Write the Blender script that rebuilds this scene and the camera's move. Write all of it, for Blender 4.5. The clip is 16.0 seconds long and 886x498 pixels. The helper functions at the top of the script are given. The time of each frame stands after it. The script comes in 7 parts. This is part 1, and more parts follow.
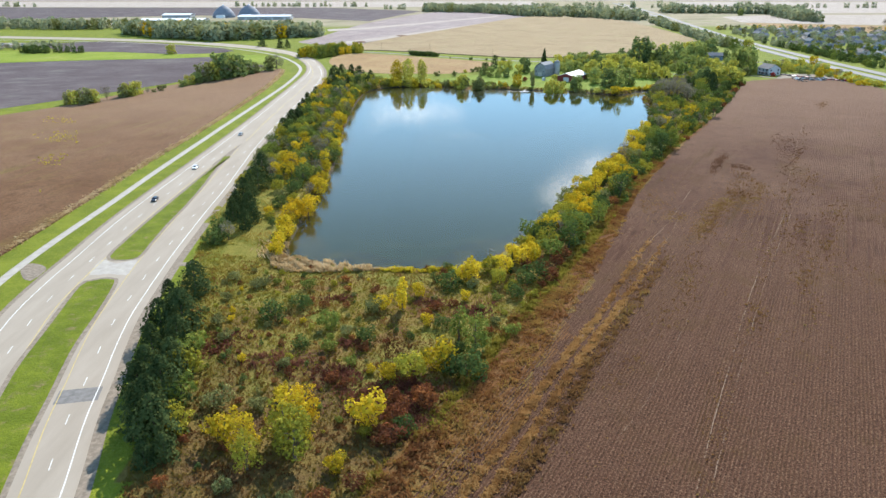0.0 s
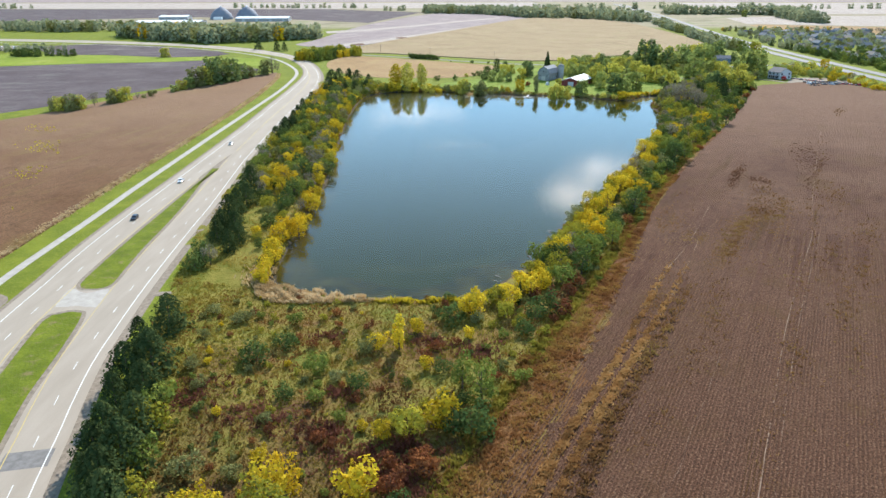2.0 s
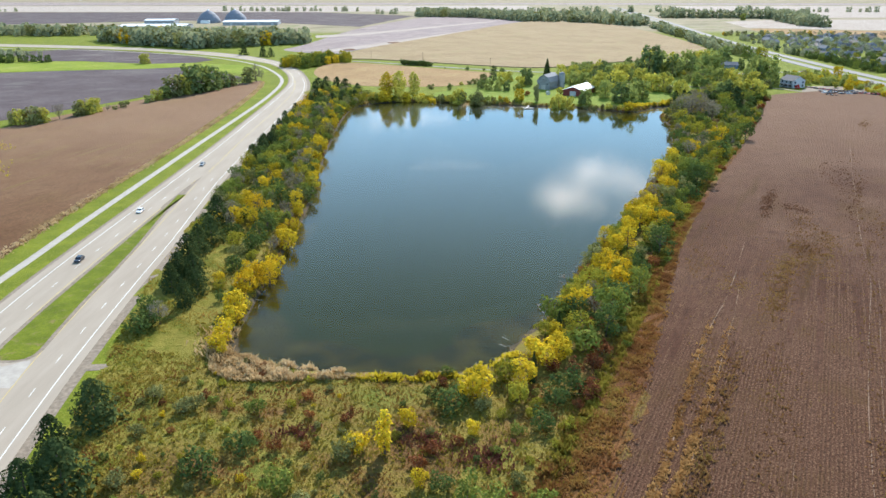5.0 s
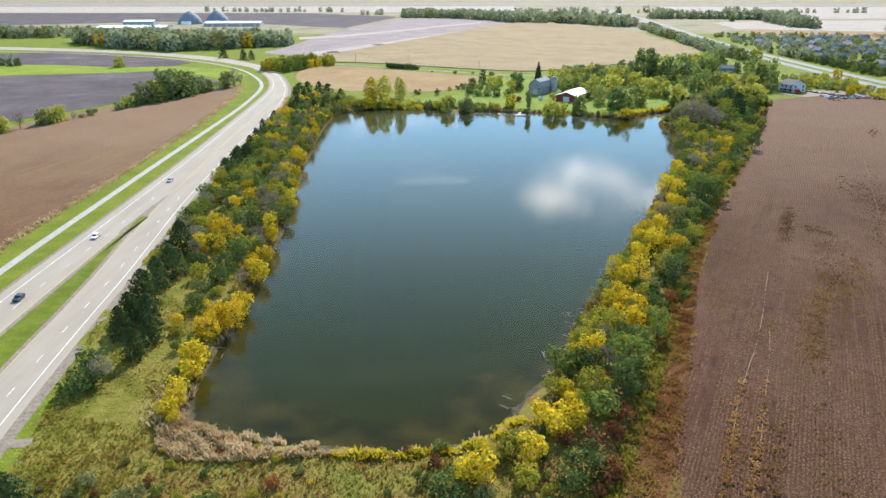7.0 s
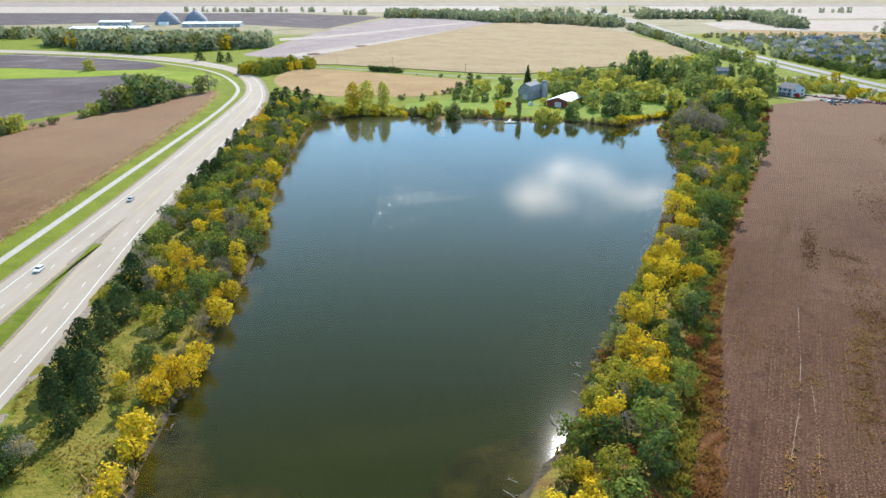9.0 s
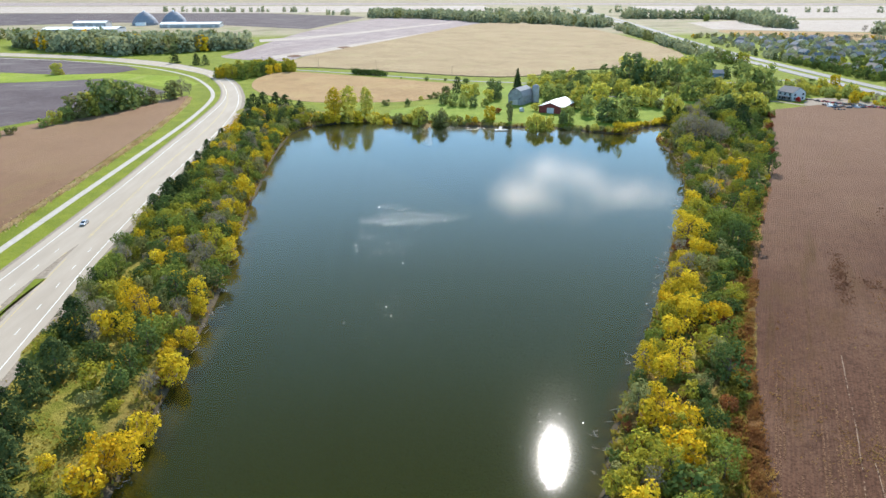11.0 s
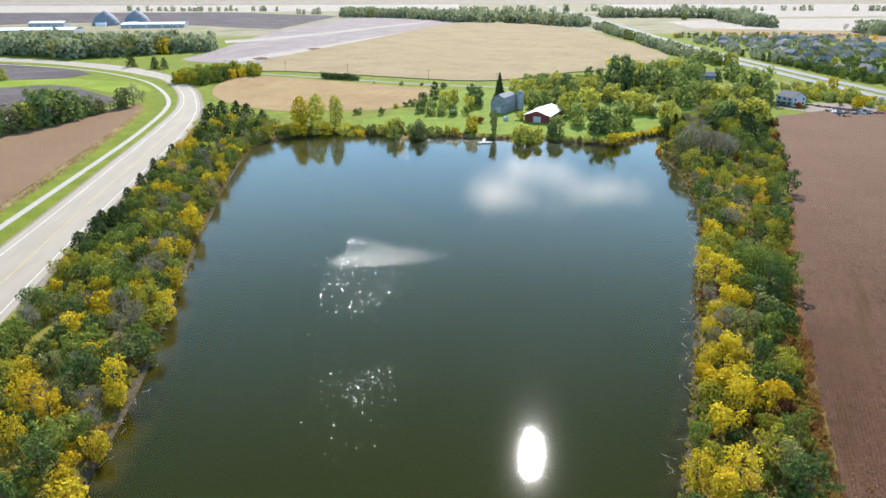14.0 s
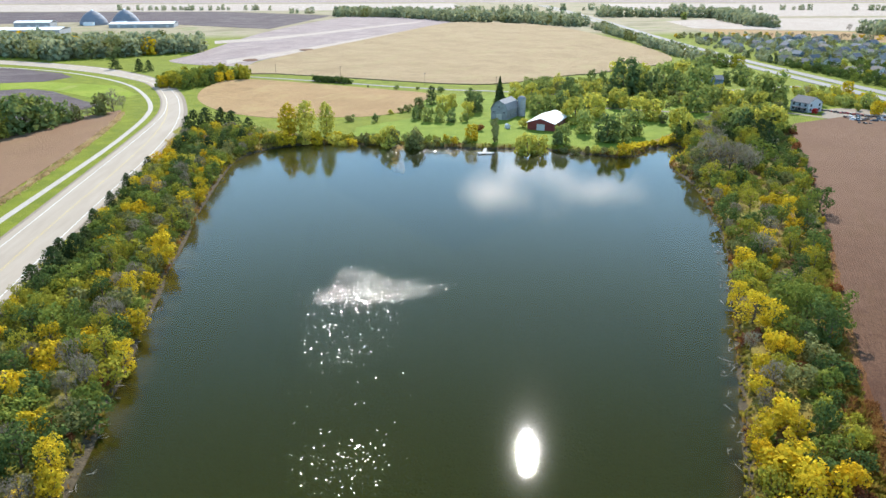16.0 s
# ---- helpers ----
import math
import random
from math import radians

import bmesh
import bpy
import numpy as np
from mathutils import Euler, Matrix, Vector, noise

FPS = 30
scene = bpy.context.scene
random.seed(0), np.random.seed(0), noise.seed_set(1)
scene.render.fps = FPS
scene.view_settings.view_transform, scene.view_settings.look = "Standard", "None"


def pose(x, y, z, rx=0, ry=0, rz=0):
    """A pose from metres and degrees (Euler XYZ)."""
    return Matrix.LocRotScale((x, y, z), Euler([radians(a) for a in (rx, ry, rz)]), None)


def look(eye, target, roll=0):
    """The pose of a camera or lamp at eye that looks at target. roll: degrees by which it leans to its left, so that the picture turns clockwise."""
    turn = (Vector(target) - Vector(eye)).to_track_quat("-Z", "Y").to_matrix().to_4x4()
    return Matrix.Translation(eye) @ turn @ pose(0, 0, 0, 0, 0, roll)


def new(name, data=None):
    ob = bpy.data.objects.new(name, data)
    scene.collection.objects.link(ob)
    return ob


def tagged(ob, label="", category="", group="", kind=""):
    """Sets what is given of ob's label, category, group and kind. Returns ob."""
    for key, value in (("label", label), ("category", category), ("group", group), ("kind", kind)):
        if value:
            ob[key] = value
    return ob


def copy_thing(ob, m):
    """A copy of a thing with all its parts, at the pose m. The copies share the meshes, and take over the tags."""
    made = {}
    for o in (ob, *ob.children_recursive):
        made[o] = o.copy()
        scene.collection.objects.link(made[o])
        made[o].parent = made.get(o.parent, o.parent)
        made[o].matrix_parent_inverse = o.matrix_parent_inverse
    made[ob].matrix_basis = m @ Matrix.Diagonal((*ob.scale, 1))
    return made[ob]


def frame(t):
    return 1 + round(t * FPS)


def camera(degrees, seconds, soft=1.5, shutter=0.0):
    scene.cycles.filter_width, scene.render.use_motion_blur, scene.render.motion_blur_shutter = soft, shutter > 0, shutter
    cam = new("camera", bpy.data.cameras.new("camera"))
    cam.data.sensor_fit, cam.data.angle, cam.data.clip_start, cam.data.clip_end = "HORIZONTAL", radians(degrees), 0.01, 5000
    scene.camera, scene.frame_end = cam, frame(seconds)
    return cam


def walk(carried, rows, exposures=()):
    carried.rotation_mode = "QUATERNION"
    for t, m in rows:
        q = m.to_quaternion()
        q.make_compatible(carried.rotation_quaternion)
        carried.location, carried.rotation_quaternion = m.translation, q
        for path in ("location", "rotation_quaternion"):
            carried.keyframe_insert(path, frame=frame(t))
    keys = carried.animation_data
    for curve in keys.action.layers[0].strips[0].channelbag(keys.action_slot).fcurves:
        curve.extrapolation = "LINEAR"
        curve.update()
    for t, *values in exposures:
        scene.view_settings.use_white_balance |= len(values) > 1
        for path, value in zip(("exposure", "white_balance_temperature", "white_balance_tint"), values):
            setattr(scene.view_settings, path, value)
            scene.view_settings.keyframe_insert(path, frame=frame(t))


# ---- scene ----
cam = camera(62.3, 16.0)
PATH = [
    (0, (1.684, 8.418, 83.876), (1.666, 10.293, 83.181), -0.11),
    (0.5, (1.584, 13.093, 83.926), (1.569, 14.969, 83.231), -0.14),
    (1, (1.491, 18.331, 83.999), (1.476, 20.206, 83.305), -0.15),
    (1.5, (1.393, 24.023, 84.073), (1.375, 25.899, 83.380), -0.17),
    (2, (1.279, 30.078, 84.132), (1.260, 31.954, 83.439), -0.17),
    (2.5, (1.146, 36.418, 84.169), (1.125, 38.295, 83.478), -0.17),
    (3, (0.991, 42.978, 84.184), (0.970, 44.854, 83.494), -0.17),
    (3.5, (0.816, 49.703, 84.179), (0.797, 51.580, 83.490), -0.16),
    (4, (0.623, 56.550, 84.158), (0.609, 58.428, 83.470), -0.15),
    (6.5, (-0.404, 91.707, 84.032), (-0.380, 93.585, 83.346), -0.09),
    (7, (-0.581, 98.828, 84.033), (-0.547, 100.707, 83.347), -0.08),
    (7.5, (-0.736, 105.970, 84.045), (-0.691, 107.848, 83.360), -0.07),
    (8, (-0.864, 113.132, 84.067), (-0.809, 115.010, 83.381), -0.07),
    (8.5, (-0.962, 120.316, 84.096), (-0.898, 122.193, 83.409), -0.06),
    (9, (-1.029, 127.525, 84.125), (-0.955, 129.402, 83.438), -0.06),
    (11.5, (-0.880, 163.954, 84.094), (-0.756, 165.827, 83.405), -0.06),
    (12, (-0.764, 171.297, 84.023), (-0.628, 173.169, 83.333), -0.06),
    (12.5, (-0.623, 178.644, 83.928), (-0.476, 180.515, 83.238), -0.06),
    (13, (-0.460, 185.983, 83.816), (-0.302, 187.853, 83.125), -0.06),
    (13.5, (-0.275, 193.304, 83.696), (-0.107, 195.173, 83.005), -0.07),
    (14, (-0.069, 200.594, 83.583), (0.109, 202.462, 82.891), -0.07),
    (14.5, (0.161, 207.841, 83.496), (0.348, 209.708, 82.805), -0.06),
    (15, (0.419, 215.035, 83.464), (0.612, 216.901, 82.772), -0.06),
    (15.5, (0.713, 222.167, 83.518), (0.908, 224.033, 82.825), -0.05),
    (16, (1.054, 229.233, 83.698), (1.245, 231.099, 83.003), -0.03),
]
walk(cam, [(t, look(eye, target, roll)) for t, eye, target, roll in PATH], [(0, 0.8), (4, 0.81), (8.5, 0.86), (12.5, 0.91), (16, 0.95)])

# ---------------------------------------------------------------- light
SUN_DIR = Vector((0.191, 0.79, 0.582)).normalized()
sun_data = bpy.data.lights.new("sun", "SUN")
sun_data.energy, sun_data.angle, sun_data.color = 4.6, radians(0.53), (1.0, 0.97, 0.93)
sun = new("sun", sun_data)
sun.rotation_mode = "QUATERNION"
sun.rotation_quaternion = SUN_DIR.to_track_quat("Z", "Y")
sun.location = (0, 0, 300)

world = bpy.data.worlds.new("sky")
scene.world = world
world.use_nodes = True
wn, wl = world.node_tree.nodes, world.node_tree.links
wn.clear()


def wnode(kind, **values):
    n = wn.new(kind)
    for key, value in values.items():
        n.inputs[key].default_value = value
    return n


def wmath(op, a, b=None, c=None):
    n = wn.new("ShaderNodeMath")
    n.operation = op
    for slot, v in zip(n.inputs, (a, b, c)):
        if v is None:
            continue
        if isinstance(v, (int, float)):
            slot.default_value = v
        else:
            wl.new(v, slot)
    return n.outputs[0]


sky = wn.new("ShaderNodeTexSky")
sky.sky_type, sky.sun_disc = "NISHITA", False
sky.sun_elevation, sky.sun_rotation = math.asin(SUN_DIR.z), math.atan2(SUN_DIR.x, SUN_DIR.y)
sky.altitude, sky.air_density, sky.dust_density, sky.ozone_density = 200, 1.0, 0.03, 4.0
# fair-weather clouds, laid on a level sheet high above the place
coord = wn.new("ShaderNodeTexCoord")
split = wn.new("ShaderNodeSeparateXYZ")
wl.new(coord.outputs["Generated"], split.inputs[0])
up = wmath("MAXIMUM", split.outputs[2], 0.02)
cu, cv = wmath("DIVIDE", split.outputs[0], up), wmath("DIVIDE", split.outputs[1], up)
sheet = wn.new("ShaderNodeCombineXYZ")
wl.new(cu, sheet.inputs[0]), wl.new(cv, sheet.inputs[1])
puffs = wnode("ShaderNodeTexNoise", Scale=4.2, Detail=8.0, Roughness=0.62)
wl.new(sheet.outputs[0], puffs.inputs["Vector"])


def cloud(u, v, ru, rv):
    """A cumulus about (u, v) on the sheet: how deep a direction lies in it."""
    du = wmath("DIVIDE", wmath("SUBTRACT", cu, u), ru)
    dv = wmath("DIVIDE", wmath("SUBTRACT", cv, v), rv)
    return wmath("SUBTRACT", 1.0, wmath("ADD", wmath("MULTIPLY", du, du), wmath("MULTIPLY", dv, dv)))


body = cloud(0.68, 3.45, 0.42, 0.38)
for other in ((1.1, 3.45, 0.32, 0.25), (0.86, 3.85, 0.34, 0.5), (-0.3, 5.8, 0.5, 0.4), (-2.4, 1.2, 0.9, 0.6), (2.9, 0.4, 0.9, 0.7), (0.3, -2.2, 1.2, 0.8)):
    body = wmath("MAXIMUM", body, cloud(*other))
deep = wmath("ADD", wmath("MAXIMUM", body, -0.5), wmath("MULTIPLY", wmath("SUBTRACT", puffs.outputs[0], 0.5), 3.6))
cover = wnode("ShaderNodeMapRange", **{"From Min": 0.2, "From Max": 1.7})
cover.interpolation_type = "SMOOTHSTEP"
wl.new(deep, cover.inputs[0])
low_air = wnode("ShaderNodeMapRange", **{"From Min": 0.95, "From Max": 0.6, "To Max": 0.95})
low_air.interpolation_type = "SMOOTHSTEP"
wl.new(split.outputs[2], low_air.inputs[0])
hazy = wn.new("ShaderNodeMix")
hazy.data_type = "RGBA"
wl.new(low_air.outputs[0], hazy.inputs[0])
wl.new(sky.outputs[0], hazy.inputs[6])
height_ramp = wn.new("ShaderNodeValToRGB")
stops = height_ramp.color_ramp.elements
for at, tone in ((0.05, (4.2, 7.3, 10.4)), (0.17, (3.5, 6.5, 9.6)), (0.25, (3.1, 5.5, 8.2)), (0.39, (2.1, 3.9, 5.6)), (0.55, (1.4, 3.0, 4.6)), (1.0, (1.2, 2.6, 4.8))):
    stop = stops[0] if at == 0.05 else stops[-1] if at == 1.0 else stops.new(at)
    stop.position, stop.color = at, (*tone, 1)
wl.new(split.outputs[2], height_ramp.inputs[0])
wl.new(height_ramp.outputs[0], hazy.inputs[7])
mixed = wn.new("ShaderNodeMix")
mixed.data_type = "RGBA"
wl.new(cover.outputs[0], mixed.inputs[0])
wl.new(hazy.outputs[2], mixed.inputs[6])
mixed.inputs[7].default_value = (17.0, 17.3, 17.8, 1)
back = wnode("ShaderNodeBackground", Strength=0.13)
wl.new(mixed.outputs[2], back.inputs[0])
wout = wn.new("ShaderNodeOutputWorld")
wl.new(back.outputs[0], wout.inputs[0])

# ---------------------------------------------------------------- helpers
K = 1.22  # plan units to metres
RNG = np.random.default_rng(7)


def plan(points):
    return [(x * K, y * K) for x, y in points]


def curve(points, step=6.0, closed=False):
    """A Catmull-Rom line through the points, about one vertex a step."""
    p = [np.array(q, float) for q in points]
    n, out = len(p), []
    for i in range(n if closed else n - 1):
        a = p[i - 1] if closed or i else 2 * p[0] - p[1]
        b, c = p[i], p[(i + 1) % n]
        d = p[(i + 2) % n] if closed or i + 2 < n else 2 * c - b
        k = max(1, int(np.linalg.norm(c - b) / step))
        for j in range(k):
            t = j / k
            out.append(0.5 * (2 * b + (c - a) * t + (2 * a - 5 * b + 4 * c - d) * t * t + (3 * b - a - 3 * c + d) * t ** 3))
    if not closed:
        out.append(p[-1])
    return np.array(out)


def offset(line, d):
    """The line moved d metres to its right."""
    tangent = np.gradient(line, axis=0)
    tangent /= np.linalg.norm(tangent, axis=1)[:, None]
    return line + d * np.stack([tangent[:, 1], -tangent[:, 0]], 1)


def inside(px, py, poly):
    poly = np.asarray(poly)
    hit = np.zeros(px.shape, bool)
    j = len(poly) - 1
    for i in range(len(poly)):
        (xi, yi), (xj, yj) = poly[i], poly[j]
        if yi != yj:
            hit ^= ((yi > py) != (yj > py)) & (px < (xj - xi) * (py - yi) / (yj - yi) + xi)
        j = i
    return hit


def distance(px, py, poly):
    best = np.full(px.shape, 1e9)
    for (ax, ay), (bx, by) in zip(poly, np.roll(poly, -1, axis=0)):
        dx, dy = bx - ax, by - ay
        t = np.clip(((px - ax) * dx + (py - ay) * dy) / (dx * dx + dy * dy + 1e-9), 0, 1)
        best = np.minimum(best, (px - ax - t * dx) ** 2 + (py - ay - t * dy) ** 2)
    return np.sqrt(best)


class Build:
    """Gathers vertices and faces of one mesh."""

    def __init__(self):
        self.v, self.f, self.n = [], [], 0

    def add(self, verts, faces):
        verts = np.asarray(verts, float).reshape(-1, 3)
        self.v.append(verts)
        self.f += [tuple(int(i) + self.n for i in face) for face in faces]
        self.n += len(verts)
        return self

    def box(self, x0, y0, z0, x1, y1, z1, m=None):
        v = np.array([(x, y, z) for z in (z0, z1) for x, y in ((x0, y0), (x1, y0), (x1, y1), (x0, y1))])
        if m is not None:
            v = np.array([m @ Vector(q) for q in v])
        return self.add(v, [(3, 2, 1, 0), (4, 5, 6, 7), (0, 1, 5, 4), (1, 2, 6, 5), (2, 3, 7, 6), (3, 0, 4, 7)])

    def tube(self, path, radii, sides=6):
        path = np.asarray(path, float)
        v = []
        for i, (c, r) in enumerate(zip(path, radii)):
            d = Vector(path[min(i + 1, len(path) - 1)] - path[max(i - 1, 0)]).normalized()
            a = d.cross(Vector((0.3, 1, 0.2))).normalized()
            b = d.cross(a)
            for k in range(sides):
                w = 2 * math.pi * k / sides
                v.append(Vector(c) + r * (math.cos(w) * a + math.sin(w) * b))
        f = [(i * sides + k, i * sides + (k + 1) % sides, (i + 1) * sides + (k + 1) % sides, (i + 1) * sides + k)
             for i in range(len(path) - 1) for k in range(sides)]
        f += [tuple(range(sides - 1, -1, -1)), tuple(range((len(path) - 1) * sides, len(path) * sides))]
        return self.add(v, f)

    def prism(self, outline, z0, z1):
        n = len(outline)
        v = [(x, y, z0) for x, y in outline] + [(x, y, z1) for x, y in outline]
        return self.add(v, [tuple(range(n - 1, -1, -1)), tuple(range(n, 2 * n))] + [(i, (i + 1) % n, n + (i + 1) % n, n + i) for i in range(n)])

    def cards(self, centre, normal, size, spin, aspect=1.0):
        """One four-cornered leaf clump at each centre."""
        normal = normal / (np.linalg.norm(normal, axis=1)[:, None] + 1e-9)
        ref = np.where(np.abs(normal[:, 2:3]) < 0.9, [[0, 0, 1.0]], [[1.0, 0, 0]])
        a = np.cross(ref, normal)
        a /= np.linalg.norm(a, axis=1)[:, None]
        b = np.cross(normal, a)
        c, s = np.cos(spin)[:, None], np.sin(spin)[:, None]
        a, b = c * a + s * b, -s * a + c * b
        h = (np.asarray(size) / 2)[:, None]
        w = h * aspect
        v = np.stack([centre - w * a - h * b, centre + w * a - 0.8 * h * b, centre + 0.9 * w * a + h * b, centre - 0.7 * w * a + 0.9 * h * b], 1).reshape(-1, 3)
        k = len(centre)
        self.v.append(v)
        self.f += [(self.n + 4 * i, self.n + 4 * i + 1, self.n + 4 * i + 2, self.n + 4 * i + 3) for i in range(k)]
        self.n += 4 * k
        return self

    def mesh(self, name, mat, smooth=False):
        me = bpy.data.meshes.new(name)
        me.from_pydata(np.concatenate(self.v).tolist(), [], self.f)
        if smooth:
            me.polygons.foreach_set("use_smooth", [True] * len(me.polygons))
        me.materials.append(mat)
        me.update()
        return me


def part(name, build, mat, parent=None, label="", smooth=False):
    ob = new(name, build.mesh(name, mat, smooth) if isinstance(build, Build) else build)
    if parent is not None:
        ob.parent = parent
    if label:
        ob["label"] = label
    return ob


def thing(name, x, y, z=0.0, turn=0.0, **tags):
    ob = new(name)
    ob.empty_display_size = 0.5
    ob.matrix_basis = pose(x, y, z, 0, 0, turn)
    return tagged(ob, **tags)


# ---------------------------------------------------------------- materials
class Mat:
    def __init__(self, name):
        self.m = bpy.data.materials.new(name)
        self.m.use_nodes = True
        self.nodes, self.links = self.m.node_tree.nodes, self.m.node_tree.links
        self.nodes.clear()
        self.out = self.nodes.new("ShaderNodeOutputMaterial")

    def node(self, kind, **inputs):
        n = self.nodes.new(kind)
        for key, value in inputs.items():
            self.put(n, key.replace("_", " "), value)
        return n

    def put(self, n, key, value):
        slot = n.inputs[key]
        if isinstance(value, bpy.types.NodeSocket):
            self.links.new(value, slot)
        else:
            slot.default_value = value

    def math(self, op, a, b=0.0):
        n = self.nodes.new("ShaderNodeMath")
        n.operation = op
        self.put(n, 0, a), self.put(n, 1, b)
        return n.outputs[0]

    def where(self, scale=(1, 1, 1), turn=0.0):
        """World position, turned about z and scaled."""
        g = self.nodes.new("ShaderNodeNewGeometry")
        m = self.nodes.new("ShaderNodeMapping")
        m.inputs["Scale"].default_value = scale
        r = self.nodes.new("ShaderNodeVectorRotate")
        r.rotation_type = "Z_AXIS"
        r.inputs["Angle"].default_value = turn
        self.links.new(g.outputs["Position"], r.inputs[0])
        self.links.new(r.outputs[0], m.inputs[0])
        return m.outputs[0]

    def noise(self, scale, detail=4.0, rough=0.6, vec=None, out=0):
        n = self.node("ShaderNodeTexNoise", Scale=scale, Detail=detail, Roughness=rough)
        self.links.new(vec if vec is not None else self.where(), n.inputs["Vector"])
        return n.outputs[out]

    def ramp(self, value, *stops):
        r = self.nodes.new("ShaderNodeValToRGB")
        e = r.color_ramp.elements
        while len(e) < len(stops):
            e.new(0.5)
        for el, (p, c) in zip(e, stops):
            el.position, el.color = p, (*c, 1) if len(c) == 3 else c
        self.links.new(value, r.inputs[0])
        return r.outputs[0]

    def mask(self, value, low, high):
        n = self.node("ShaderNodeMapRange", From_Min=low, From_Max=high)
        n.interpolation_type = "SMOOTHSTEP"
        self.links.new(value, n.inputs[0])
        return n.outputs[0]

    def mix(self, fac, a, b, blend="MIX"):
        n = self.nodes.new("ShaderNodeMix")
        n.data_type, n.blend_type = "RGBA", blend
        for key, v in ((0, fac), (6, a), (7, b)):
            if isinstance(v, tuple):
                v = (*v, 1) if len(v) == 3 else v
            self.put(n, key, v)
        return n.outputs[2]

    def bump(self, height, strength, dist):
        return self.node("ShaderNodeBump", Strength=strength, Distance=dist, Height=height).outputs[0]

    def solid(self, colour, rough=0.8, normal=None, metal=0.0, spec=0.3):
        if isinstance(colour, tuple):
            colour = (*colour, 1)
        p = self.node("ShaderNodeBsdfPrincipled", Base_Color=colour, Roughness=rough, Metallic=metal)
        p.inputs["Specular IOR Level"].default_value = spec
        if normal is not None:
            self.links.new(normal, p.inputs["Normal"])
        self.links.new(p.outputs[0], self.out.inputs[0])
        return self.m


def plain(name, colour, rough=0.7, vary=0.25, scale=0.6, metal=0.0, spec=0.3):
    """Paint, wood, stone and the like: one colour, stained and grained."""
    m = Mat(name)
    dark = tuple(c * (1 - vary) for c in colour)
    light = tuple(min(1, c * (1 + vary * 0.6)) for c in colour)
    c = m.ramp(m.noise(scale, 6, 0.65), (0.3, dark), (0.7, light))
    return m.solid(c, rough, m.bump(m.noise(scale * 8, 3), 0.3, 0.03), metal, spec)


def leaf(name, low, mid, high, lit=0.35):
    """Foliage: each clump and each tree of its own shade, half lit from behind."""
    m = Mat(name)
    g = m.nodes.new("ShaderNodeNewGeometry")
    o = m.nodes.new("ShaderNodeObjectInfo")
    tint = m.node("ShaderNodeAttribute")
    tint.attribute_name = "tint"
    tone = m.math("FRACT", m.math("ADD", o.outputs["Random"], tint.outputs["Fac"]))
    v = m.math("ADD", m.math("MULTIPLY", g.outputs["Random Per Island"], 0.34), m.math("MULTIPLY", tone, 0.4))
    v = m.math("ADD", v, m.math("MULTIPLY", m.mask(m.noise(0.45, 3, 0.6), 0.33, 0.67), 0.26))
    c = m.ramp(v, (0.08, low), (0.48, mid), (0.95, high))
    d = m.node("ShaderNodeBsdfDiffuse", Color=c)
    t = m.node("ShaderNodeBsdfTranslucent", Color=m.mix(0.5, c, (min(1, high[0] * 1.25), min(1, high[1] * 1.25), high[2])))
    x = m.nodes.new("ShaderNodeMixShader")
    x.inputs[0].default_value = lit
    m.links.new(d.outputs[0], x.inputs[1]), m.links.new(t.outputs[0], x.inputs[2])
    m.links.new(x.outputs[0], m.out.inputs[0])
    return m.m


LEAF = {
    "green": leaf("leaf_green", (0.062, 0.086, 0.02), (0.155, 0.19, 0.04), (0.285, 0.305, 0.06), 0.2),
    "dark": leaf("leaf_dark", (0.036, 0.06, 0.022), (0.084, 0.12, 0.036), (0.165, 0.2, 0.05), 0.18),
    "lime": leaf("leaf_lime", (0.11, 0.115, 0.018), (0.27, 0.25, 0.036), (0.48, 0.41, 0.048), 0.22),
    "yellow": leaf("leaf_yellow", (0.18, 0.13, 0.012), (0.47, 0.335, 0.024), (0.82, 0.6, 0.045), 0.24),
    "orange": leaf("leaf_orange", (0.22, 0.13, 0.01), (0.52, 0.33, 0.02), (0.76, 0.52, 0.03), 0.22),
    "russet": leaf("leaf_russet", (0.06, 0.028, 0.018), (0.17, 0.06, 0.03), (0.34, 0.13, 0.04), 0.18),
    "scarlet": leaf("leaf_scarlet", (0.25, 0.02, 0.02), (0.5, 0.04, 0.04), (0.7, 0.08, 0.07), 0.35),
    "olive": leaf("leaf_olive", (0.085, 0.093, 0.034), (0.185, 0.185, 0.068), (0.32, 0.305, 0.115), 0.2),
    "pine": leaf("needle_pine", (0.02, 0.034, 0.014), (0.056, 0.078, 0.028), (0.118, 0.138, 0.045), 0.16),
    "bare": leaf("twig_grey", (0.1, 0.082, 0.062), (0.2, 0.17, 0.13), (0.3, 0.26, 0.18), 0.18),
    # foliage of the farthest woods, paled: distance haze put into its colour
    "haze": leaf("leaf_haze", (0.13, 0.16, 0.105), (0.24, 0.27, 0.17), (0.36, 0.355, 0.2), 0.34),
}
# brightened copies of three leaves for far trees: haze put into the colour
for shade, name, tones in (("green", "leaf_green_hazed", ((0.09, 0.12, 0.04), (0.21, 0.25, 0.075), (0.36, 0.38, 0.11))), ("dark", "leaf_dark_hazed", ((0.05, 0.08, 0.036), (0.12, 0.16, 0.062), (0.23, 0.27, 0.09))),
                           ("lime", "leaf_lime_hazed", ((0.16, 0.17, 0.035), (0.36, 0.34, 0.07), (0.56, 0.5, 0.09)))):
    LEAF["hazed_" + shade] = leaf(name, *tones, 0.36)
BARK = plain("bark", (0.13, 0.1, 0.075), 0.9, 0.4, 3.0)

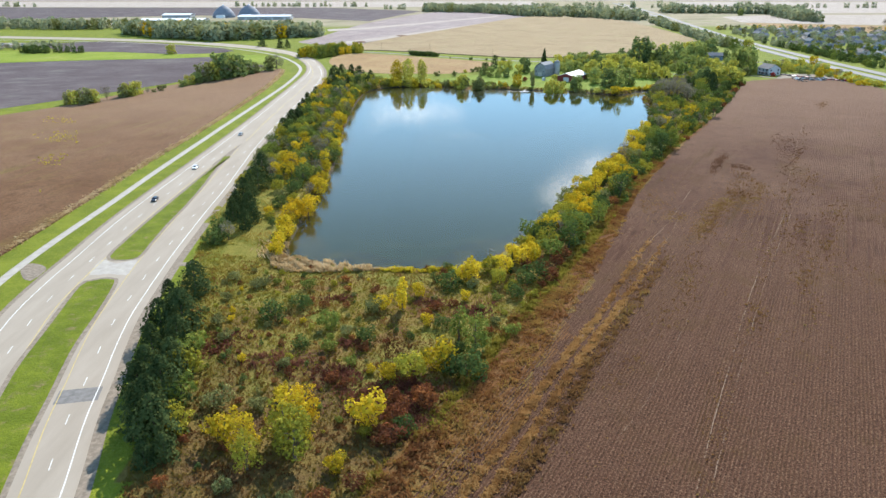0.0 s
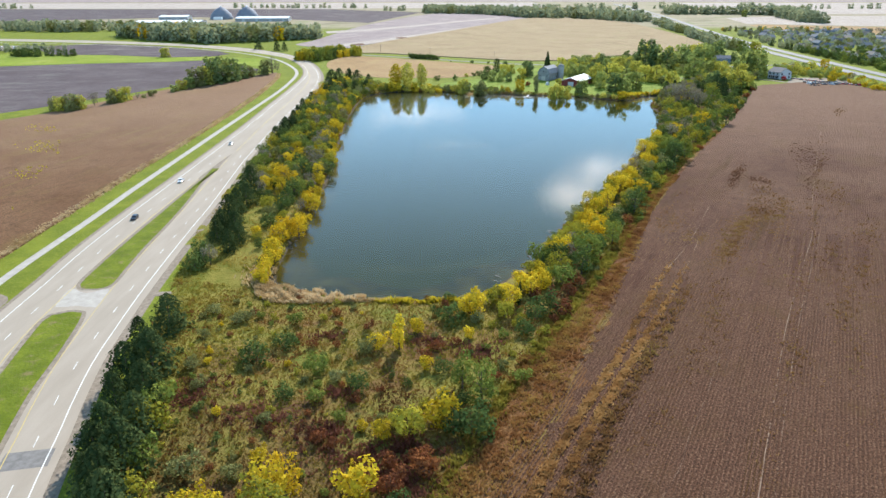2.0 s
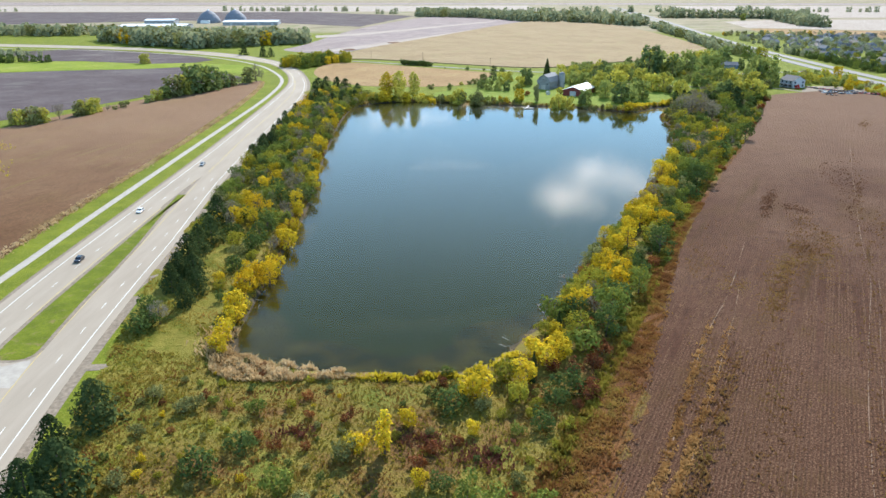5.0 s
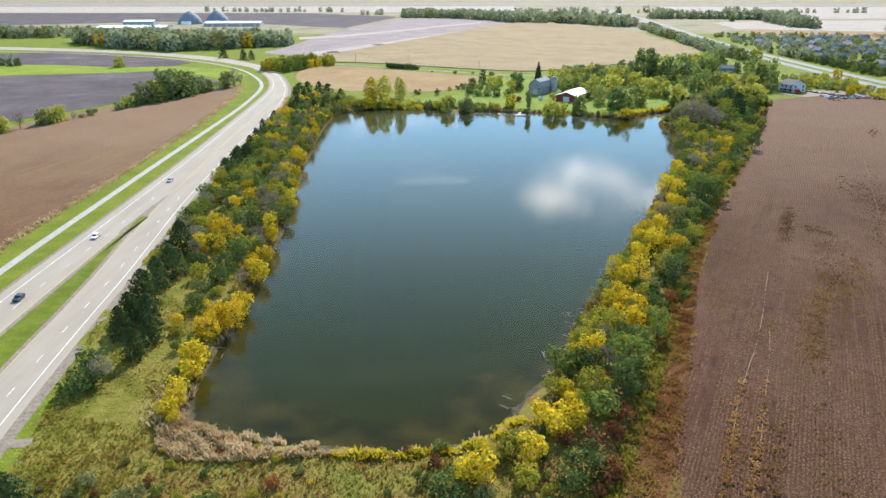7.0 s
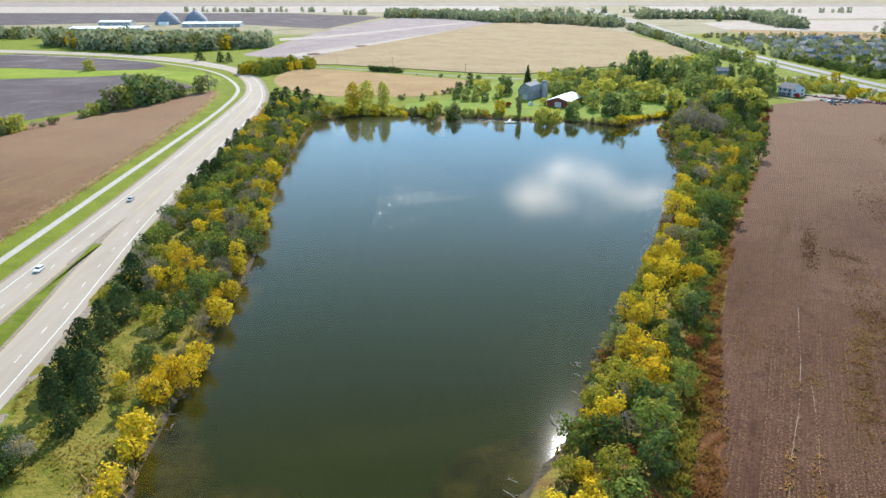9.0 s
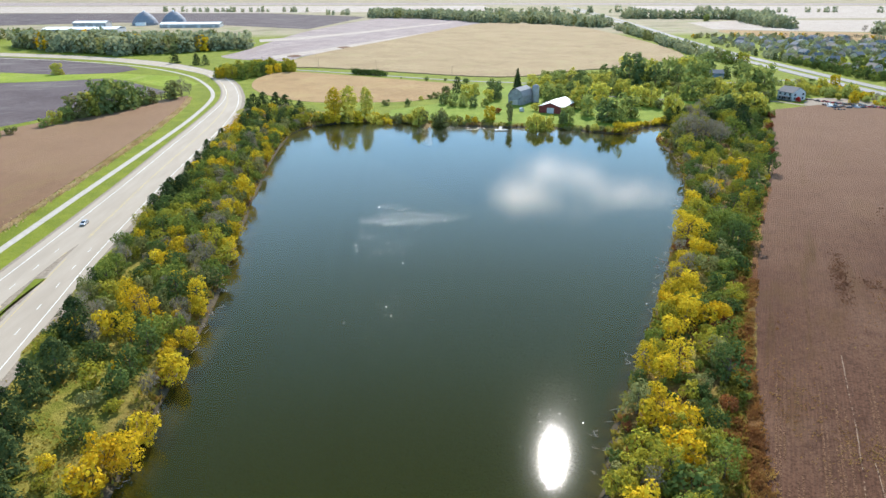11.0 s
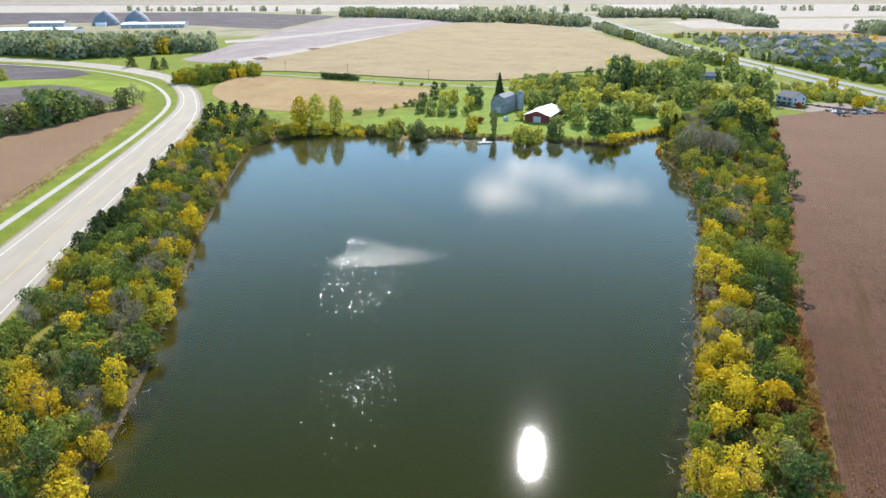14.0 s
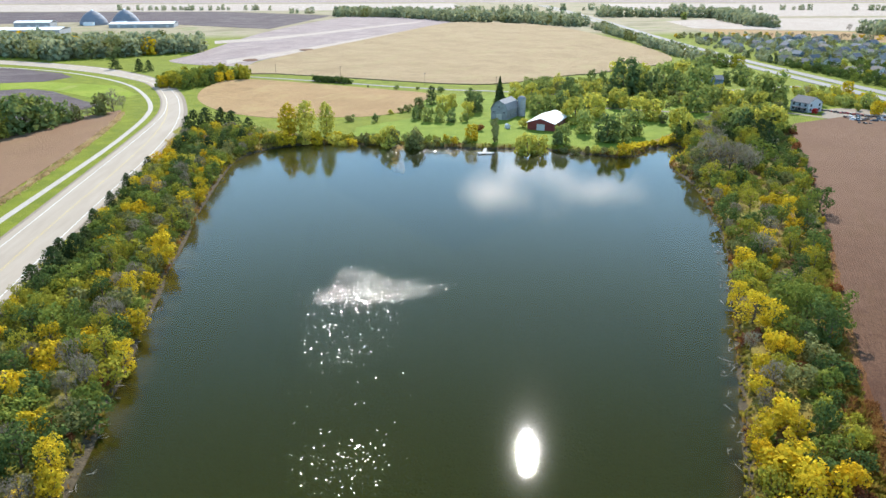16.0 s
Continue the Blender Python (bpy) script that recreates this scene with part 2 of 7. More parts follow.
# rough grass, meadow, lawn and bank, told apart by the zone of the ground
m = Mat("ground_cover")
zone = m.node("ShaderNodeAttribute")
zone.attribute_name = "zone"
sep = m.node("ShaderNodeSeparateColor", Color=zone.outputs["Color"])
ragged = m.math("MULTIPLY", m.math("SUBTRACT", m.noise(0.18, 5, 0.7), 0.5), 0.9)
n_large, n_mid, n_fine = m.noise(0.012, 4), m.noise(0.09, 5, 0.65), m.noise(1.3, 4, 0.7)
verge = m.mix(m.mask(n_mid, 0.35, 0.7), (0.115, 0.145, 0.011), (0.185, 0.21, 0.018))
verge = m.mix(m.mask(n_fine, 0.45, 0.75), verge, (0.22, 0.225, 0.035))
rough = m.ramp(m.noise(0.045, 7, 0.7), (0.3, (0.1, 0.052, 0.025)), (0.4, (0.17, 0.095, 0.032)), (0.48, (0.2, 0.145, 0.033)), (0.56, (0.205, 0.175, 0.034)), (0.66, (0.135, 0.15, 0.023)))
rough = m.mix(m.math("MULTIPLY", m.mask(n_fine, 0.4, 0.8), 0.5), rough, (0.05, 0.04, 0.018))
below = m.nodes.new("ShaderNodeSeparateXYZ")
m.links.new(m.nodes.new("ShaderNodeNewGeometry").outputs["Position"], below.inputs[0])
rough = m.mix(m.math("MULTIPLY", m.mask(m.math("ADD", below.outputs[1], m.math("MULTIPLY", n_mid, 60)), 205, 165), 0.75), rough, m.mix(m.mask(n_mid, 0.4, 0.62), (0.085, 0.045, 0.022), (0.15, 0.095, 0.03)))
east_west = m.nodes.new("ShaderNodeSeparateXYZ")
m.links.new(m.nodes.new("ShaderNodeNewGeometry").outputs["Position"], east_west.inputs[0])
rough = m.mix(m.mask(m.math("ADD", east_west.outputs[0], m.math("MULTIPLY", n_mid, 50)), -22, -48), rough, m.mix(m.mask(n_mid, 0.4, 0.6), (0.125, 0.128, 0.015), (0.225, 0.185, 0.036)))
lawn = m.mix(m.mask(n_mid, 0.3, 0.7), (0.125, 0.185, 0.018), (0.2, 0.255, 0.03))
lawn = m.mix(m.math("MULTIPLY", m.mask(n_fine, 0.4, 0.7), 0.4), lawn, (0.22, 0.24, 0.05))
bank = m.ramp(m.noise(0.6, 6, 0.7), (0.3, (0.04, 0.032, 0.02)), (0.7, (0.115, 0.088, 0.055)))
far = m.ramp(n_large, (0.35, (0.2, 0.175, 0.1)), (0.55, (0.3, 0.25, 0.16)), (0.7, (0.17, 0.19, 0.07)))
c = m.mix(m.mask(m.math("ADD", zone.outputs["Alpha"], 0.0), 0.4, 0.6), verge, far)
c = m.mix(m.mask(m.math("ADD", sep.outputs[2], ragged), 0.4, 0.6), c, lawn)
c = m.mix(m.mask(m.math("ADD", sep.outputs[0], ragged), 0.35, 0.65), c, rough)
c = m.mix(m.mask(m.math("ADD", sep.outputs[1], ragged), 0.4, 0.65), c, bank)
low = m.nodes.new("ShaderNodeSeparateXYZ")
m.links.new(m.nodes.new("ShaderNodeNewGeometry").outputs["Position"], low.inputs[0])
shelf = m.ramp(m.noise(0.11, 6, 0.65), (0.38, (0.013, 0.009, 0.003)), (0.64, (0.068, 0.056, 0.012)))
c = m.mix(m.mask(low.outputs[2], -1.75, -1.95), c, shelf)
# bed darkens with depth: light lost in the water, put into its colour
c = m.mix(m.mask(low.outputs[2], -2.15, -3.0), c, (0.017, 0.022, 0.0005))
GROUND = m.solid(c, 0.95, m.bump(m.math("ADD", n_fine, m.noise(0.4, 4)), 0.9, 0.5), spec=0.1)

ROWS = math.atan2(0.455, 0.89)


def crop(name, low, mid, high, weed, turn, row=0.76, depth=0.3, weeds=0.6, dry=None):
    """A ripe or cut field: rows, patches of weeds, tram lines; dry is the tone of its hazy far end."""
    m = Mat(name)
    at = m.where(turn=turn)
    c = m.ramp(m.noise(0.02, 6, 0.62, at), (0.32, low), (0.5, mid), (0.68, high))
    stretched = m.where(scale=(1.0, 0.07, 1), turn=turn)
    c = m.mix(m.mask(m.noise(0.16, 5, 0.6, stretched), weeds, weeds + 0.12), c, weed)
    c = m.mix(m.math("MULTIPLY", m.mask(m.noise(1.6, 3, 0.8), 0.42, 0.66), 0.7), c, tuple(v * 0.45 for v in low))
    c = m.mix(m.math("MULTIPLY", m.mask(m.noise(0.33, 5, 0.75, m.where(scale=(1.0, 0.35, 1), turn=turn)), 0.5, 0.68), 0.45), c, tuple(v * 0.6 for v in low))
    c = m.mix(m.math("MULTIPLY", m.mask(m.noise(0.07, 7, 0.72, m.where(turn=turn)), 0.52, 0.68), 0.5), c, tuple(v * 0.62 for v in low))
    c = m.mix(m.math("MULTIPLY", m.mask(m.noise(0.045, 6, 0.7, m.where(scale=(1.0, 0.4, 1), turn=turn)), 0.5, 0.68), 0.6), c, weed)
    # paler to the north: haze and backscatter of the far end, put into the colour
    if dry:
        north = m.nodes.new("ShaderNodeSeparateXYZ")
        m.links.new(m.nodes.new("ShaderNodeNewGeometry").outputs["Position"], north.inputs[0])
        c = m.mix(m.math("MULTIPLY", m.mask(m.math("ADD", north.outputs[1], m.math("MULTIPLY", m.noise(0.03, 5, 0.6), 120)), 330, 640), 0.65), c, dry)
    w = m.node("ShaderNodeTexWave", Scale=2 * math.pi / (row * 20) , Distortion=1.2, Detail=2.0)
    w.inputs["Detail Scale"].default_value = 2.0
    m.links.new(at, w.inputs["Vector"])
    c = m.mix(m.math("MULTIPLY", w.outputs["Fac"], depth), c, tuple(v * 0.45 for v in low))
    return m.solid(c, 0.95, m.bump(m.math("ADD", m.math("MULTIPLY", w.outputs["Fac"], 0.35), m.noise(2.2, 4, 0.75)), 0.8, 0.35), spec=0.05)


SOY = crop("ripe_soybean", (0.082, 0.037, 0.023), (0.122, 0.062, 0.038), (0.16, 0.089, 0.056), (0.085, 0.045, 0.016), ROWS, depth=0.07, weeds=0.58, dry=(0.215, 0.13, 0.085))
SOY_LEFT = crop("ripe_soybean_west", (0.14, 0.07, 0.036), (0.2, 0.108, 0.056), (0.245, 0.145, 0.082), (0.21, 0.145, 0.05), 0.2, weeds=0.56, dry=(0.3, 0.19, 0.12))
PLOUGHED = crop("ploughed_soil", (0.115, 0.088, 0.09), (0.145, 0.115, 0.115), (0.19, 0.155, 0.15), (0.21, 0.19, 0.17), 1.25, 3.0, 0.25, 0.66)
STUBBLE = crop("mauve_stubble", (0.3, 0.24, 0.225), (0.35, 0.28, 0.262), (0.4, 0.325, 0.3), (0.42, 0.35, 0.31), 0.38, 9.0, 0.15, 0.58)
CORN = crop("dry_corn", (0.32, 0.23, 0.13), (0.375, 0.275, 0.158), (0.415, 0.31, 0.18), (0.33, 0.27, 0.14), 0.38, 2.0, 0.12, 0.64)
TAN = crop("tan_crop", (0.33, 0.21, 0.105), (0.385, 0.25, 0.125), (0.42, 0.285, 0.145), (0.38, 0.28, 0.13), 0.6, 2.0, 0.12, 0.66)
PALE = crop("pale_stubble", (0.42, 0.345, 0.29), (0.47, 0.395, 0.335), (0.51, 0.435, 0.37), (0.41, 0.37, 0.3), 1.2, 9.0, 0.08, 0.62)
HAY = crop("hay_meadow", (0.19, 0.25, 0.03), (0.25, 0.31, 0.04), (0.31, 0.34, 0.06), (0.3, 0.29, 0.1), 0.3, 6.0, 0.08, 0.6)

m = Mat("asphalt")
c = m.ramp(m.noise(0.25, 6, 0.6, m.where(scale=(1, 0.12, 1))), (0.3, (0.3, 0.248, 0.19)), (0.7, (0.37, 0.31, 0.243)))
c = m.mix(m.math("MULTIPLY", m.mask(m.noise(6.0, 3, 0.8), 0.4, 0.7), 0.3), c, (0.25, 0.215, 0.175))
ASPHALT = m.solid(c, 0.85, m.bump(m.noise(14, 2), 0.3, 0.02), spec=0.2)
FAR_ROAD = plain("grey_concrete", (0.21, 0.195, 0.18), 0.85, 0.25, 0.3)
GRAVEL = plain("gravel_shoulder", (0.24, 0.19, 0.14), 0.95, 0.45, 0.9)
CONCRETE = plain("concrete", (0.38, 0.34, 0.29), 0.85, 0.2, 0.4)
PATCH = plain("dark_patch", (0.19, 0.175, 0.16), 0.9, 0.3, 0.8)
WHITE_LINE = plain("white_line", (0.68, 0.66, 0.62), 0.7, 0.3, 1.0)
YELLOW_LINE = plain("yellow_line", (0.5, 0.37, 0.13), 0.7, 0.3, 1.0)
GREY_WOOD = plain("weathered_boards", (0.25, 0.25, 0.26), 0.85, 0.3, 0.5)
GREY_ROOF = plain("grey_shingles", (0.2, 0.205, 0.22), 0.8, 0.3, 0.8)
WHITE_METAL = plain("white_metal", (0.8, 0.8, 0.8), 0.4, 0.08, 0.3)
RED_WALL = plain("red_siding", (0.2, 0.04, 0.035), 0.7, 0.25, 0.6)
WHITE_WALL = plain("white_siding", (0.5, 0.5, 0.51), 0.6, 0.08, 0.5)
BEIGE_WALL = plain("beige_siding", (0.5, 0.44, 0.36), 0.7, 0.1, 0.5)
BLUE_WALL = plain("blue_siding", (0.14, 0.2, 0.28), 0.7, 0.15, 0.5)
DARK_ROOF = plain("dark_shingles", (0.11, 0.11, 0.12), 0.85, 0.25, 0.8)
BROWN_ROOF = plain("brown_shingles", (0.2, 0.165, 0.14), 0.85, 0.25, 0.8)
BLUE_ROOF = plain("blue_grey_shingles", (0.13, 0.14, 0.165), 0.85, 0.25, 0.8)
SILO = plain("silo_concrete", (0.34, 0.34, 0.34), 0.8, 0.25, 0.4)
DOME = plain("dome_shingles", (0.2, 0.21, 0.24), 0.75, 0.15, 0.3)
PLANK = plain("grey_planks", (0.45, 0.42, 0.38), 0.85, 0.25, 1.5)
POLE = plain("pole_wood", (0.17, 0.13, 0.1), 0.9, 0.3, 1.5)
GLASS = plain("window_glass", (0.03, 0.035, 0.045), 0.08, 0.2, 0.5, spec=0.6)
RUBBER = plain("tyre", (0.02, 0.02, 0.02), 0.9, 0.2, 2)
STEEL = plain("steel", (0.4, 0.4, 0.42), 0.35, 0.15, 1, metal=0.9)

# still pond water over silt, ruffled by the wind in places
m = Mat("pond_water")

normal = m.node("ShaderNodeBump", Strength=1.0, Height=m.math("MULTIPLY", m.noise(3.0, 2, 0.65, m.where(scale=(0.7, 1, 1))), 0.0052))
normal.inputs["Distance"].default_value = 1.0
silt = m.ramp(m.noise(0.02, 4), (0.35, (0.03, 0.039, 0.0005)), (0.65, (0.036, 0.045, 0.001)))
murk = m.node("ShaderNodeBsdfDiffuse", Color=silt)
clear = m.node("ShaderNodeBsdfTransparent", Color=(0.9, 0.84, 0.62, 1))
depths = m.nodes.new("ShaderNodeMixShader")
depths.inputs[0].default_value = 0.8
m.links.new(murk.outputs[0], depths.inputs[1]), m.links.new(clear.outputs[0], depths.inputs[2])
place = m.nodes.new("ShaderNodeSeparateXYZ")
m.links.new(m.nodes.new("ShaderNodeNewGeometry").outputs["Position"], place.inputs[0])
wind = m.math("MAXIMUM", m.mask(place.outputs[1], 540, 610), m.mask(place.outputs[0], -30, -52))
wind = m.math("MAXIMUM", wind, m.math("MULTIPLY", m.mask(place.outputs[1], 330, 295), 0.15))
gloss = m.node("ShaderNodeBsdfGlossy", Color=(1, 1, 1, 1), Roughness=m.math("ADD", m.math("MULTIPLY", wind, 0.11), 0.012))
m.links.new(normal.outputs[0], gloss.inputs["Normal"])
slant = m.nodes.new("ShaderNodeLayerWeight")
slant.inputs["Blend"].default_value = 0.5
mirror = m.math("ADD", m.math("MULTIPLY", m.math("POWER", slant.outputs["Facing"], 5.0), 0.93), 0.008)
top = m.nodes.new("ShaderNodeMixShader")
m.links.new(mirror, top.inputs[0])
broad = m.node("ShaderNodeBsdfGlossy", Color=(1, 1, 1, 1), Roughness=m.math("ADD", m.math("MULTIPLY", wind, 0.1), 0.08))
both = m.nodes.new("ShaderNodeMixShader")
both.inputs[0].default_value = 0.04
m.links.new(gloss.outputs[0], both.inputs[1]), m.links.new(broad.outputs[0], both.inputs[2])
m.links.new(depths.outputs[0], top.inputs[1]), m.links.new(both.outputs[0], top.inputs[2])
m.links.new(top.outputs[0], m.out.inputs[0])
WATER = m.m

m = Mat("ripple_water")
murk = m.node("ShaderNodeBsdfDiffuse", Color=(0.028, 0.046, 0.006, 1))
gloss = m.node("ShaderNodeBsdfGlossy", Color=(1, 1, 1, 1), Roughness=0.16)
fres = m.node("ShaderNodeFresnel", IOR=1.45)
top = m.nodes.new("ShaderNodeMixShader")
m.links.new(fres.outputs[0], top.inputs[0])
m.links.new(murk.outputs[0], top.inputs[1]), m.links.new(gloss.outputs[0], top.inputs[2])
m.links.new(top.outputs[0], m.out.inputs[0])
RIPPLE = m.m

# ---------------------------------------------------------------- ground and pond
SHORE = plan([(-41, 188), (-43.5, 198), (-44.3, 222), (-44.5, 250), (-45, 285), (-48, 325), (-51, 365), (-53.5, 410), (-55, 455), (-53, 488), (-43, 508), (-18, 517),
              (10, 511), (27, 505), (46, 499), (76, 495), (92, 485), (108, 477), (121, 489), (137, 498), (135, 483), (120, 463), (116.5, 432), (104, 385), (88, 345),
              (70.5, 307), (53, 269), (41, 245), (33, 229), (24.5, 207), (15, 193), (11, 184.5), (1, 180), (-10, 179.3), (-25, 182)])
SHORE = curve(SHORE, 5.0, True)
WATER_Z = -1.83
ROUGH = plan([(-20, 10), (-46, 95), (-57, 140), (-62, 165), (-68, 200), (-75, 240), (-79, 300), (-82, 360), (-84, 430), (-87, 500), (-92, 560), (-60, 560), (-20, 521), (60, 500),
              (110, 482), (140, 515), (150, 508), (165, 530), (205, 530), (165, 425), (135, 372), (106, 320), (74, 256), (50, 202), (22, 145), (-1, 102), (-14, 60)])
LAWN = plan([(-10, 520), (-4, 548), (21, 566), (51, 622), (71, 642), (68, 600), (110, 600), (150, 600), (190, 600), (192, 560), (150, 505), (112, 486), (75, 500), (30, 508)])


def height(x, y):
    """Level ground, a short steep bank, a shelf of silt and then the deep."""
    d = distance(x, y, SHORE)
    wet = inside(x, y, SHORE)
    shelf = np.clip((278 - y) / 30, 0, 1)
    bed = WATER_Z - (0.12 + d * (0.26 - np.maximum(0.235 * shelf, np.where(x < -20, 0.15, 0.06)))) - np.clip(d - 9 - 6 * np.sin(x * 0.09 + 1.0) ** 2, 0, 12) * 0.14
    bank = WATER_Z + np.minimum(d * 0.75, -WATER_Z)
    rolling = 0.25 * np.sin(x * 0.09 + 1.3 * np.sin(y * 0.05)) * np.sin(y * 0.11)
    dry = bank + np.where(inside(x, y, ROUGH) & (d > 6), rolling, 0)
    return np.where(wet, bed, dry), d, wet


xs = np.concatenate([[-4500, -2200, -900, -400], np.arange(-200, 345, 3.0), [500, 900, 2200, 4500]])
ys = np.concatenate([[-900, -300, -60], np.arange(0, 720, 3.0), [850, 1200, 1700, 2500, 3500, 4700]])
gx, gy = np.meshgrid(xs, ys)


def ground_z(x, y):
    """Height of the ground sheet, read off its own grid."""
    i, j = int(np.clip(np.searchsorted(xs, x) - 1, 0, len(xs) - 2)), int(np.clip(np.searchsorted(ys, y) - 1, 0, len(ys) - 2))
    a, b = np.clip((x - xs[i]) / (xs[i + 1] - xs[i]), 0, 1), np.clip((y - ys[j]) / (ys[j + 1] - ys[j]), 0, 1)
    return float((gz[j, i] * (1 - a) + gz[j, i + 1] * a) * (1 - b) + (gz[j + 1, i] * (1 - a) + gz[j + 1, i + 1] * a) * b)


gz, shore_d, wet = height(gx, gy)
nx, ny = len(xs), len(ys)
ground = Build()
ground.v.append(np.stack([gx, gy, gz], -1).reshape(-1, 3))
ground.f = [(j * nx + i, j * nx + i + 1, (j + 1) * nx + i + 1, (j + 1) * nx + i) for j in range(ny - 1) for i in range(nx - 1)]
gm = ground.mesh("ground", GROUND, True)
zones = np.zeros((ny, nx, 4))
zones[..., 0] = inside(gx, gy, ROUGH)
zones[..., 1] = np.where(wet, 1.0, np.clip(1.0 - shore_d / 2.6, 0, 1))
zones[..., 2] = inside(gx, gy, LAWN)
zones[..., 3] = np.clip((gy - 1150) / 300, 0, 1)
layer = gm.color_attributes.new("zone", "FLOAT_COLOR", "POINT")
layer.data.foreach_set("color", zones.reshape(-1))
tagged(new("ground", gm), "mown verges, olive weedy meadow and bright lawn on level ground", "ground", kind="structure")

wide = offset(SHORE, -2.5) if distance(*offset(SHORE, -2.5)[0:1].T, SHORE)[0] > 0 and not inside(*offset(SHORE, -2.5)[20:21].T, SHORE)[0] else offset(SHORE, 2.5)
sheet_mesh = Build().add([(x, y, WATER_Z) for x, y in wide], [tuple(range(len(wide)))]).mesh("water", WATER)
if sheet_mesh.polygons[0].normal.z < 0:
    sheet_mesh.flip_normals()
tagged(new("water", sheet_mesh), "still green pond water mirroring blue sky and cloud", "water", kind="structure")


def field(name, outline, mat, z, label):
    """A crop standing on the ground: its top and its cut edge."""
    line = plan(outline)
    if mat in (TAN, CORN, STUBBLE):
        line = [tuple(p) for p in curve(line, 12.0, True)]
    if sum(x0 * y1 - x1 * y0 for (x0, y0), (x1, y1) in zip(line, line[1:] + line[:1])) < 0:
        line.reverse()
    ob = part(name, Build().prism(line, 0.005, z), mat)
    return tagged(ob, label, "field", kind="structure")


EAST = [(-75, -60), (-42, 40), (-11, 91), (-7, 102), (5, 120), (16, 145), (30, 173), (44, 202), (68, 256), (100, 320), (129, 372), (157, 424), (205, 524), (213, 533), (246, 547), (272, 538), (283, 500), (283, -60)]
WEST = [(-113, 60), (-116, 150), (-117, 186), (-117, 214), (-118, 259), (-119, 325), (-121, 423), (-123, 495), (-127, 570), (-134, 609), (-157, 578), (-189, 511), (-207, 465), (-221, 423), (-238, 396), (-330, 200), (-330, 60)]
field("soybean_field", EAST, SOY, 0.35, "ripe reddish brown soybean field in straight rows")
RUSTY = crop("rusty_margin", (0.13, 0.055, 0.025), (0.19, 0.088, 0.034), (0.25, 0.135, 0.048), (0.21, 0.15, 0.043), ROWS, depth=0.12, weeds=0.54)
margin_line = curve(plan([(-42, 40), (-11, 91), (-7, 102), (5, 120), (16, 145), (30, 173), (44, 202), (68, 256), (100, 320), (129, 372)]), 3.0)
reach = np.interp(margin_line[:, 1], [100, 170, 225, 262, 460], [15, 12, 6, 2.2, 1.5])
ragged_edge = reach * (1 + 0.22 * np.sin(margin_line[:, 1] * 0.31) * np.sin(margin_line[:, 1] * 0.13) + 0.12 * np.sin(margin_line[:, 1] * 0.9))
side = offset(margin_line, 1.0) - margin_line
outer_line = margin_line + side * ragged_edge[:, None]
n = len(margin_line)
verts = [(x, y, 0.4) for x, y in margin_line] + [(x, y, 0.4) for x, y in outer_line] + [(x, y, 0.3) for x, y in outer_line]
weedy = Build().add(verts, [(k * n + i, (k + 1) * n + i, (k + 1) * n + i + 1, k * n + i + 1) for k in range(2) for i in range(n - 1)])
weedy_mesh = weedy.mesh("weedy_margin", RUSTY)
if sum(p.normal.z * p.area for p in weedy_mesh.polygons) < 0:
    weedy_mesh.flip_normals()
tagged(new("weedy_margin", weedy_mesh), "rusty weedy margin of the soybean field", "weeds", kind="structure")
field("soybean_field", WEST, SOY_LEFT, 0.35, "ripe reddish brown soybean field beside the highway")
field("ploughed_field", [(-262, 400), (-234, 445), (-196, 517), (-164, 587), (-152, 628), (-200, 688), (-221, 702), (-252, 688), (-323, 674), (-386, 653), (-520, 590), (-520, 400)], PLOUGHED, 0.1, "dark ploughed field with pale furrow lines")
field("hay_field", [(-520, 592), (-386, 655), (-323, 676), (-252, 690), (-221, 704), (-198, 690), (-150, 640), (-142, 668), (-168, 712), (-225, 736), (-265, 728), (-332, 752), (-389, 755), (-520, 775)], HAY, 0.12, "bright green strip of mown hay")
field("ploughed_field", [(-389, 757), (-332, 754), (-265, 730), (-225, 738), (-214, 762), (-232, 788), (-312, 848), (-396, 885), (-455, 850)], PLOUGHED, 0.1, "dark ploughed field below the road bend")
field("tan_field", [(-99, 640), (-106, 687), (-100, 727), (-80, 735), (-37, 709), (-2, 685), (20, 669), (39, 655), (36, 631), (27, 605), (17, 585), (-2, 575), (-26, 576), (-50, 577), (-78, 600)], TAN, 0.15, "tan ripe crop behind the far shore")
field("corn_field", [(-97, 775), (-83, 877), (-2, 1077), (144, 1420), (230, 1383), (289, 1264), (282, 869), (196, 758), (148, 729), (98, 694), (59, 694), (-18, 737), (-70, 765)], CORN, 0.8, "wide field of dry golden corn")
field("stubble_field", [(-168, 862), (-160, 939), (-126, 1257), (-23, 1634), (80, 1578), (142, 1424), (-5, 1079), (-86, 879), (-104, 822)], STUBBLE, 0.12, "mauve grey stubble field with pale strips")
field("stubble_strip", [(-164, 1046), (-114, 1088), (-61, 1172), (13, 1298), (92, 1432), (95, 1465), (13, 1337), (-63, 1213), (-120, 1131), (-172, 1086)], PALE, 0.16, "pale strip of cut stubble across the mauve field")
field("stubble_strip", [(-116, 838), (-77, 903), (-27, 1010), (40, 1154), (119, 1340), (125, 1368), (42, 1202), (-28, 1054), (-80, 945), (-122, 870)], PALE, 0.17, "pale strip of cut stubble along the corn")
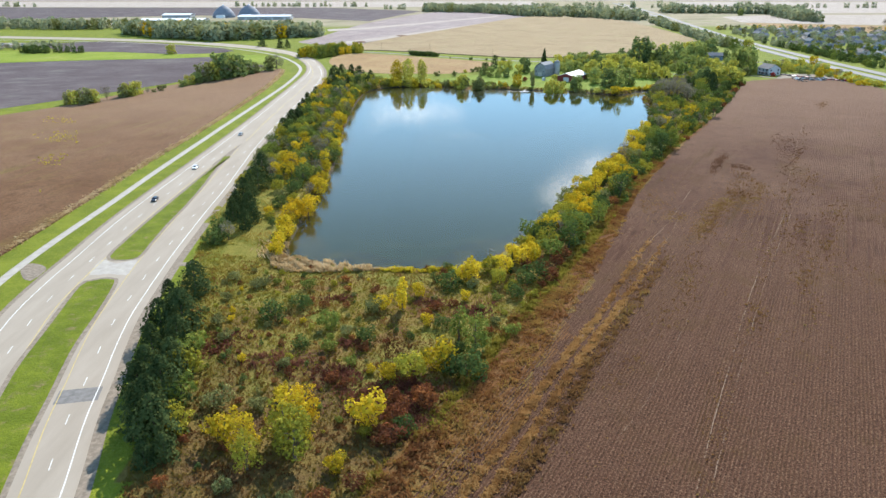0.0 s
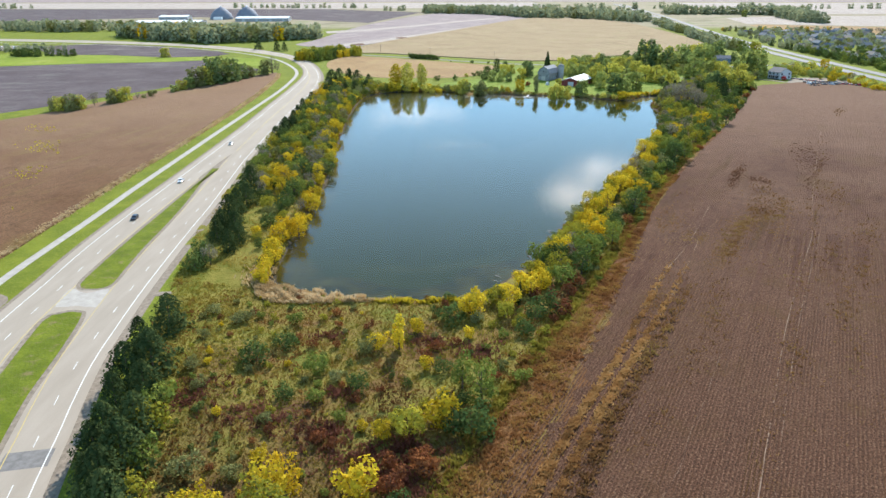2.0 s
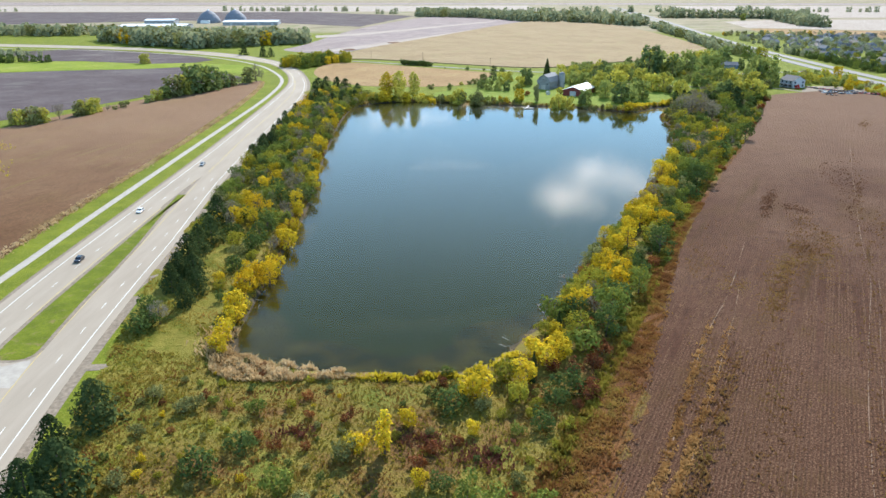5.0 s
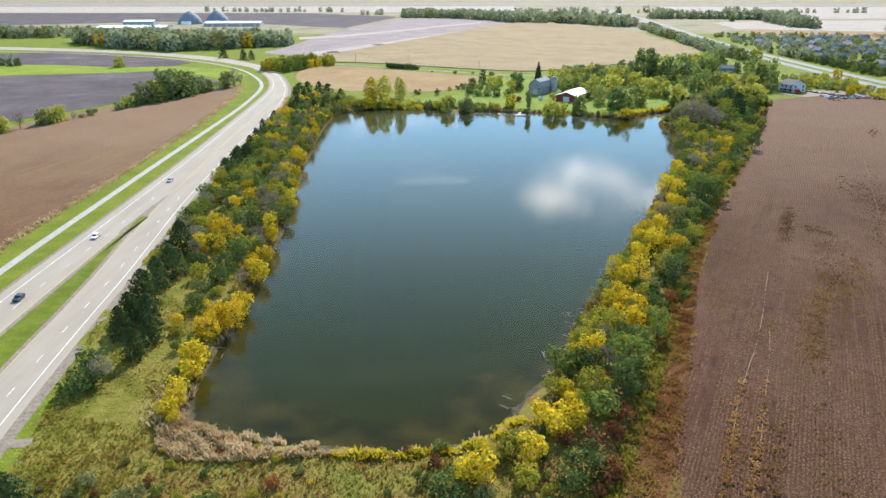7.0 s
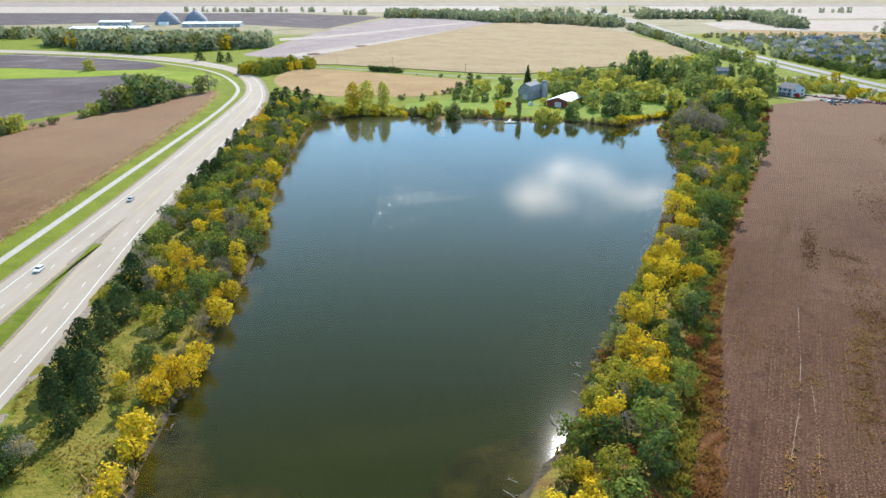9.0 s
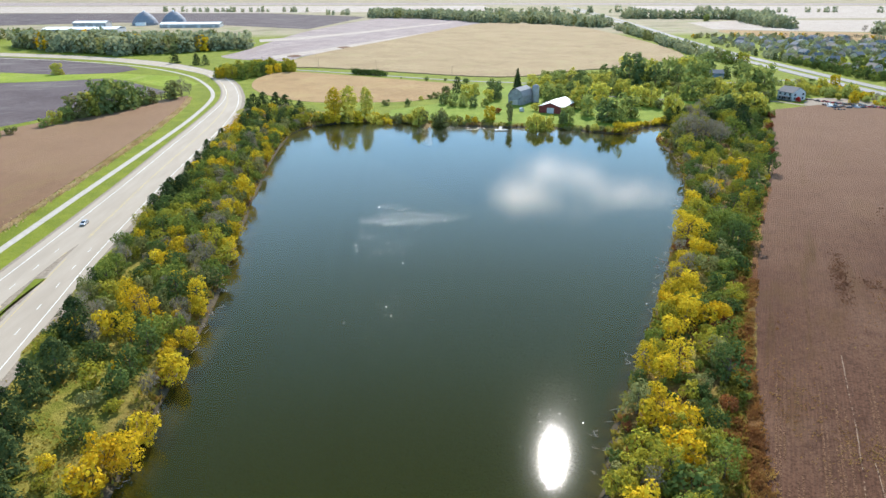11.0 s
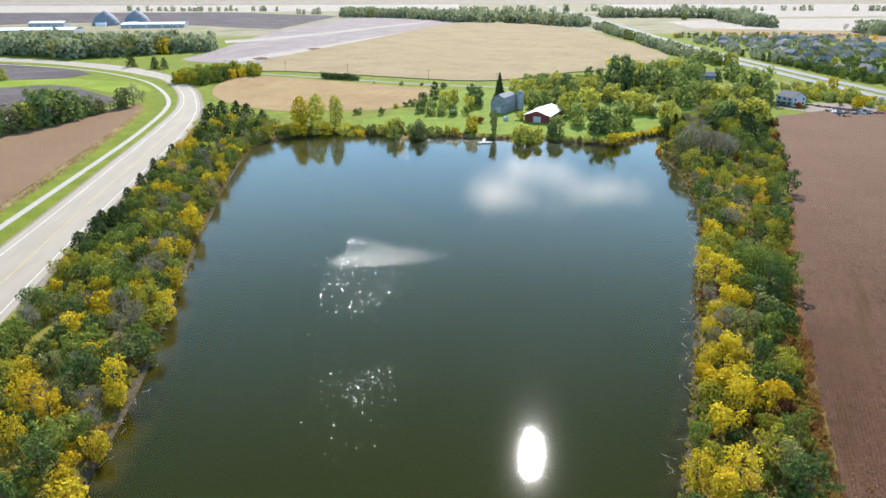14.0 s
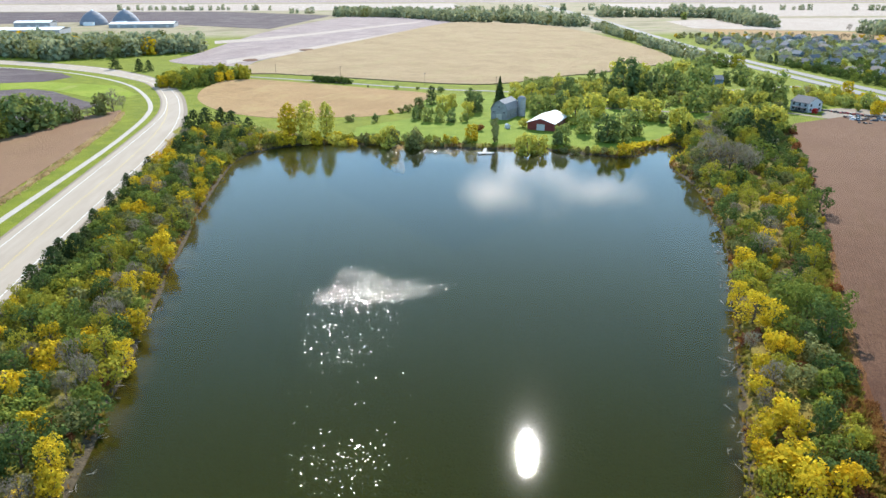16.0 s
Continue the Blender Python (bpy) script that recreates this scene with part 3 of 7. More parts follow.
for x, y in plan([(-100, 868), (-58, 961), (21, 1116), (101, 1288)]):
    ring = [(x + (3.5 + 0.004 * y) * math.cos(w) * (1 + 0.2 * math.sin(3 * w + x)), y + (3.5 + 0.004 * y) * math.sin(w) * 1.6) for w in np.arange(14) * math.pi / 7]
    tagged(part("weed_patch", Build().prism(ring, 0.01, 0.55), SOY), "dark brown weedy patch at the edge of the corn", "weeds", kind="structure")
field("ploughed_field", [(-1600, 1390), (-820, 1350), (-480, 1500), (-300, 1420), (-134, 1290), (-60, 1680), (-300, 1880), (-1600, 1950)], PLOUGHED, 0.12, "wide dark ploughed field behind the domes")
field("pale_field", [(-1800, 2000), (-300, 1900), (250, 1960), (250, 2350), (-1800, 2400)], PALE, 0.12, "pale cut field far off")
field("stubble_field", [(-2300, 2500), (200, 2450), (1300, 2300), (1300, 2500), (-2300, 2900)], STUBBLE, 0.12, "mauve grey stubble far off")
field("pale_field", [(470, 1240), (620, 1180), (1100, 1020), (1500, 1020), (1500, 1500), (620, 1480), (500, 1420)], PALE, 0.12, "pale stubble field beyond the houses")
field("tan_field", [(480, 1060), (640, 960), (1100, 880), (1100, 1000), (620, 1160), (470, 1215)], TAN, 0.12, "tan field beyond the houses")
field("pale_field", [(560, 1560), (1500, 1540), (1800, 2200), (650, 2280)], PALE, 0.12, "pale field with a dark hedge on it")

# ---------------------------------------------------------------- roads
RIGHT = curve([(-22, -40), (-40, 25), (-54, 75), (-62.9, 111.4), (-69.4, 134.4), (-73.6, 153), (-76.6, 165.3), (-80, 182), (-82.2, 199), (-84.6, 220), (-86.8, 245), (-89, 274), (-91.2, 308), (-94.5, 345), (-98, 385),
               (-101, 440), (-103.5, 500), (-105.8, 593), (-109.2, 653), (-114.7, 700), (-124.4, 749), (-142.7, 815), (-172, 887), (-214.7, 951.6), (-278, 1016), (-388, 1083), (-555, 1144), (-854, 1208)], 3.0)
LEFT = curve([(-58, -40), (-70, 10), (-84, 60), (-96, 100), (-105, 130), (-112, 160), (-117.2, 184), (-119.6, 205), (-121, 229), (-122.4, 247), (-123.4, 268), (-123.9, 300), (-123.8, 363), (-124.2, 439), (-125, 488), (-126.8, 548),
              (-129, 628), (-132.5, 702), (-139, 749), (-151, 797), (-173, 858), (-199, 903), (-263.5, 971), (-373, 1047), (-537, 1104), (-854, 1177)], 3.0)


def at_fraction(line, n):
    s = np.concatenate([[0], np.cumsum(np.linalg.norm(np.diff(line, axis=0), axis=1))])
    f = np.linspace(0, s[-1], n)
    return np.stack([np.interp(f, s, line[:, 0]), np.interp(f, s, line[:, 1])], 1)


def strip(a, b, z0, z1=None):
    """A ribbon between two lines with as many points."""
    n = len(a)
    z1 = z0 if z1 is None else z1
    v = [(x, y, z0) for x, y in a] + [(x, y, z1) for x, y in b]
    out = Build().add(v, [(i, n + i, n + i + 1, i + 1) for i in range(n - 1)])
    return out


def ribbon(line, width, z):
    """A road slab, crowned, with its cut edges."""
    a, b = offset(line, -width / 2), offset(line, width / 2)
    n = len(a)
    v = [(x, y, -0.1) for x, y in a] + [(x, y, z) for x, y in a] + [(x, y, z + 0.06) for x, y in line] + [(x, y, z) for x, y in b] + [(x, y, -0.1) for x, y in b]
    return Build().add(v, [(k * n + i, (k + 1) * n + i, (k + 1) * n + i + 1, k * n + i + 1) for k in range(4) for i in range(n - 1)])


def upward(mesh):
    if sum(p.normal.z * p.area for p in mesh.polygons) < 0:
        mesh.flip_normals()
    return mesh


# shoulders of gravel under the pavement, then the pavement itself
N = 420
edge_r, edge_l = at_fraction(RIGHT, N), at_fraction(LEFT, N)
gravel_r, gravel_l = at_fraction(offset(RIGHT, 2.5), N), at_fraction(offset(LEFT, -1.3), N)
road = tagged(new("road"), "pale worn divided highway curving past the pond", "road", kind="structure")
part("gravel_shoulder", upward(strip(gravel_l, gravel_r, 0.03).mesh("gravel", GRAVEL)), None, road, "grey gravel shoulder")
part("pavement", upward(strip(edge_l, edge_r, 0.07).mesh("pavement", ASPHALT)), None, road)


def line_piece(name, line, s0, s1, width, mat, z=0.078):
    """Paint from s0 to s1 metres along a line."""
    s = np.concatenate([[0], np.cumsum(np.linalg.norm(np.diff(line, axis=0), axis=1))])
    f = np.linspace(s0, s1, max(2, int((s1 - s0) / 6) + 1))
    c = np.stack([np.interp(f, s, line[:, 0]), np.interp(f, s, line[:, 1])], 1)
    if len(c) == 2:
        t = (c[1] - c[0]) / (np.linalg.norm(c[1] - c[0]) + 1e-9)
        q = np.array([t[1], -t[0]]) * width / 2
        a, b = c - q, c + q
    else:
        a, b = offset(c, -width / 2), offset(c, width / 2)
    return part(name, upward(strip(a, b, z).mesh(name, mat)), None, road)


def length(line):
    return float(np.linalg.norm(np.diff(line, axis=0), axis=1).sum())


def span(line, y0, y1):
    """How far along a line it passes y0 and y1."""
    s = np.concatenate([[0], np.cumsum(np.linalg.norm(np.diff(line, axis=0), axis=1))])
    return s[np.argmin(np.abs(line[:, 1] - y0))], s[np.argmin(np.abs(line[:, 1] - y1))]


line_piece("edge_line", offset(RIGHT, -2.4), 5, length(RIGHT) - 260, 0.24, WHITE_LINE)
line_piece("edge_line", offset(LEFT, 3.0), 5, length(LEFT) - 260, 0.24, WHITE_LINE)
inner_r, inner_l = offset(RIGHT, -9.5), offset(LEFT, 12.6)
inner_r = RIGHT + (inner_r - RIGHT) * (np.interp(RIGHT[:, 1], [110, 170, 230, 300, 385], [9.2, 10.4, 11.6, 11.6, 10.9]) / 9.5)[:, None]
a, b = span(inner_r, 10, 385)
line_piece("centre_line", inner_r, a, b, 0.2, YELLOW_LINE)
a, b = span(inner_l, 10, 390)
line_piece("centre_line", inner_l, a, b, 0.24, YELLOW_LINE)
middle = offset(RIGHT, -10.5)
a, b = span(middle, 405, 690)
line_piece("centre_line", offset(middle, -0.25), a, b + 420, 0.16, YELLOW_LINE)
line_piece("centre_line", offset(middle, 0.25), a, b + 420, 0.16, YELLOW_LINE)
for track, d in ((RIGHT, -5.95), (LEFT, 8.8)):
    lane = offset(track, d)
    a, b = span(lane, 30, 400)
    s = a
    while s < b:
        line_piece("lane_dash", lane, s, s + 3.8, 0.17, WHITE_LINE)
        s += 15.24
# old repair across the near lanes
patch_line = at_fraction(offset(RIGHT, -6.2), 900)
k = int(np.argmin(np.abs(patch_line[:, 1] - 141)))
part("repair_patch", upward(strip(offset(patch_line, -4.2)[k:k + 4], offset(patch_line, 4.6)[k:k + 4], 0.075).mesh("patch", PATCH)), None, road, "dark asphalt repair patch")

path_line = curve([(-80, -20), (-104, 60), (-117, 105), (-125, 150), (-129.5, 185), (-132.5, 210), (-134, 240), (-134.4, 290), (-135.3, 333), (-135.7, 397), (-136, 460), (-136, 540), (-136.3, 610), (-138, 660), (-141.5, 710), (-148.5, 752),
                   (-165, 802), (-193, 863), (-232, 917), (-289, 972), (-359, 1013), (-488, 1064), (-780, 1130)], 4.0)
tagged(part("side_path", upward(ribbon(offset(path_line, 1.5), 3.0, 0.1).mesh("side_path", CONCRETE)), None), "narrow pale paved path beside the highway", "path", kind="structure")

m = Mat("median_grass")
c = m.mix(m.mask(m.noise(0.12, 6, 0.7), 0.35, 0.7), (0.105, 0.135, 0.009), (0.18, 0.205, 0.016))
c = m.mix(m.mask(m.noise(0.3, 5, 0.7), 0.52, 0.72), c, (0.21, 0.16, 0.07))
c = m.mix(m.math("MULTIPLY", m.mask(m.noise(2.2, 4, 0.7), 0.4, 0.7), 0.5), c, (0.06, 0.085, 0.012))
MEDIAN = m.solid(c, 0.95, m.bump(m.noise(1.6, 4, 0.7), 0.9, 0.3), spec=0.1)


def island(outline, label):
    """A median: gravel rim with grass mounded on it."""
    rim = curve(outline, 2.0, True)
    centre = rim.mean(axis=0)
    ob = thing("median", 0, 0, label=label, category="median", kind="structure")
    area = sum(p[0] * q[1] - q[0] * p[1] for p, q in zip(rim, np.roll(rim, -1, axis=0)))
    if area < 0:
        rim = rim[::-1]
    part("gravel_rim", Build().prism([tuple(p) for p in rim], 0.0, 0.085), GRAVEL, ob, "grey gravel rim")
    lip = offset(rim, -0.9)
    crest = offset(rim, -2.0)
    n = len(rim)
    v = [(x, y, 0.06) for x, y in lip] + [(x, y, 0.16) for x, y in crest]
    part("grass", Build().add(v, [(i, (i + 1) % n, n + (i + 1) % n, n + i) for i in range(n)] + [tuple(range(n, 2 * n))]), MEDIAN, ob, "short bright green grass")
    return ob


island([(-108.2, 226.6), (-102.7, 223), (-97.2, 226.3), (-98.2, 241), (-99.8, 259), (-100.9, 280), (-103, 306.7), (-105.8, 332), (-107.8, 352), (-109.2, 368), (-110.7, 358), (-111, 340), (-110.6, 300), (-110.3, 270), (-109.7, 245)], "long grassy median between the lanes")
island([(-106.6, 203), (-104.5, 208), (-100.5, 210), (-97, 209), (-94.6, 202), (-91.4, 185), (-88.8, 168), (-86.1, 156), (-83.1, 144), (-79.7, 129.6), (-75.5, 114.3), (-66, 82), (-52, 36), (-40, -5), (-52, -5), (-62, 35), (-76, 80), (-88, 118), (-96.6, 148), (-99.2, 159), (-102, 175.5)], "long grassy median between the lanes")
tip = curve([(-107.2, 348), (-108.4, 366), (-109.6, 382), (-110.4, 398), (-111.4, 384), (-111.7, 366), (-111.6, 348)], 2.0, True)
tagged(part("median_tip", upward(Build().add([(x, y, 0.082) for x, y in tip], [tuple(range(len(tip)))]).mesh("median_tip", GRAVEL)), None), "bare brown gravel tip of the grassy median", "median", kind="structure")
pad = curve([(-106.5, 211.5), (-101, 212.5), (-95.5, 211.5), (-96, 217), (-97.5, 224.3), (-102.7, 221.2), (-108.5, 224.5), (-108, 217)], 2.0, True)
tagged(part("crossover", upward(Build().add([(x, y, 0.076) for x, y in pad], [tuple(range(len(pad)))]).mesh("crossover", CONCRETE)), None), "pale concrete crossover between the medians", "crossover", kind="structure")
apron = curve([(-122, 207), (-124.5, 208), (-130, 216), (-130, 221), (-126, 220), (-122, 216)], 2.0, True)
tagged(part("gravel_apron", upward(Build().add([(x, y, 0.06) for x, y in apron], [tuple(range(len(apron)))]).mesh("gravel_apron", GRAVEL)), None), "patch of grey gravel between highway and path", "gravel", kind="structure")
track = curve([(-84, 220.5), (-79, 221), (-75, 221.4), (-71.5, 222)], 2.0)
tagged(part("dirt_track", upward(ribbon(track, 3.0, 0.05).mesh("dirt_track", GRAVEL)), None), "short bare dirt track off the shoulder", "track", kind="structure")

# the country road, the far highway and a gravel track
minor = curve(plan([(-120, 722), (-135, 745), (-136, 768), (-120, 769), (-85, 750), (-59, 736), (-18, 711), (21, 686), (56, 668), (80, 660), (130, 640), (200, 640), (290, 660)]), 5.0)
tagged(part("country_road", upward(ribbon(minor, 4.6, 0.1).mesh("country_road", FAR_ROAD)), None), "pale narrow country road between fields", "road", kind="structure")
drive = curve(plan([(130, 590), (165, 573), (200, 570), (226, 562), (240, 545), (262, 545)]), 5.0)
tagged(part("driveway", upward(ribbon(drive, 4.5, 0.1).mesh("driveway", GRAVEL)), None), "pale gravel driveway in front of the white house", "driveway", kind="structure")
yard = curve([(291, 672), (296, 655), (318, 648), (342, 645), (352, 660), (340, 690), (318, 700), (304, 690)], 4.0, True)
tagged(part("yard", upward(Build().add([(x, y, 0.07) for x, y in yard], [tuple(range(len(yard)))]).mesh("yard", GRAVEL)), None), "pale bare dirt yard beside the white house", "yard", kind="structure")
far_mid = curve(plan([(318, 380), (319, 480), (318, 560), (318, 640), (320, 720), (324, 820), (334, 950), (355, 1140), (388, 1400), (424, 1740), (470, 2200)]), 12.0)
for side, label in ((-9.5, "distant pale highway lanes"), (9.5, "distant pale highway lanes")):
    tagged(part("highway", upward(ribbon(offset(far_mid, side), 11.5, 0.3).mesh("highway", FAR_ROAD)), None), label, "road", kind="structure")

# ---------------------------------------------------------------- trees
def crown_points(blobs, count, rng, up=0.25):
    """Leaf clumps over lumpy heads of foliage, none buried deep inside another head."""
    blobs = np.array(blobs)
    weight = (blobs[:, 3:6].prod(axis=1)) ** (2 / 3)
    pick = rng.choice(len(blobs), count * 2, p=weight / weight.sum())
    d = rng.normal(size=(count * 2, 3))
    d[:, 2] += up
    d /= np.linalg.norm(d, axis=1)[:, None]
    reach = rng.uniform(0.62, 1.16, (count * 2, 1))
    p = blobs[pick, :3] + d * blobs[pick, 3:6] * reach
    deep = np.ones(len(p)) * 9
    for b in blobs:
        deep = np.minimum(deep, (((p - b[:3]) / b[3:6]) ** 2).sum(axis=1))
    keep = np.flatnonzero(deep > 0.42)[:count]
    return p[keep], d[keep] + rng.normal(0, 0.34, (len(keep), 3))


def trunk_and_limbs(h, r, limbs, spread, rng, start=0.25):
    b = Build()
    lean = rng.normal(0, 0.03, 2)
    b.tube([(lean[0] * h * t, lean[1] * h * t, h * t * 0.8 - 0.3 * (t == 0)) for t in (0, 0.2, 0.5, 0.8, 1)], [r * 1.35, r, r * 0.75, r * 0.4, r * 0.12], 6)
    for k in range(limbs):
        w, t = 2.4 * k + rng.uniform(0, 0.8), rng.uniform(start, 0.7)
        base = np.array([lean[0] * h * t, lean[1] * h * t, h * t * 0.8])
        tip = base + np.array([math.cos(w) * spread, math.sin(w) * spread, h * rng.uniform(0.12, 0.28)])
        b.tube([base, (base + tip) / 2 + (0, 0, h * 0.02), tip], [r * 0.5, r * 0.32, r * 0.1], 5)
    return b


def broadleaf(kind, seed, h=8.0, count=760, width=0.39, clump=0.42):
    """A tree with a lumpy crown of several heads."""
    rng = np.random.default_rng(seed)
    blobs = [(0, 0, 0.5 * h, width * 0.72 * h, width * 0.72 * h, 0.4 * h)]
    for k in range(20):
        w, rr, z = 2.4 * k + rng.uniform(0, 1), rng.uniform(0.45, 1.0) * width * h, rng.uniform(0.12, 0.9) * h
        rr *= 1.0 - 0.8 * max(0, z / h - 0.55)
        s = rng.uniform(0.08, 0.17) * h
        blobs.append((rr * math.cos(w), rr * math.sin(w), z, s, s, s * rng.uniform(0.75, 1.1)))
    c, n = crown_points(blobs, count, rng)
    crown = Build().cards(c, n, rng.uniform(0.55, 1.25, len(c)) * clump, rng.uniform(0, 6.3, len(c)))
    return trunk_and_limbs(h, 0.028 * h, 6, width * 0.6 * h, rng), crown


def shrub(kind, seed, h=4.0, count=560, width=0.55, clump=0.31):
    """A bush that is leafy to the ground, with ragged shoots."""
    rng = np.random.default_rng(seed)
    blobs = [(0, 0, 0.42 * h, width * 0.7 * h, width * 0.7 * h, 0.4 * h)]
    for k in range(8):
        w, rr, z = 2.4 * k + rng.uniform(0, 1), rng.uniform(0.4, 0.95) * width * h, rng.uniform(0.15, 0.75) * h
        s = rng.uniform(0.14, 0.26) * h
        blobs.append((rr * math.cos(w), rr * math.sin(w), z, s, s, s * rng.uniform(0.8, 1.4)))
    c, n = crown_points(blobs, count, rng, 0.05)
    c[:, 2] = np.maximum(c[:, 2], 0.05)
    crown = Build().cards(c, n, rng.uniform(0.5, 1.3, len(c)) * clump, rng.uniform(0, 6.3, len(c)))
    stems = Build()
    for k in range(5):
        w = 1.26 * k + rng.uniform(0, 0.6)
        stems.tube([(0.1 * math.cos(w), 0.1 * math.sin(w), -0.2), (0.3 * h * math.cos(w), 0.3 * h * math.sin(w), 0.6 * h)], [0.05, 0.02], 4)
    return stems, crown


def dome(kind, seed, h=8.0, count=440, width=0.36, clump=0.8):
    """A full-grown tree seen from far off: a high round crown with heads on it."""
    rng = np.random.default_rng(seed)
    blobs = [(0, 0, 0.47 * h, width * 0.85 * h, width * 0.85 * h, 0.46 * h)]
    for k in range(12):
        w, z = 2.4 * k + rng.uniform(0, 1), rng.uniform(0.12, 0.9)
        rr = width * h * 0.8 * math.sqrt(max(0.05, 1 - ((z - 0.5) / 0.5) ** 2))
        s = rng.uniform(0.1, 0.17) * h
        blobs.append((rr * math.cos(w), rr * math.sin(w), z * h, s, s, s))
    for k in range(6):
        w = 1.05 * k + rng.uniform(0, 0.6)
        blobs.append((0.72 * width * h * math.cos(w), 0.72 * width * h * math.sin(w), 0.14 * h, 0.17 * h, 0.17 * h, 0.15 * h))
    c, n = crown_points(blobs, count, rng, 0.12)
    c[:, 2] = np.maximum(c[:, 2], 0.1)
    crown = Build().cards(c, n, rng.uniform(0.55, 1.3, len(c)) * clump, rng.uniform(0, 6.3, len(c)))
    return trunk_and_limbs(h, 0.026 * h, 3, width * 0.5 * h, rng), crown


def columnar(kind, seed, h=9.0, count=420, clump=0.5):
    rng = np.random.default_rng(seed)
    stout = 1.9 if kind in ("poplar_lime", "poplar_gold") else 1.0
    blobs = [(rng.normal(0, 0.02) * h, rng.normal(0, 0.02) * h, z * h, w * h * stout, w * h * stout, 0.13 * h) for z, w in ((0.1, 0.09), (0.2, 0.12), (0.35, 0.14), (0.5, 0.145), (0.65, 0.14), (0.8, 0.115), (0.91, 0.075))]
    c, n = crown_points(blobs, count, rng)
    return trunk_and_limbs(h, 0.02 * h, 4, 0.08 * h, rng), Build().cards(c, n, rng.uniform(0.5, 1.2, len(c)) * clump, rng.uniform(0, 6.3, len(c)))


def conifer(kind, seed, h=10.0, count=1250, width=0.42, clump=0.55, blunt=0.44):
    """Tiers of drooping boughs, wide below and ragged at the rim."""
    rng = np.random.default_rng(seed)
    z = rng.uniform(0.04, 1.0, count) ** 0.9
    tier = (z * 7) % 1.0
    rim = (1 - z) ** blunt * width * h * (1.1 - 0.3 * tier)
    w = rng.uniform(0, 6.283, count)
    lobes = 1 + 0.2 * np.sin(3 * w + 9 * z + seed) + 0.16 * np.sin(5 * w - 12 * z + 3 * seed)
    r = rim * lobes * np.sqrt(rng.uniform(0.3, 1.05, count))
    c = np.stack([r * np.cos(w), r * np.sin(w), z * h * 0.97 - 0.1 * r], 1)
    n = np.stack([np.cos(w) * 0.8, np.sin(w) * 0.8, np.full(count, 0.7)], 1) + rng.normal(0, 0.5, (count, 3))
    crown = Build().cards(c, n, rng.uniform(0.6, 1.3, count) * clump * (1.15 - 0.4 * z), rng.uniform(0, 6.3, count), 0.8)
    trunk = Build().tube([(0, 0, -0.3), (0, 0, 0.5 * h), (0, 0, 0.97 * h)], [0.022 * h, 0.014 * h, 0.003 * h], 6)
    return trunk, crown


def bare(kind, seed, h=8.0, count=420):
    """Mostly leafless: grey limbs, a haze of twigs and a few last leaves."""
    rng = np.random.default_rng(seed)
    blobs = [(0, 0, 0.6 * h, 0.25 * h, 0.25 * h, 0.33 * h)]
    for k in range(7):
        w = 2.4 * k + rng.uniform(0, 1)
        blobs.append((0.24 * h * math.cos(w), 0.24 * h * math.sin(w), rng.uniform(0.35, 0.8) * h, 0.15 * h, 0.15 * h, 0.17 * h))
    c, n = crown_points(blobs, count, rng)
    crown = Build().cards(c, rng.normal(size=(len(c), 3)), rng.uniform(0.5, 1.2, len(c)) * 0.1 * h, rng.uniform(-0.6, 0.6, len(c)), 0.16)
    c, n = crown_points(blobs, count // 3, rng)
    crown.cards(c, n, rng.uniform(0.3, 0.6, len(c)) * 0.5, rng.uniform(0, 6.3, len(c)))
    return trunk_and_limbs(h, 0.024 * h, 9, 0.28 * h, rng, 0.15), crown


KINDS = {
    "green": (broadleaf, 8.0, "green", "deciduous_tree", "green leafy tree just turning, among other trees", "tree"),
    "dark": (broadleaf, 8.0, "dark", "deciduous_tree", "dark green leafy tree with a dense round crown", "tree"),
    "lime": (broadleaf, 8.0, "lime", "deciduous_tree", "yellow-green autumn tree with an uneven crown", "tree"),
    "yellow": (broadleaf, 8.0, "yellow", "deciduous_tree", "bright yellow autumn tree with ragged crown", "tree"),
    "orange": (broadleaf, 8.0, "orange", "deciduous_tree", "golden orange autumn tree near the water", "tree"),
    "russet": (broadleaf, 8.0, "russet", "deciduous_tree", "rust-red autumn tree among green ones", "tree"),
    "olive": (broadleaf, 8.0, "olive", "deciduous_tree", "grey-green silvery leaved tree", "tree"),
    "bare": (bare, 8.0, "bare", "bare_tree", "nearly leafless grey tree with fine twigs", "tree"),
    "poplar": (columnar, 9.0, "yellow", "poplar_tree", "slender yellow young poplar standing in weeds", "tree"),
    "poplar_green": (columnar, 9.0, "olive", "poplar_tree", "slender grey-green columnar tree on the lawn", "tree"),
    "poplar_lime": (columnar, 9.0, "lime", "poplar_tree", "tall yellow-green columnar tree on the far shore", "tree"),
    "poplar_gold": (columnar, 9.0, "yellow", "poplar_tree", "tall golden columnar tree on the far shore", "tree"),
    "pine": (conifer, 10.0, "pine", "pine_tree", "dark green bushy pine beside the highway", "tree"),
    "spruce": (conifer, 10.0, "pine", "spruce_tree", "dark narrow spruce with a pointed top", "tree"),
}
SHRUBS = {k: (shrub, 4.0, k, "shrub", t, "shrub") for k, t in (
    ("green", "green leafy shrub in the weedy meadow"), ("dark", "dark green dense shrub in the weedy meadow"), ("lime", "yellow-green shrub in the weedy meadow"),
    ("yellow", "bright yellow autumn shrub"), ("orange", "golden orange autumn shrub"), ("russet", "dark red autumn shrub"), ("olive", "silvery grey-green shrub in the meadow"), ("scarlet", "bright red shrub in front of the white house"))}
PROTO, COUNT = {}, {}


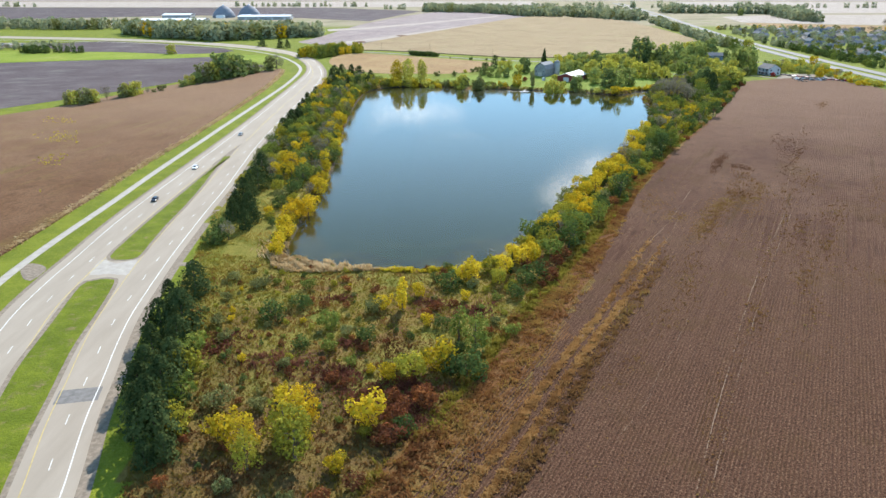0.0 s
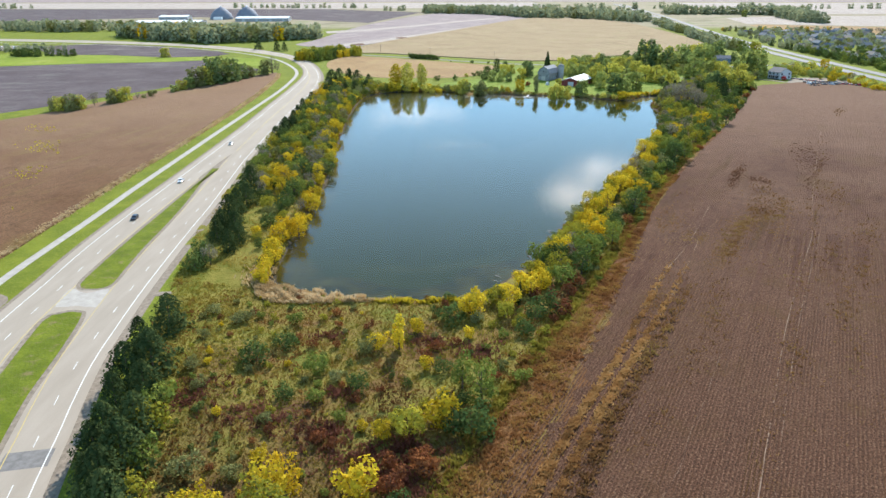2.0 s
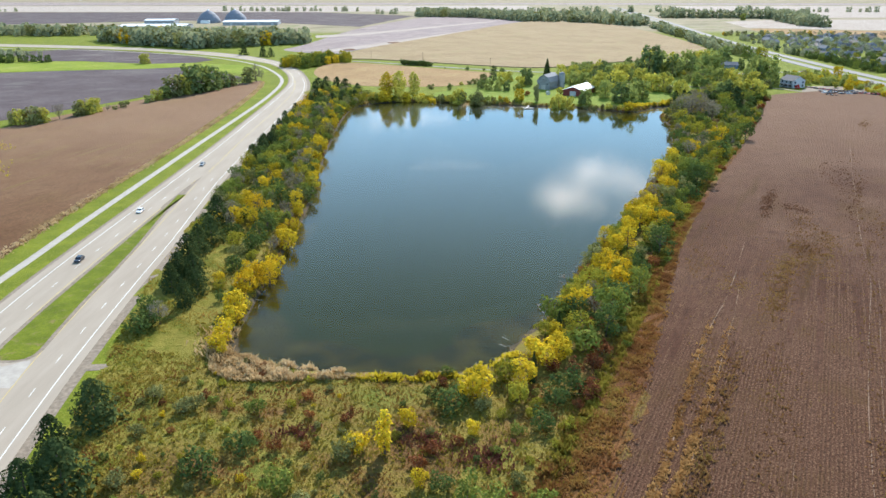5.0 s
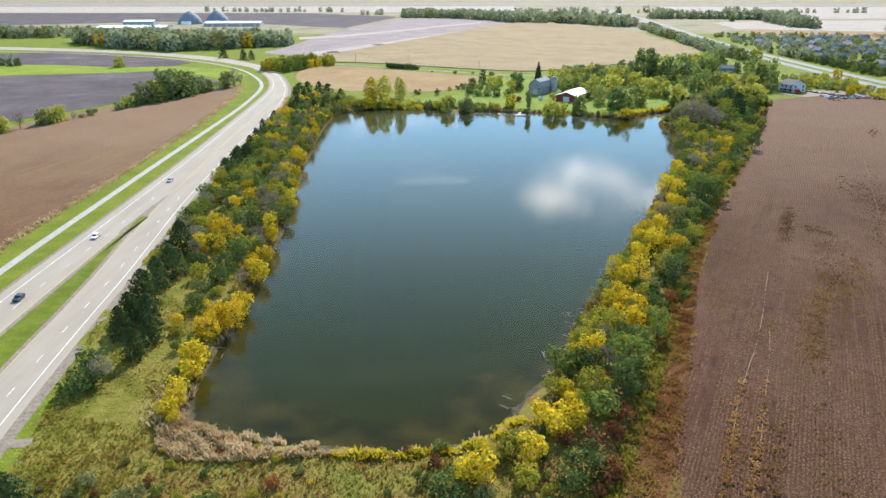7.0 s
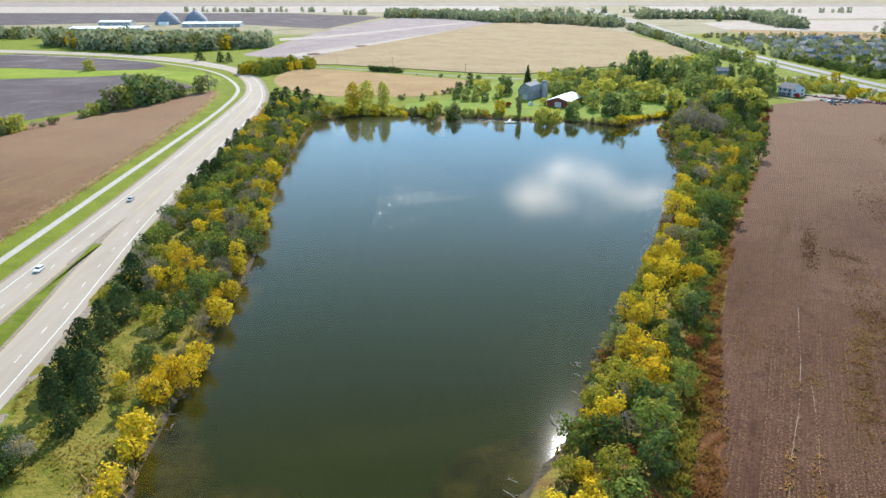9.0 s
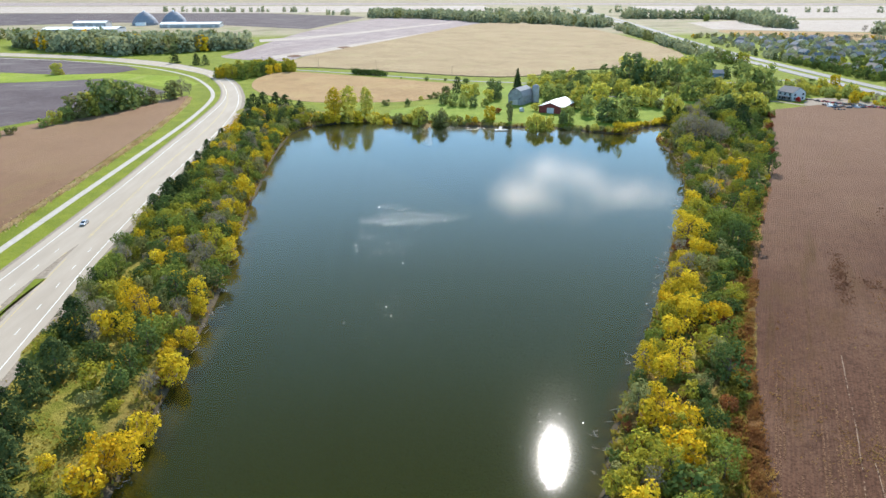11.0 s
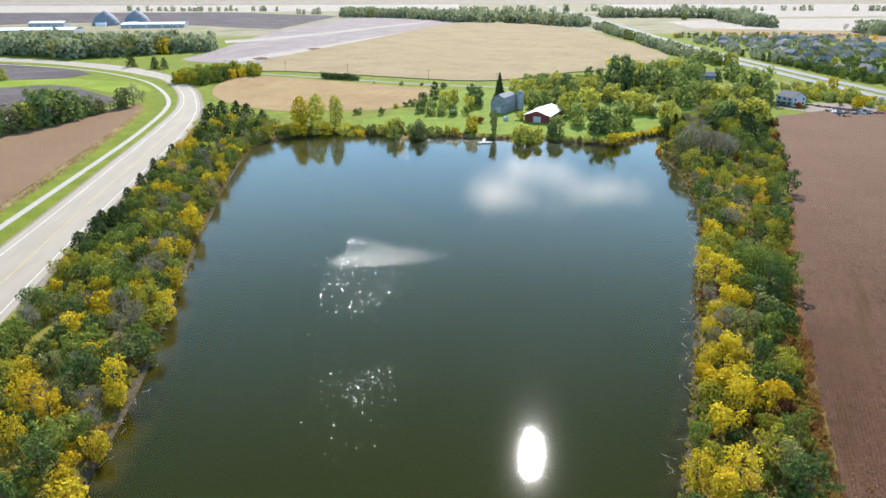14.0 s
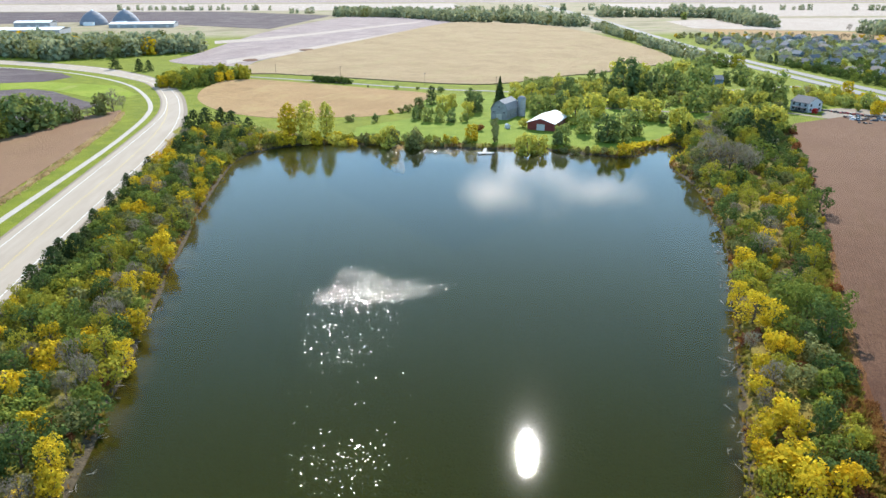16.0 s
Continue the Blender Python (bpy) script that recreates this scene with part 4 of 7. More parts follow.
class Wood:
    """A stand of trees too dense or too far to pick apart, joined into one."""

    def __init__(self, name, label):
        self.ob = thing(name, 0, 0, label=label, category="trees", kind="stuff")
        self.crowns, self.stems = {}, []

    def done(self):
        for shade, lots in self.crowns.items():
            b = Build()
            v = np.concatenate([leaves for leaves, tone in lots])
            b.v, b.f = [v], [(i, i + 1, i + 2, i + 3) for i in range(0, len(v), 4)]
            foliage = part("foliage", b, LEAF[shade], self.ob)
            tint = foliage.data.attributes.new("tint", "FLOAT", "POINT")
            tint.data.foreach_set("value", np.concatenate([np.full(len(leaves), tone) for leaves, tone in lots]))
        if self.stems:
            b = Build()
            for v, f in self.stems:
                b.add(v, f)
            part("wood", b, BARK, self.ob)


MOULDS = {}


def mould(kind, small, far, form):
    """The bare shapes of a kind of tree: stem, crown, height."""
    key = (kind, small, far, form)
    if key not in MOULDS:
        make, h0, shade = (SHRUBS if small else KINDS)[kind][:3]
        seed = 11 + 17 * len(MOULDS)
        if kind == "spruce":
            stem, crown = make(kind, seed, width=0.2, blunt=0.9)
        elif far == 2 and make is broadleaf:
            stem, crown = dome(kind, seed, count=105, width=0.4, clump=1.35)
        elif far and make is broadleaf:
            stem, crown = dome(kind, seed, count=520 if form < 9 else 430, width=0.38, clump=0.72)
        elif far and make is shrub:
            stem, crown = make(kind, seed, count=260, clump=0.55)
        elif far and make is conifer:
            stem, crown = make(kind, seed, count=460, clump=0.85)
        elif far:
            stem, crown = make(kind, seed, count=900 if kind.startswith("poplar") else 420)
        elif make is broadleaf and kind in ("yellow", "orange", "lime"):
            stem, crown = make(kind, seed, width=0.33, clump=0.34, count=900)
        elif make is shrub and kind in ("yellow", "orange"):
            stem, crown = make(kind, seed, width=0.43)
        else:
            stem, crown = make(kind, seed)
        MOULDS[key] = stem, crown, h0, shade
    return MOULDS[key]


def plant_into(wood, kind, x, y, h, far):
    small = h < 7.3 and kind in SHRUBS
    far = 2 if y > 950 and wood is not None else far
    stem, crown, h0, shade = mould(kind, small, far, 9 + int(RNG.integers(2)))
    w, s, fat = RNG.uniform(0, 6.28), h / h0, RNG.uniform(0.85, 1.2)
    turn = np.array([[math.cos(w), math.sin(w), 0], [-math.sin(w), math.cos(w), 0], [0, 0, 1]]) * np.array([s * fat, s * fat, s])
    base = np.array([x, y, ground_z(x, y) - 0.05])
    shade = "hazed_" + shade if far == 1 and wood is FARM_WOOD and shade in ("green", "dark", "lime") else shade
    # far == 2: greens swap to the leaf with haze in its colour
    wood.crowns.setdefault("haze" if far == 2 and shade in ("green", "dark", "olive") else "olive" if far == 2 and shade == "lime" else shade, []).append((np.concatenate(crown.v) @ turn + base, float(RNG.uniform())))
    if y < 900:
        wood.stems.append((np.concatenate(stem.v) @ turn + base, stem.f))


def plant(kind, x, y, h, far=False):
    """One tree or shrub of a kind, at its true height."""
    small = h < 7.3 and kind in SHRUBS
    make, h0, shade, name, label, cat_ = SHRUBS[kind] if small else KINDS[kind]
    key = (kind, small, far)
    serial = COUNT[key] = COUNT.get(key, -1) + 1
    forms = 3 if not far else 2
    key += (serial % forms,)
    z = ground_z(x, y) - 0.05
    turn = float(RNG.uniform(0, 6.28))
    fat = float(RNG.uniform(0.85, 1.2))
    if key not in PROTO:
        stem, crown = mould(kind, small, far, serial % forms)[:2]
        ob = thing(name, 0, 0, label=label, category=cat_)
        part("trunk" if not small else "stem", stem, BARK, ob)
        part("crown", crown, LEAF["hazed_" + shade if far and shade in ("green", "dark", "lime") else shade], ob)
        PROTO[key] = (ob, h0)
        s = h / h0
        ob.matrix_basis = Matrix.LocRotScale((x, y, z), Euler((0, 0, turn)), (s * fat, s * fat, s))
        return ob
    ob, h0 = PROTO[key]
    s = h / h0
    return copy_thing(ob, Matrix.LocRotScale((x, y, z), Euler((0, 0, turn)), (s * fat / ob.scale[0], s * fat / ob.scale[1], s / ob.scale[2])))


PLACED = []
# meadow
PLACED.append(('pine', [(-70, 198, 10.6), (-73, 187, 9.4), (-66, 176, 11.8), (-70, 172, 10.6), (-63, 164, 10.6), (-68, 161, 9.4), (-60, 152, 10.6), (-64, 148, 10.6), (-58, 141, 11.8), (-64, 143, 9.4), (-57, 131, 13.0), (-60, 132, 10.6), (-54, 126, 11.8), (-51, 122, 5.9), (-54, 120, 5.9)]))
PLACED.append(('green', [(-59, 162, 7.1), (-55, 141, 7.1), (8, 166, 9.4), (4, 170, 8.3), (-29, 177, 5.9), (-27, 164, 3.5), (17, 173, 3.5), (-54, 124, 4.7), (-21, 157, 2.9), (-39, 202, 3.5)]))
PLACED.append(('lime', [(-58, 154, 7.1), (-52, 132, 5.9), (-35, 119, 8.3), (-30, 127, 10.6), (-27, 122, 10.6), (-7, 153, 7.1), (16, 206, 5.9), (-15, 130, 2.9), (-32, 204, 2.4)]))
PLACED.append(('yellow', [(-42, 128, 7.1), (-37, 125, 8.3), (-29, 130, 10.6), (-15, 134, 7.1), (-19, 119, 4.1), (-12, 151, 4.7), (-1, 156, 7.1), (-7, 197, 4.7), (-16, 189, 4.7), (-4, 178, 3.5), (6, 194, 3.5), (7, 208, 7.1), (18, 213, 5.9), (-16, 154, 2.4), (-34, 144, 3.5)]))
PLACED.append(('orange', [(-27, 134, 9.4)]))
PLACED.append(('poplar', [(-11, 188, 9.4)]))
PLACED.append(('dark', [(6, 153, 7.1), (2, 154, 5.9), (-44, 182, 5.9), (-19, 169, 4.7), (-34, 166, 3.5), (-39, 189, 4.7), (0, 177, 3.5), (-8, 171, 2.4), (2, 203, 5.9), (24, 205, 4.7), (20, 196, 4.7), (-7, 131, 4.7)]))
PLACED.append(('olive', [(-24, 173, 3.5), (-19, 186, 4.7), (-54, 202, 3.5), (-52, 204, 3.5), (-62, 208, 3.5), (-58, 178, 3.5), (-54, 170, 2.9), (-60, 194, 2.9), (-38, 139, 3.5), (-47, 140, 4.7), (-38, 113, 3.5), (-36, 156, 2.9)]))
PLACED.append(('russet', [(-2, 188, 2.9), (-24, 150, 2.9), (-19, 164, 2.4), (-21, 148, 2.9), (-10, 142, 3.5), (-4, 144, 3.5), (35, 220, 4.7), (-49, 114, 2.9), (-9, 135, 4.7), (-10, 128, 4.7), (-3, 140, 4.7), (-32, 189, 2.9)]))
# left7
PLACED.append(('pine', [(-79, 284, 11.8), (-74, 273, 9.4), (-80, 297, 10.6), (-79, 307, 10.6), (-82, 326, 11.8), (-78, 265, 9.4), (-71, 255, 8.3), (-70, 263, 8.3), (-79, 274, 9.4)]))
PLACED.append(('bare', [(-74, 244, 7.1), (-56, 299, 5.9)]))
PLACED.append(('dark', [(-78, 247, 7.4), (-76, 243, 5.2), (-78, 240, 5.9)]))
PLACED.append(('dark', [(-64, 282, 5.9), (-62, 305, 8.3), (-62, 317, 8.3), (-62, 258, 3.5), (-63, 300, 7.1), (-74, 315, 5.9)]))
PLACED.append(('orange', [(-57, 274, 7.1), (-52, 274, 8.3), (-57, 267, 7.1), (-71, 336, 10.5), (-66, 333, 8.0)]))
PLACED.append(('yellow', [(-52, 283, 7.1), (-56, 252, 7.1), (-55, 246, 5.9), (-55, 235, 5.9), (-55, 230, 4.7), (-53, 227, 3.5), (-75, 327, 7.1), (-84, 330, 4.7), (-54, 323, 5.9), (-53, 306, 7.1), (-56, 340, 5.9)]))
PLACED.append(('lime', [(-70, 303, 5.9), (-65, 268, 3.5), (-83, 351, 7.1)]))
PLACED.append(('green', [(-60, 327, 7.1)]))
PLACED.append(('olive', [(-67, 294, 4.7)]))
# right7
PLACED.append(('green', [(44, 245, 10.6), (56, 263, 8.3), (34, 228, 7.1), (77, 311, 8.3)]))
PLACED.append(('dark', [(41, 236, 9.4), (60, 278, 5.9), (48, 258, 7.1), (36, 247, 7.1), (27, 210, 5.9), (71, 296, 9.4)]))
PLACED.append(('orange', [(55, 279, 7.1), (50, 268, 7.1)]))
PLACED.append(('yellow', [(48, 279, 7.1), (38, 255, 5.9), (33, 251, 5.9), (28, 225, 5.9), (29, 230, 4.7), (28, 235, 4.7), (22, 226, 5.9), (24, 222, 5.9), (62, 302, 8.3), (54, 302, 8.3), (57, 298, 7.1), (71, 322, 8.3), (66, 317, 7.1), (52, 288, 4.7)]))
PLACED.append(('lime', [(43, 270, 5.9), (36, 260, 5.9), (34, 235, 8.3), (26, 237, 4.7), (14, 215, 5.9)]))
PLACED.append(('russet', [(38, 227, 4.7), (25, 219, 3.5), (30, 218, 3.5), (66, 284, 4.7), (31, 208, 4.7)]))
PLACED.append(('spruce', [(25, 231, 3.5), (21, 220, 4.7), (20, 214, 4.7), (30, 242, 4.7)]))
PLACED.append(('olive', [(64, 293, 4.7)]))
# left16
PLACED.append(('lime', [(-94, 420, 8.3), (-82, 406, 9.4), (-81, 391, 8.3), (-62, 389, 8.3), (-58, 379, 7.1), (-78, 446, 8.3), (-70, 487, 8.3), (-76, 553, 8.3), (-82, 572, 8.3)]))
PLACED.append(('green', [(-77, 399, 9.4), (-84, 431, 8.3), (-80, 435, 8.3), (-81, 461, 7.1), (-85, 452, 8.3), (-60, 646, 5.9), (-85, 427, 7.1)]))
PLACED.append(('pine', [(-93, 448, 10.6), (-92, 440, 10.6), (-95, 432, 8.3), (-92, 466, 8.3), (-90, 452, 10.6), (-96, 486, 8.3), (-99, 513, 7.1), (-101, 541, 7.1), (-100, 571, 7.1), (-73, 609, 9.4), (-79, 602, 9.4), (-92, 611, 10.6), (-95, 601, 8.3), (-100, 652, 11.8), (-100, 670, 11.8), (-95, 678, 11.8), (-86, 677, 11.8), (-78, 667, 11.8), (-67, 655, 9.4), (-66, 626, 8.3)]))
PLACED.append(('yellow', [(-95, 493, 7.1), (-57, 386, 8.3), (-60, 404, 7.1), (-57, 344, 9.4), (-75, 372, 7.1), (-66, 359, 5.9), (-68, 462, 7.1), (-64, 451, 7.1), (-63, 432, 5.9), (-91, 540, 7.1), (-95, 536, 7.1), (-87, 497, 7.1), (-80, 494, 5.9), (-70, 506, 8.3), (-68, 528, 9.4), (-90, 569, 8.3), (-72, 573, 7.1), (-52, 633, 5.9)]))
PLACED.append(('olive', [(-68, 376, 4.7), (-59, 359, 5.9), (-71, 454, 5.9), (-66, 415, 7.1)]))
PLACED.append(('bare', [(-62, 376, 8.3), (-68, 384, 8.3), (-80, 478, 7.1), (-81, 551, 9.4), (-83, 523, 8.3), (-70, 427, 7.1), (-68, 435, 7.1), (-69, 410, 7.1)]))
PLACED.append(('orange', [(-71, 380, 4.7), (-68, 394, 5.9)]))
PLACED.append(('dark', [(-57, 362, 7.1), (-64, 348, 9.4), (-81, 584, 9.4), (-74, 404, 8.3), (-83, 402, 8.3)]))
# right16
PLACED.append(('yellow', [(113, 426, 7.1), (100, 403, 8.3), (98, 391, 9.4), (101, 387, 9.4), (123, 427, 4.7), (98, 373, 5.9), (95, 376, 5.9), (87, 366, 5.9), (82, 358, 4.7), (82, 348, 5.9), (78, 345, 5.9), (82, 343, 4.7), (73, 341, 5.9), (71, 330, 7.1), (75, 333, 7.1), (74, 328, 7.1), (155, 475, 8.3)]))
PLACED.append(('lime', [(113, 419, 7.1), (144, 482, 9.4), (143, 492, 8.3), (151, 499, 8.3), (130, 455, 7.1), (91, 366, 5.9), (68, 326, 7.1), (150, 512, 8.3), (139, 500, 3.5), (134, 437, 8.3)]))
PLACED.append(('bare', [(145, 473, 7.1), (124, 435, 9.4), (136, 453, 8.3), (90, 377, 5.9), (86, 360, 7.1), (80, 352, 5.9), (136, 478, 5.9)]))
PLACED.append(('green', [(162, 474, 10.6), (116, 384, 10.6), (112, 390, 9.4), (111, 394, 9.4), (97, 358, 5.9), (86, 337, 4.7), (82, 336, 4.7), (103, 382, 7.1)]))
PLACED.append(('dark', [(170, 479, 10.6), (150, 454, 8.3), (140, 434, 9.4), (125, 416, 9.4), (110, 382, 10.6), (109, 376, 10.6), (101, 362, 7.1), (103, 376, 8.3), (78, 329, 5.9), (87, 332, 4.7), (96, 353, 3.5)]))
PLACED.append(('orange', [(147, 456, 7.1), (78, 325, 7.1), (83, 328, 5.9)]))
PLACED.append(('olive', [(97, 363, 3.5)]))
# far shore and farmstead
PLACED.append(('poplar_gold', [(-43, 641, 18.7)]))
PLACED.append(('poplar_lime', [(-34, 647, 19.0), (-22, 642, 18.6), (183, 630, 11.1)]))
PLACED.append(('lime', [(-52, 627, 6.8), (-33, 629, 7.8), (-18, 629, 6.3), (-13, 625, 5.0), (5, 625, 6.6), (12, 620, 13.3), (51, 717, 11.3), (59, 735, 9.7), (65, 698, 10.2), (16, 710, 3.7), (83, 598, 12.8), (80, 601, 9.9), (89, 600, 10.8), (93, 657, 5.8), (112, 780, 11.0), (122, 767, 12.5), (164, 754, 14.3), (127, 667, 17.4), (145, 685, 16.2), (172, 720, 14.7), (170, 676, 15.0), (178, 671, 14.2), (205, 820, 21.8), (241, 860, 15.5), (259, 821, 20.7), (244, 703, 15.2), (189, 666, 7.8), (182, 640, 14.7), (259, 694, 14.6), (225, 632, 15.2)]))
PLACED.append(('lime', [(234, 631, 15.9), (117, 590, 4.5), (124, 585, 4.7), (155, 558, 8.3), (150, 552, 7.7), (146, 521, 11.4)]))
PLACED.append(('yellow', [(-45, 626, 7.7), (-41, 627, 6.5), (-27, 630, 7.5), (-8, 626, 5.3), (57, 622, 9.4), (130, 584, 6.8), (135, 589, 3.6)]))
PLACED.append(('olive', [(-1, 627, 6.6), (14, 622, 10.3), (26, 615, 11.7), (-10, 687, 5.0), (36, 730, 8.5), (23, 715, 3.4), (28, 719, 5.7), (34, 614, 3.7), (47, 619, 3.7), (180, 659, 7.0), (107, 592, 4.5), (113, 592, 3.6), (121, 588, 3.6), (102, 596, 3.6), (150, 541, 13.3), (2, 839, 1.8), (41, 818, 2.7)]))
PLACED.append(('green', [(24, 618, 9.3), (38, 682, 9.2), (45, 679, 8.1), (61, 678, 6.0), (104, 610, 11.1), (111, 699, 13.6), (120, 703, 12.3), (137, 786, 10.7), (151, 748, 13.3), (108, 722, 8.5), (124, 636, 14.4), (136, 612, 17.4), (150, 628, 14.6), (205, 778, 24.3), (242, 816, 20.9), (238, 760, 21.7), (246, 759, 24.1), (218, 699, 19.8), (234, 708, 15.3), (312, 815, 13.8), (271, 717, 22.2), (281, 715, 23.7), (210, 627, 10.5), (220, 657, 8.7)]))
PLACED.append(('dark', [(6, 684, 5.3), (32, 691, 8.3), (52, 677, 8.4), (72, 712, 13.5), (75, 756, 9.3), (40, 614, 2.8), (101, 607, 8.3), (130, 715, 12.2), (149, 764, 14.9), (194, 857, 9.6), (204, 856, 8.7), (130, 613, 15.0), (193, 771, 27.7), (214, 768, 20.2), (235, 775, 17.5), (288, 847, 20.1), (299, 824, 10.7), (318, 836, 15.2), (236, 631, 10.0), (207, 617, 15.4), (25, 823, 3.6), (58, 804, 5.2)]))
PLACED.append(('pine', [(46, 749, 12.7)]))
PLACED.append(('russet', [(66, 649, 5.0)]))
PLACED.append(('poplar_green', [(69, 617, 12.7)]))
PLACED.append(('spruce', [(93, 739, 20.0)]))
PLACED.append(('pine', [(209, 611, 14.8), (209, 598, 13.9), (200, 574, 16.8)]))
PLACED.append(('bare', [(153, 541, 18.0), (158, 538, 17.6), (164, 540, 15.9), (169, 539, 14.6), (170, 534, 14.4), (188, 601, 8.7), (174, 585, 11.0)]))
PLACED.append(('green', [(278, 855, 18.6), (299, 874, 18.6), (260, 706, 15.5), (294, 746, 18.6), (322, 836, 12.4), (185, 550, 12.4), (339, 700, 10.8)]))
PLACED.append(('lime', [(313, 716, 10.8), (342, 740, 10.8), (49, 712, 6.3)]))
PLACED.append(('yellow', [(360, 752, 10.8), (330, 676, 9.3)]))
# hedge between the western fields
PLACED.append(('olive', [(-269, 529, 8.7), (-257, 530, 12.3), (-242, 559, 10.3), (-229, 585, 3.6), (-227, 595, 4.9), (-209, 646, 17.6), (-180, 707, 10.6), (-171, 727, 15.3)]))
PLACED.append(('lime', [(-264, 528, 11.2), (-253, 535, 10.6), (-240, 566, 11.6), (-238, 575, 11.0), (-215, 628, 9.4), (-204, 656, 17.4), (-190, 704, 6.7)]))
PLACED.append(('green', [(-255, 533, 7.7), (-239, 570, 8.6), (-217, 617, 6.8), (-212, 637, 10.0), (-206, 653, 11.6), (-197, 675, 22.5), (-189, 693, 14.2)]))
PLACED.append(('bare', [(-249, 547, 11.2), (-232, 580, 5.2), (-177, 719, 7.4), (-166, 735, 16.5), (-165, 751, 9.7), (-207, 672, 12.8)]))
PLACED.append(('dark', [(-200, 665, 22.6), (-191, 682, 19.0), (-184, 700, 13.4)]))
SPOTS = []
for kind, spots in PLACED:
    for x, y, h in spots:
        SPOTS.append((x, y))
        ob = plant(kind, x, y, h, y > 560 or x < -160)

# the belts fill up between the trees that stand out
def fill(wood, outline, mix, gap, low, high, tries, seed, far=False):
    rng = np.random.default_rng(seed)
    poly = np.array(plan(outline))
    p = rng.uniform(poly.min(axis=0), poly.max(axis=0), (tries, 2))
    ok = inside(p[:, 0], p[:, 1], poly) & ~inside(p[:, 0], p[:, 1], SHORE)
    p = p[ok]
    if p[:, 1].min() < 640:
        p = p[distance(p[:, 0], p[:, 1], SHORE) > 1.2]
    kinds, weight = zip(*mix)
    weight = np.array(weight, float) / sum(weight)
    near = [q for q in SPOTS if (abs(np.array(q) - (poly.min(axis=0) + poly.max(axis=0)) / 2) < (poly.max(axis=0) - poly.min(axis=0)) / 2 + gap).all()]
    for x, y in p:
        kind, h = rng.choice(kinds, p=weight), rng.uniform(low, high)
        if near and min((x - a) ** 2 + (y - b) ** 2 for a, b in near) < gap * gap:
            continue
        SPOTS.append((x, y)), near.append((x, y))
        if wood is None:
            plant(str(kind), x, y, h, far)
        else:
            plant_into(wood, str(kind), x, y, h, far)


WEST_BELT = Wood("thicket", "mixed green, yellow and bare trees between highway and pond")
EAST_BELT = Wood("thicket", "mixed yellow and green trees between pond and brown field")
MEADOW_BUSH = Wood("brush", "low mixed brush scattered through the weedy meadow")
FARM_WOOD = Wood("grove", "tall green trees round the farmstead")
HEDGES = Wood("hedgerow", "autumn hedgerows between the farther fields")
FAR_WOODS = Wood("woodland", "distant green woods and tree lines")
ESTATE = Wood("garden_trees", "green garden trees between the estate houses")
MIXED = [("green", 3.8), ("dark", 4.0), ("lime", 2.4), ("yellow", 1.2), ("olive", 1.6), ("bare", 2.2), ("orange", 0.5)]
fill(WEST_BELT, [(-72, 262), (-46, 262), (-50, 325), (-54, 410), (-56, 470), (-48, 508), (-60, 540), (-82, 540), (-80, 430), (-77, 330)], MIXED, 4.3, 4.5, 8.5, 2600, 3)
fill(WEST_BELT, [(-45, 200), (-45, 262), (-56, 262), (-56, 225)], [("yellow", 3), ("orange", 2), ("lime", 2), ("olive", 2), ("green", 1)], 4.5, 2.2, 4.5, 160, 4)
fill(EAST_BELT, [(20, 196), (34, 190), (61, 250), (93, 314), (122, 366), (154, 425), (170, 470), (140, 480), (122, 462), (112, 410), (96, 360), (74, 310), (54, 268), (34, 226)], MIXED, 4.4, 4.0, 8.0, 2600, 5)
fill(EAST_BELT, [(122, 470), (165, 465), (205, 528), (170, 535), (140, 505)], [("bare", 3), ("green", 2), ("pine", 1.5), ("lime", 2), ("dark", 1)], 4.8, 6, 9.5, 700, 6)
EDGES = [("green", 3), ("dark", 3), ("olive", 2), ("russet", 1.5), ("lime", 1.2), ("yellow", 0.8)]
fill(EAST_BELT, [(36, 186), (44, 202), (68, 256), (100, 320), (129, 372), (157, 424), (151, 424), (122, 372), (92, 318), (60, 256), (36, 204), (28, 186)], EDGES, 4.6, 1.2, 2.8, 1100, 31, True)
fill(EAST_BELT, [(26, 208), (34, 229), (42, 245), (54, 269), (72, 307), (89, 345), (105, 385), (118, 432), (122, 432), (110, 385), (94, 345), (77, 307), (59, 269), (47, 245), (32, 215)], EDGES, 3.0, 1.2, 3.0, 1500, 32, True)
fill(WEST_BELT, [(-46, 262), (-49, 325), (-52, 365), (-54.5, 410), (-56, 455), (-54, 488), (-58, 488), (-61, 455), (-59, 410), (-57, 365), (-54, 325), (-50, 262)], EDGES, 3.0, 1.2, 3.0, 1500, 33, True)
fill(EAST_BELT, [(20, 196), (34, 190), (61, 250), (88, 304), (74, 304), (54, 268), (34, 226)], EDGES, 2.5, 1.2, 3.2, 1800, 34, True)
fill(EAST_BELT, [(157, 424), (205, 524), (199, 527), (150, 424)], EDGES, 3.6, 2.5, 5.0, 500, 35, True)
fill(MEADOW_BUSH, [(-8, 118), (16, 150), (28, 172), (20, 182), (-5, 178), (-12, 140)], [("russet", 3), ("green", 2), ("dark", 2), ("lime", 2), ("olive", 2)], 4.2, 1.5, 3.4, 260, 7)
fill(MEADOW_BUSH, [(-46, 96), (-10, 100), (-8, 118), (-14, 178), (-48, 184), (-58, 168), (-50, 130)], [("olive", 3), ("green", 2), ("lime", 2), ("russet", 2.5), ("dark", 1.2), ("yellow", 1.2)], 3.4, 0.6, 2.3, 620, 8)
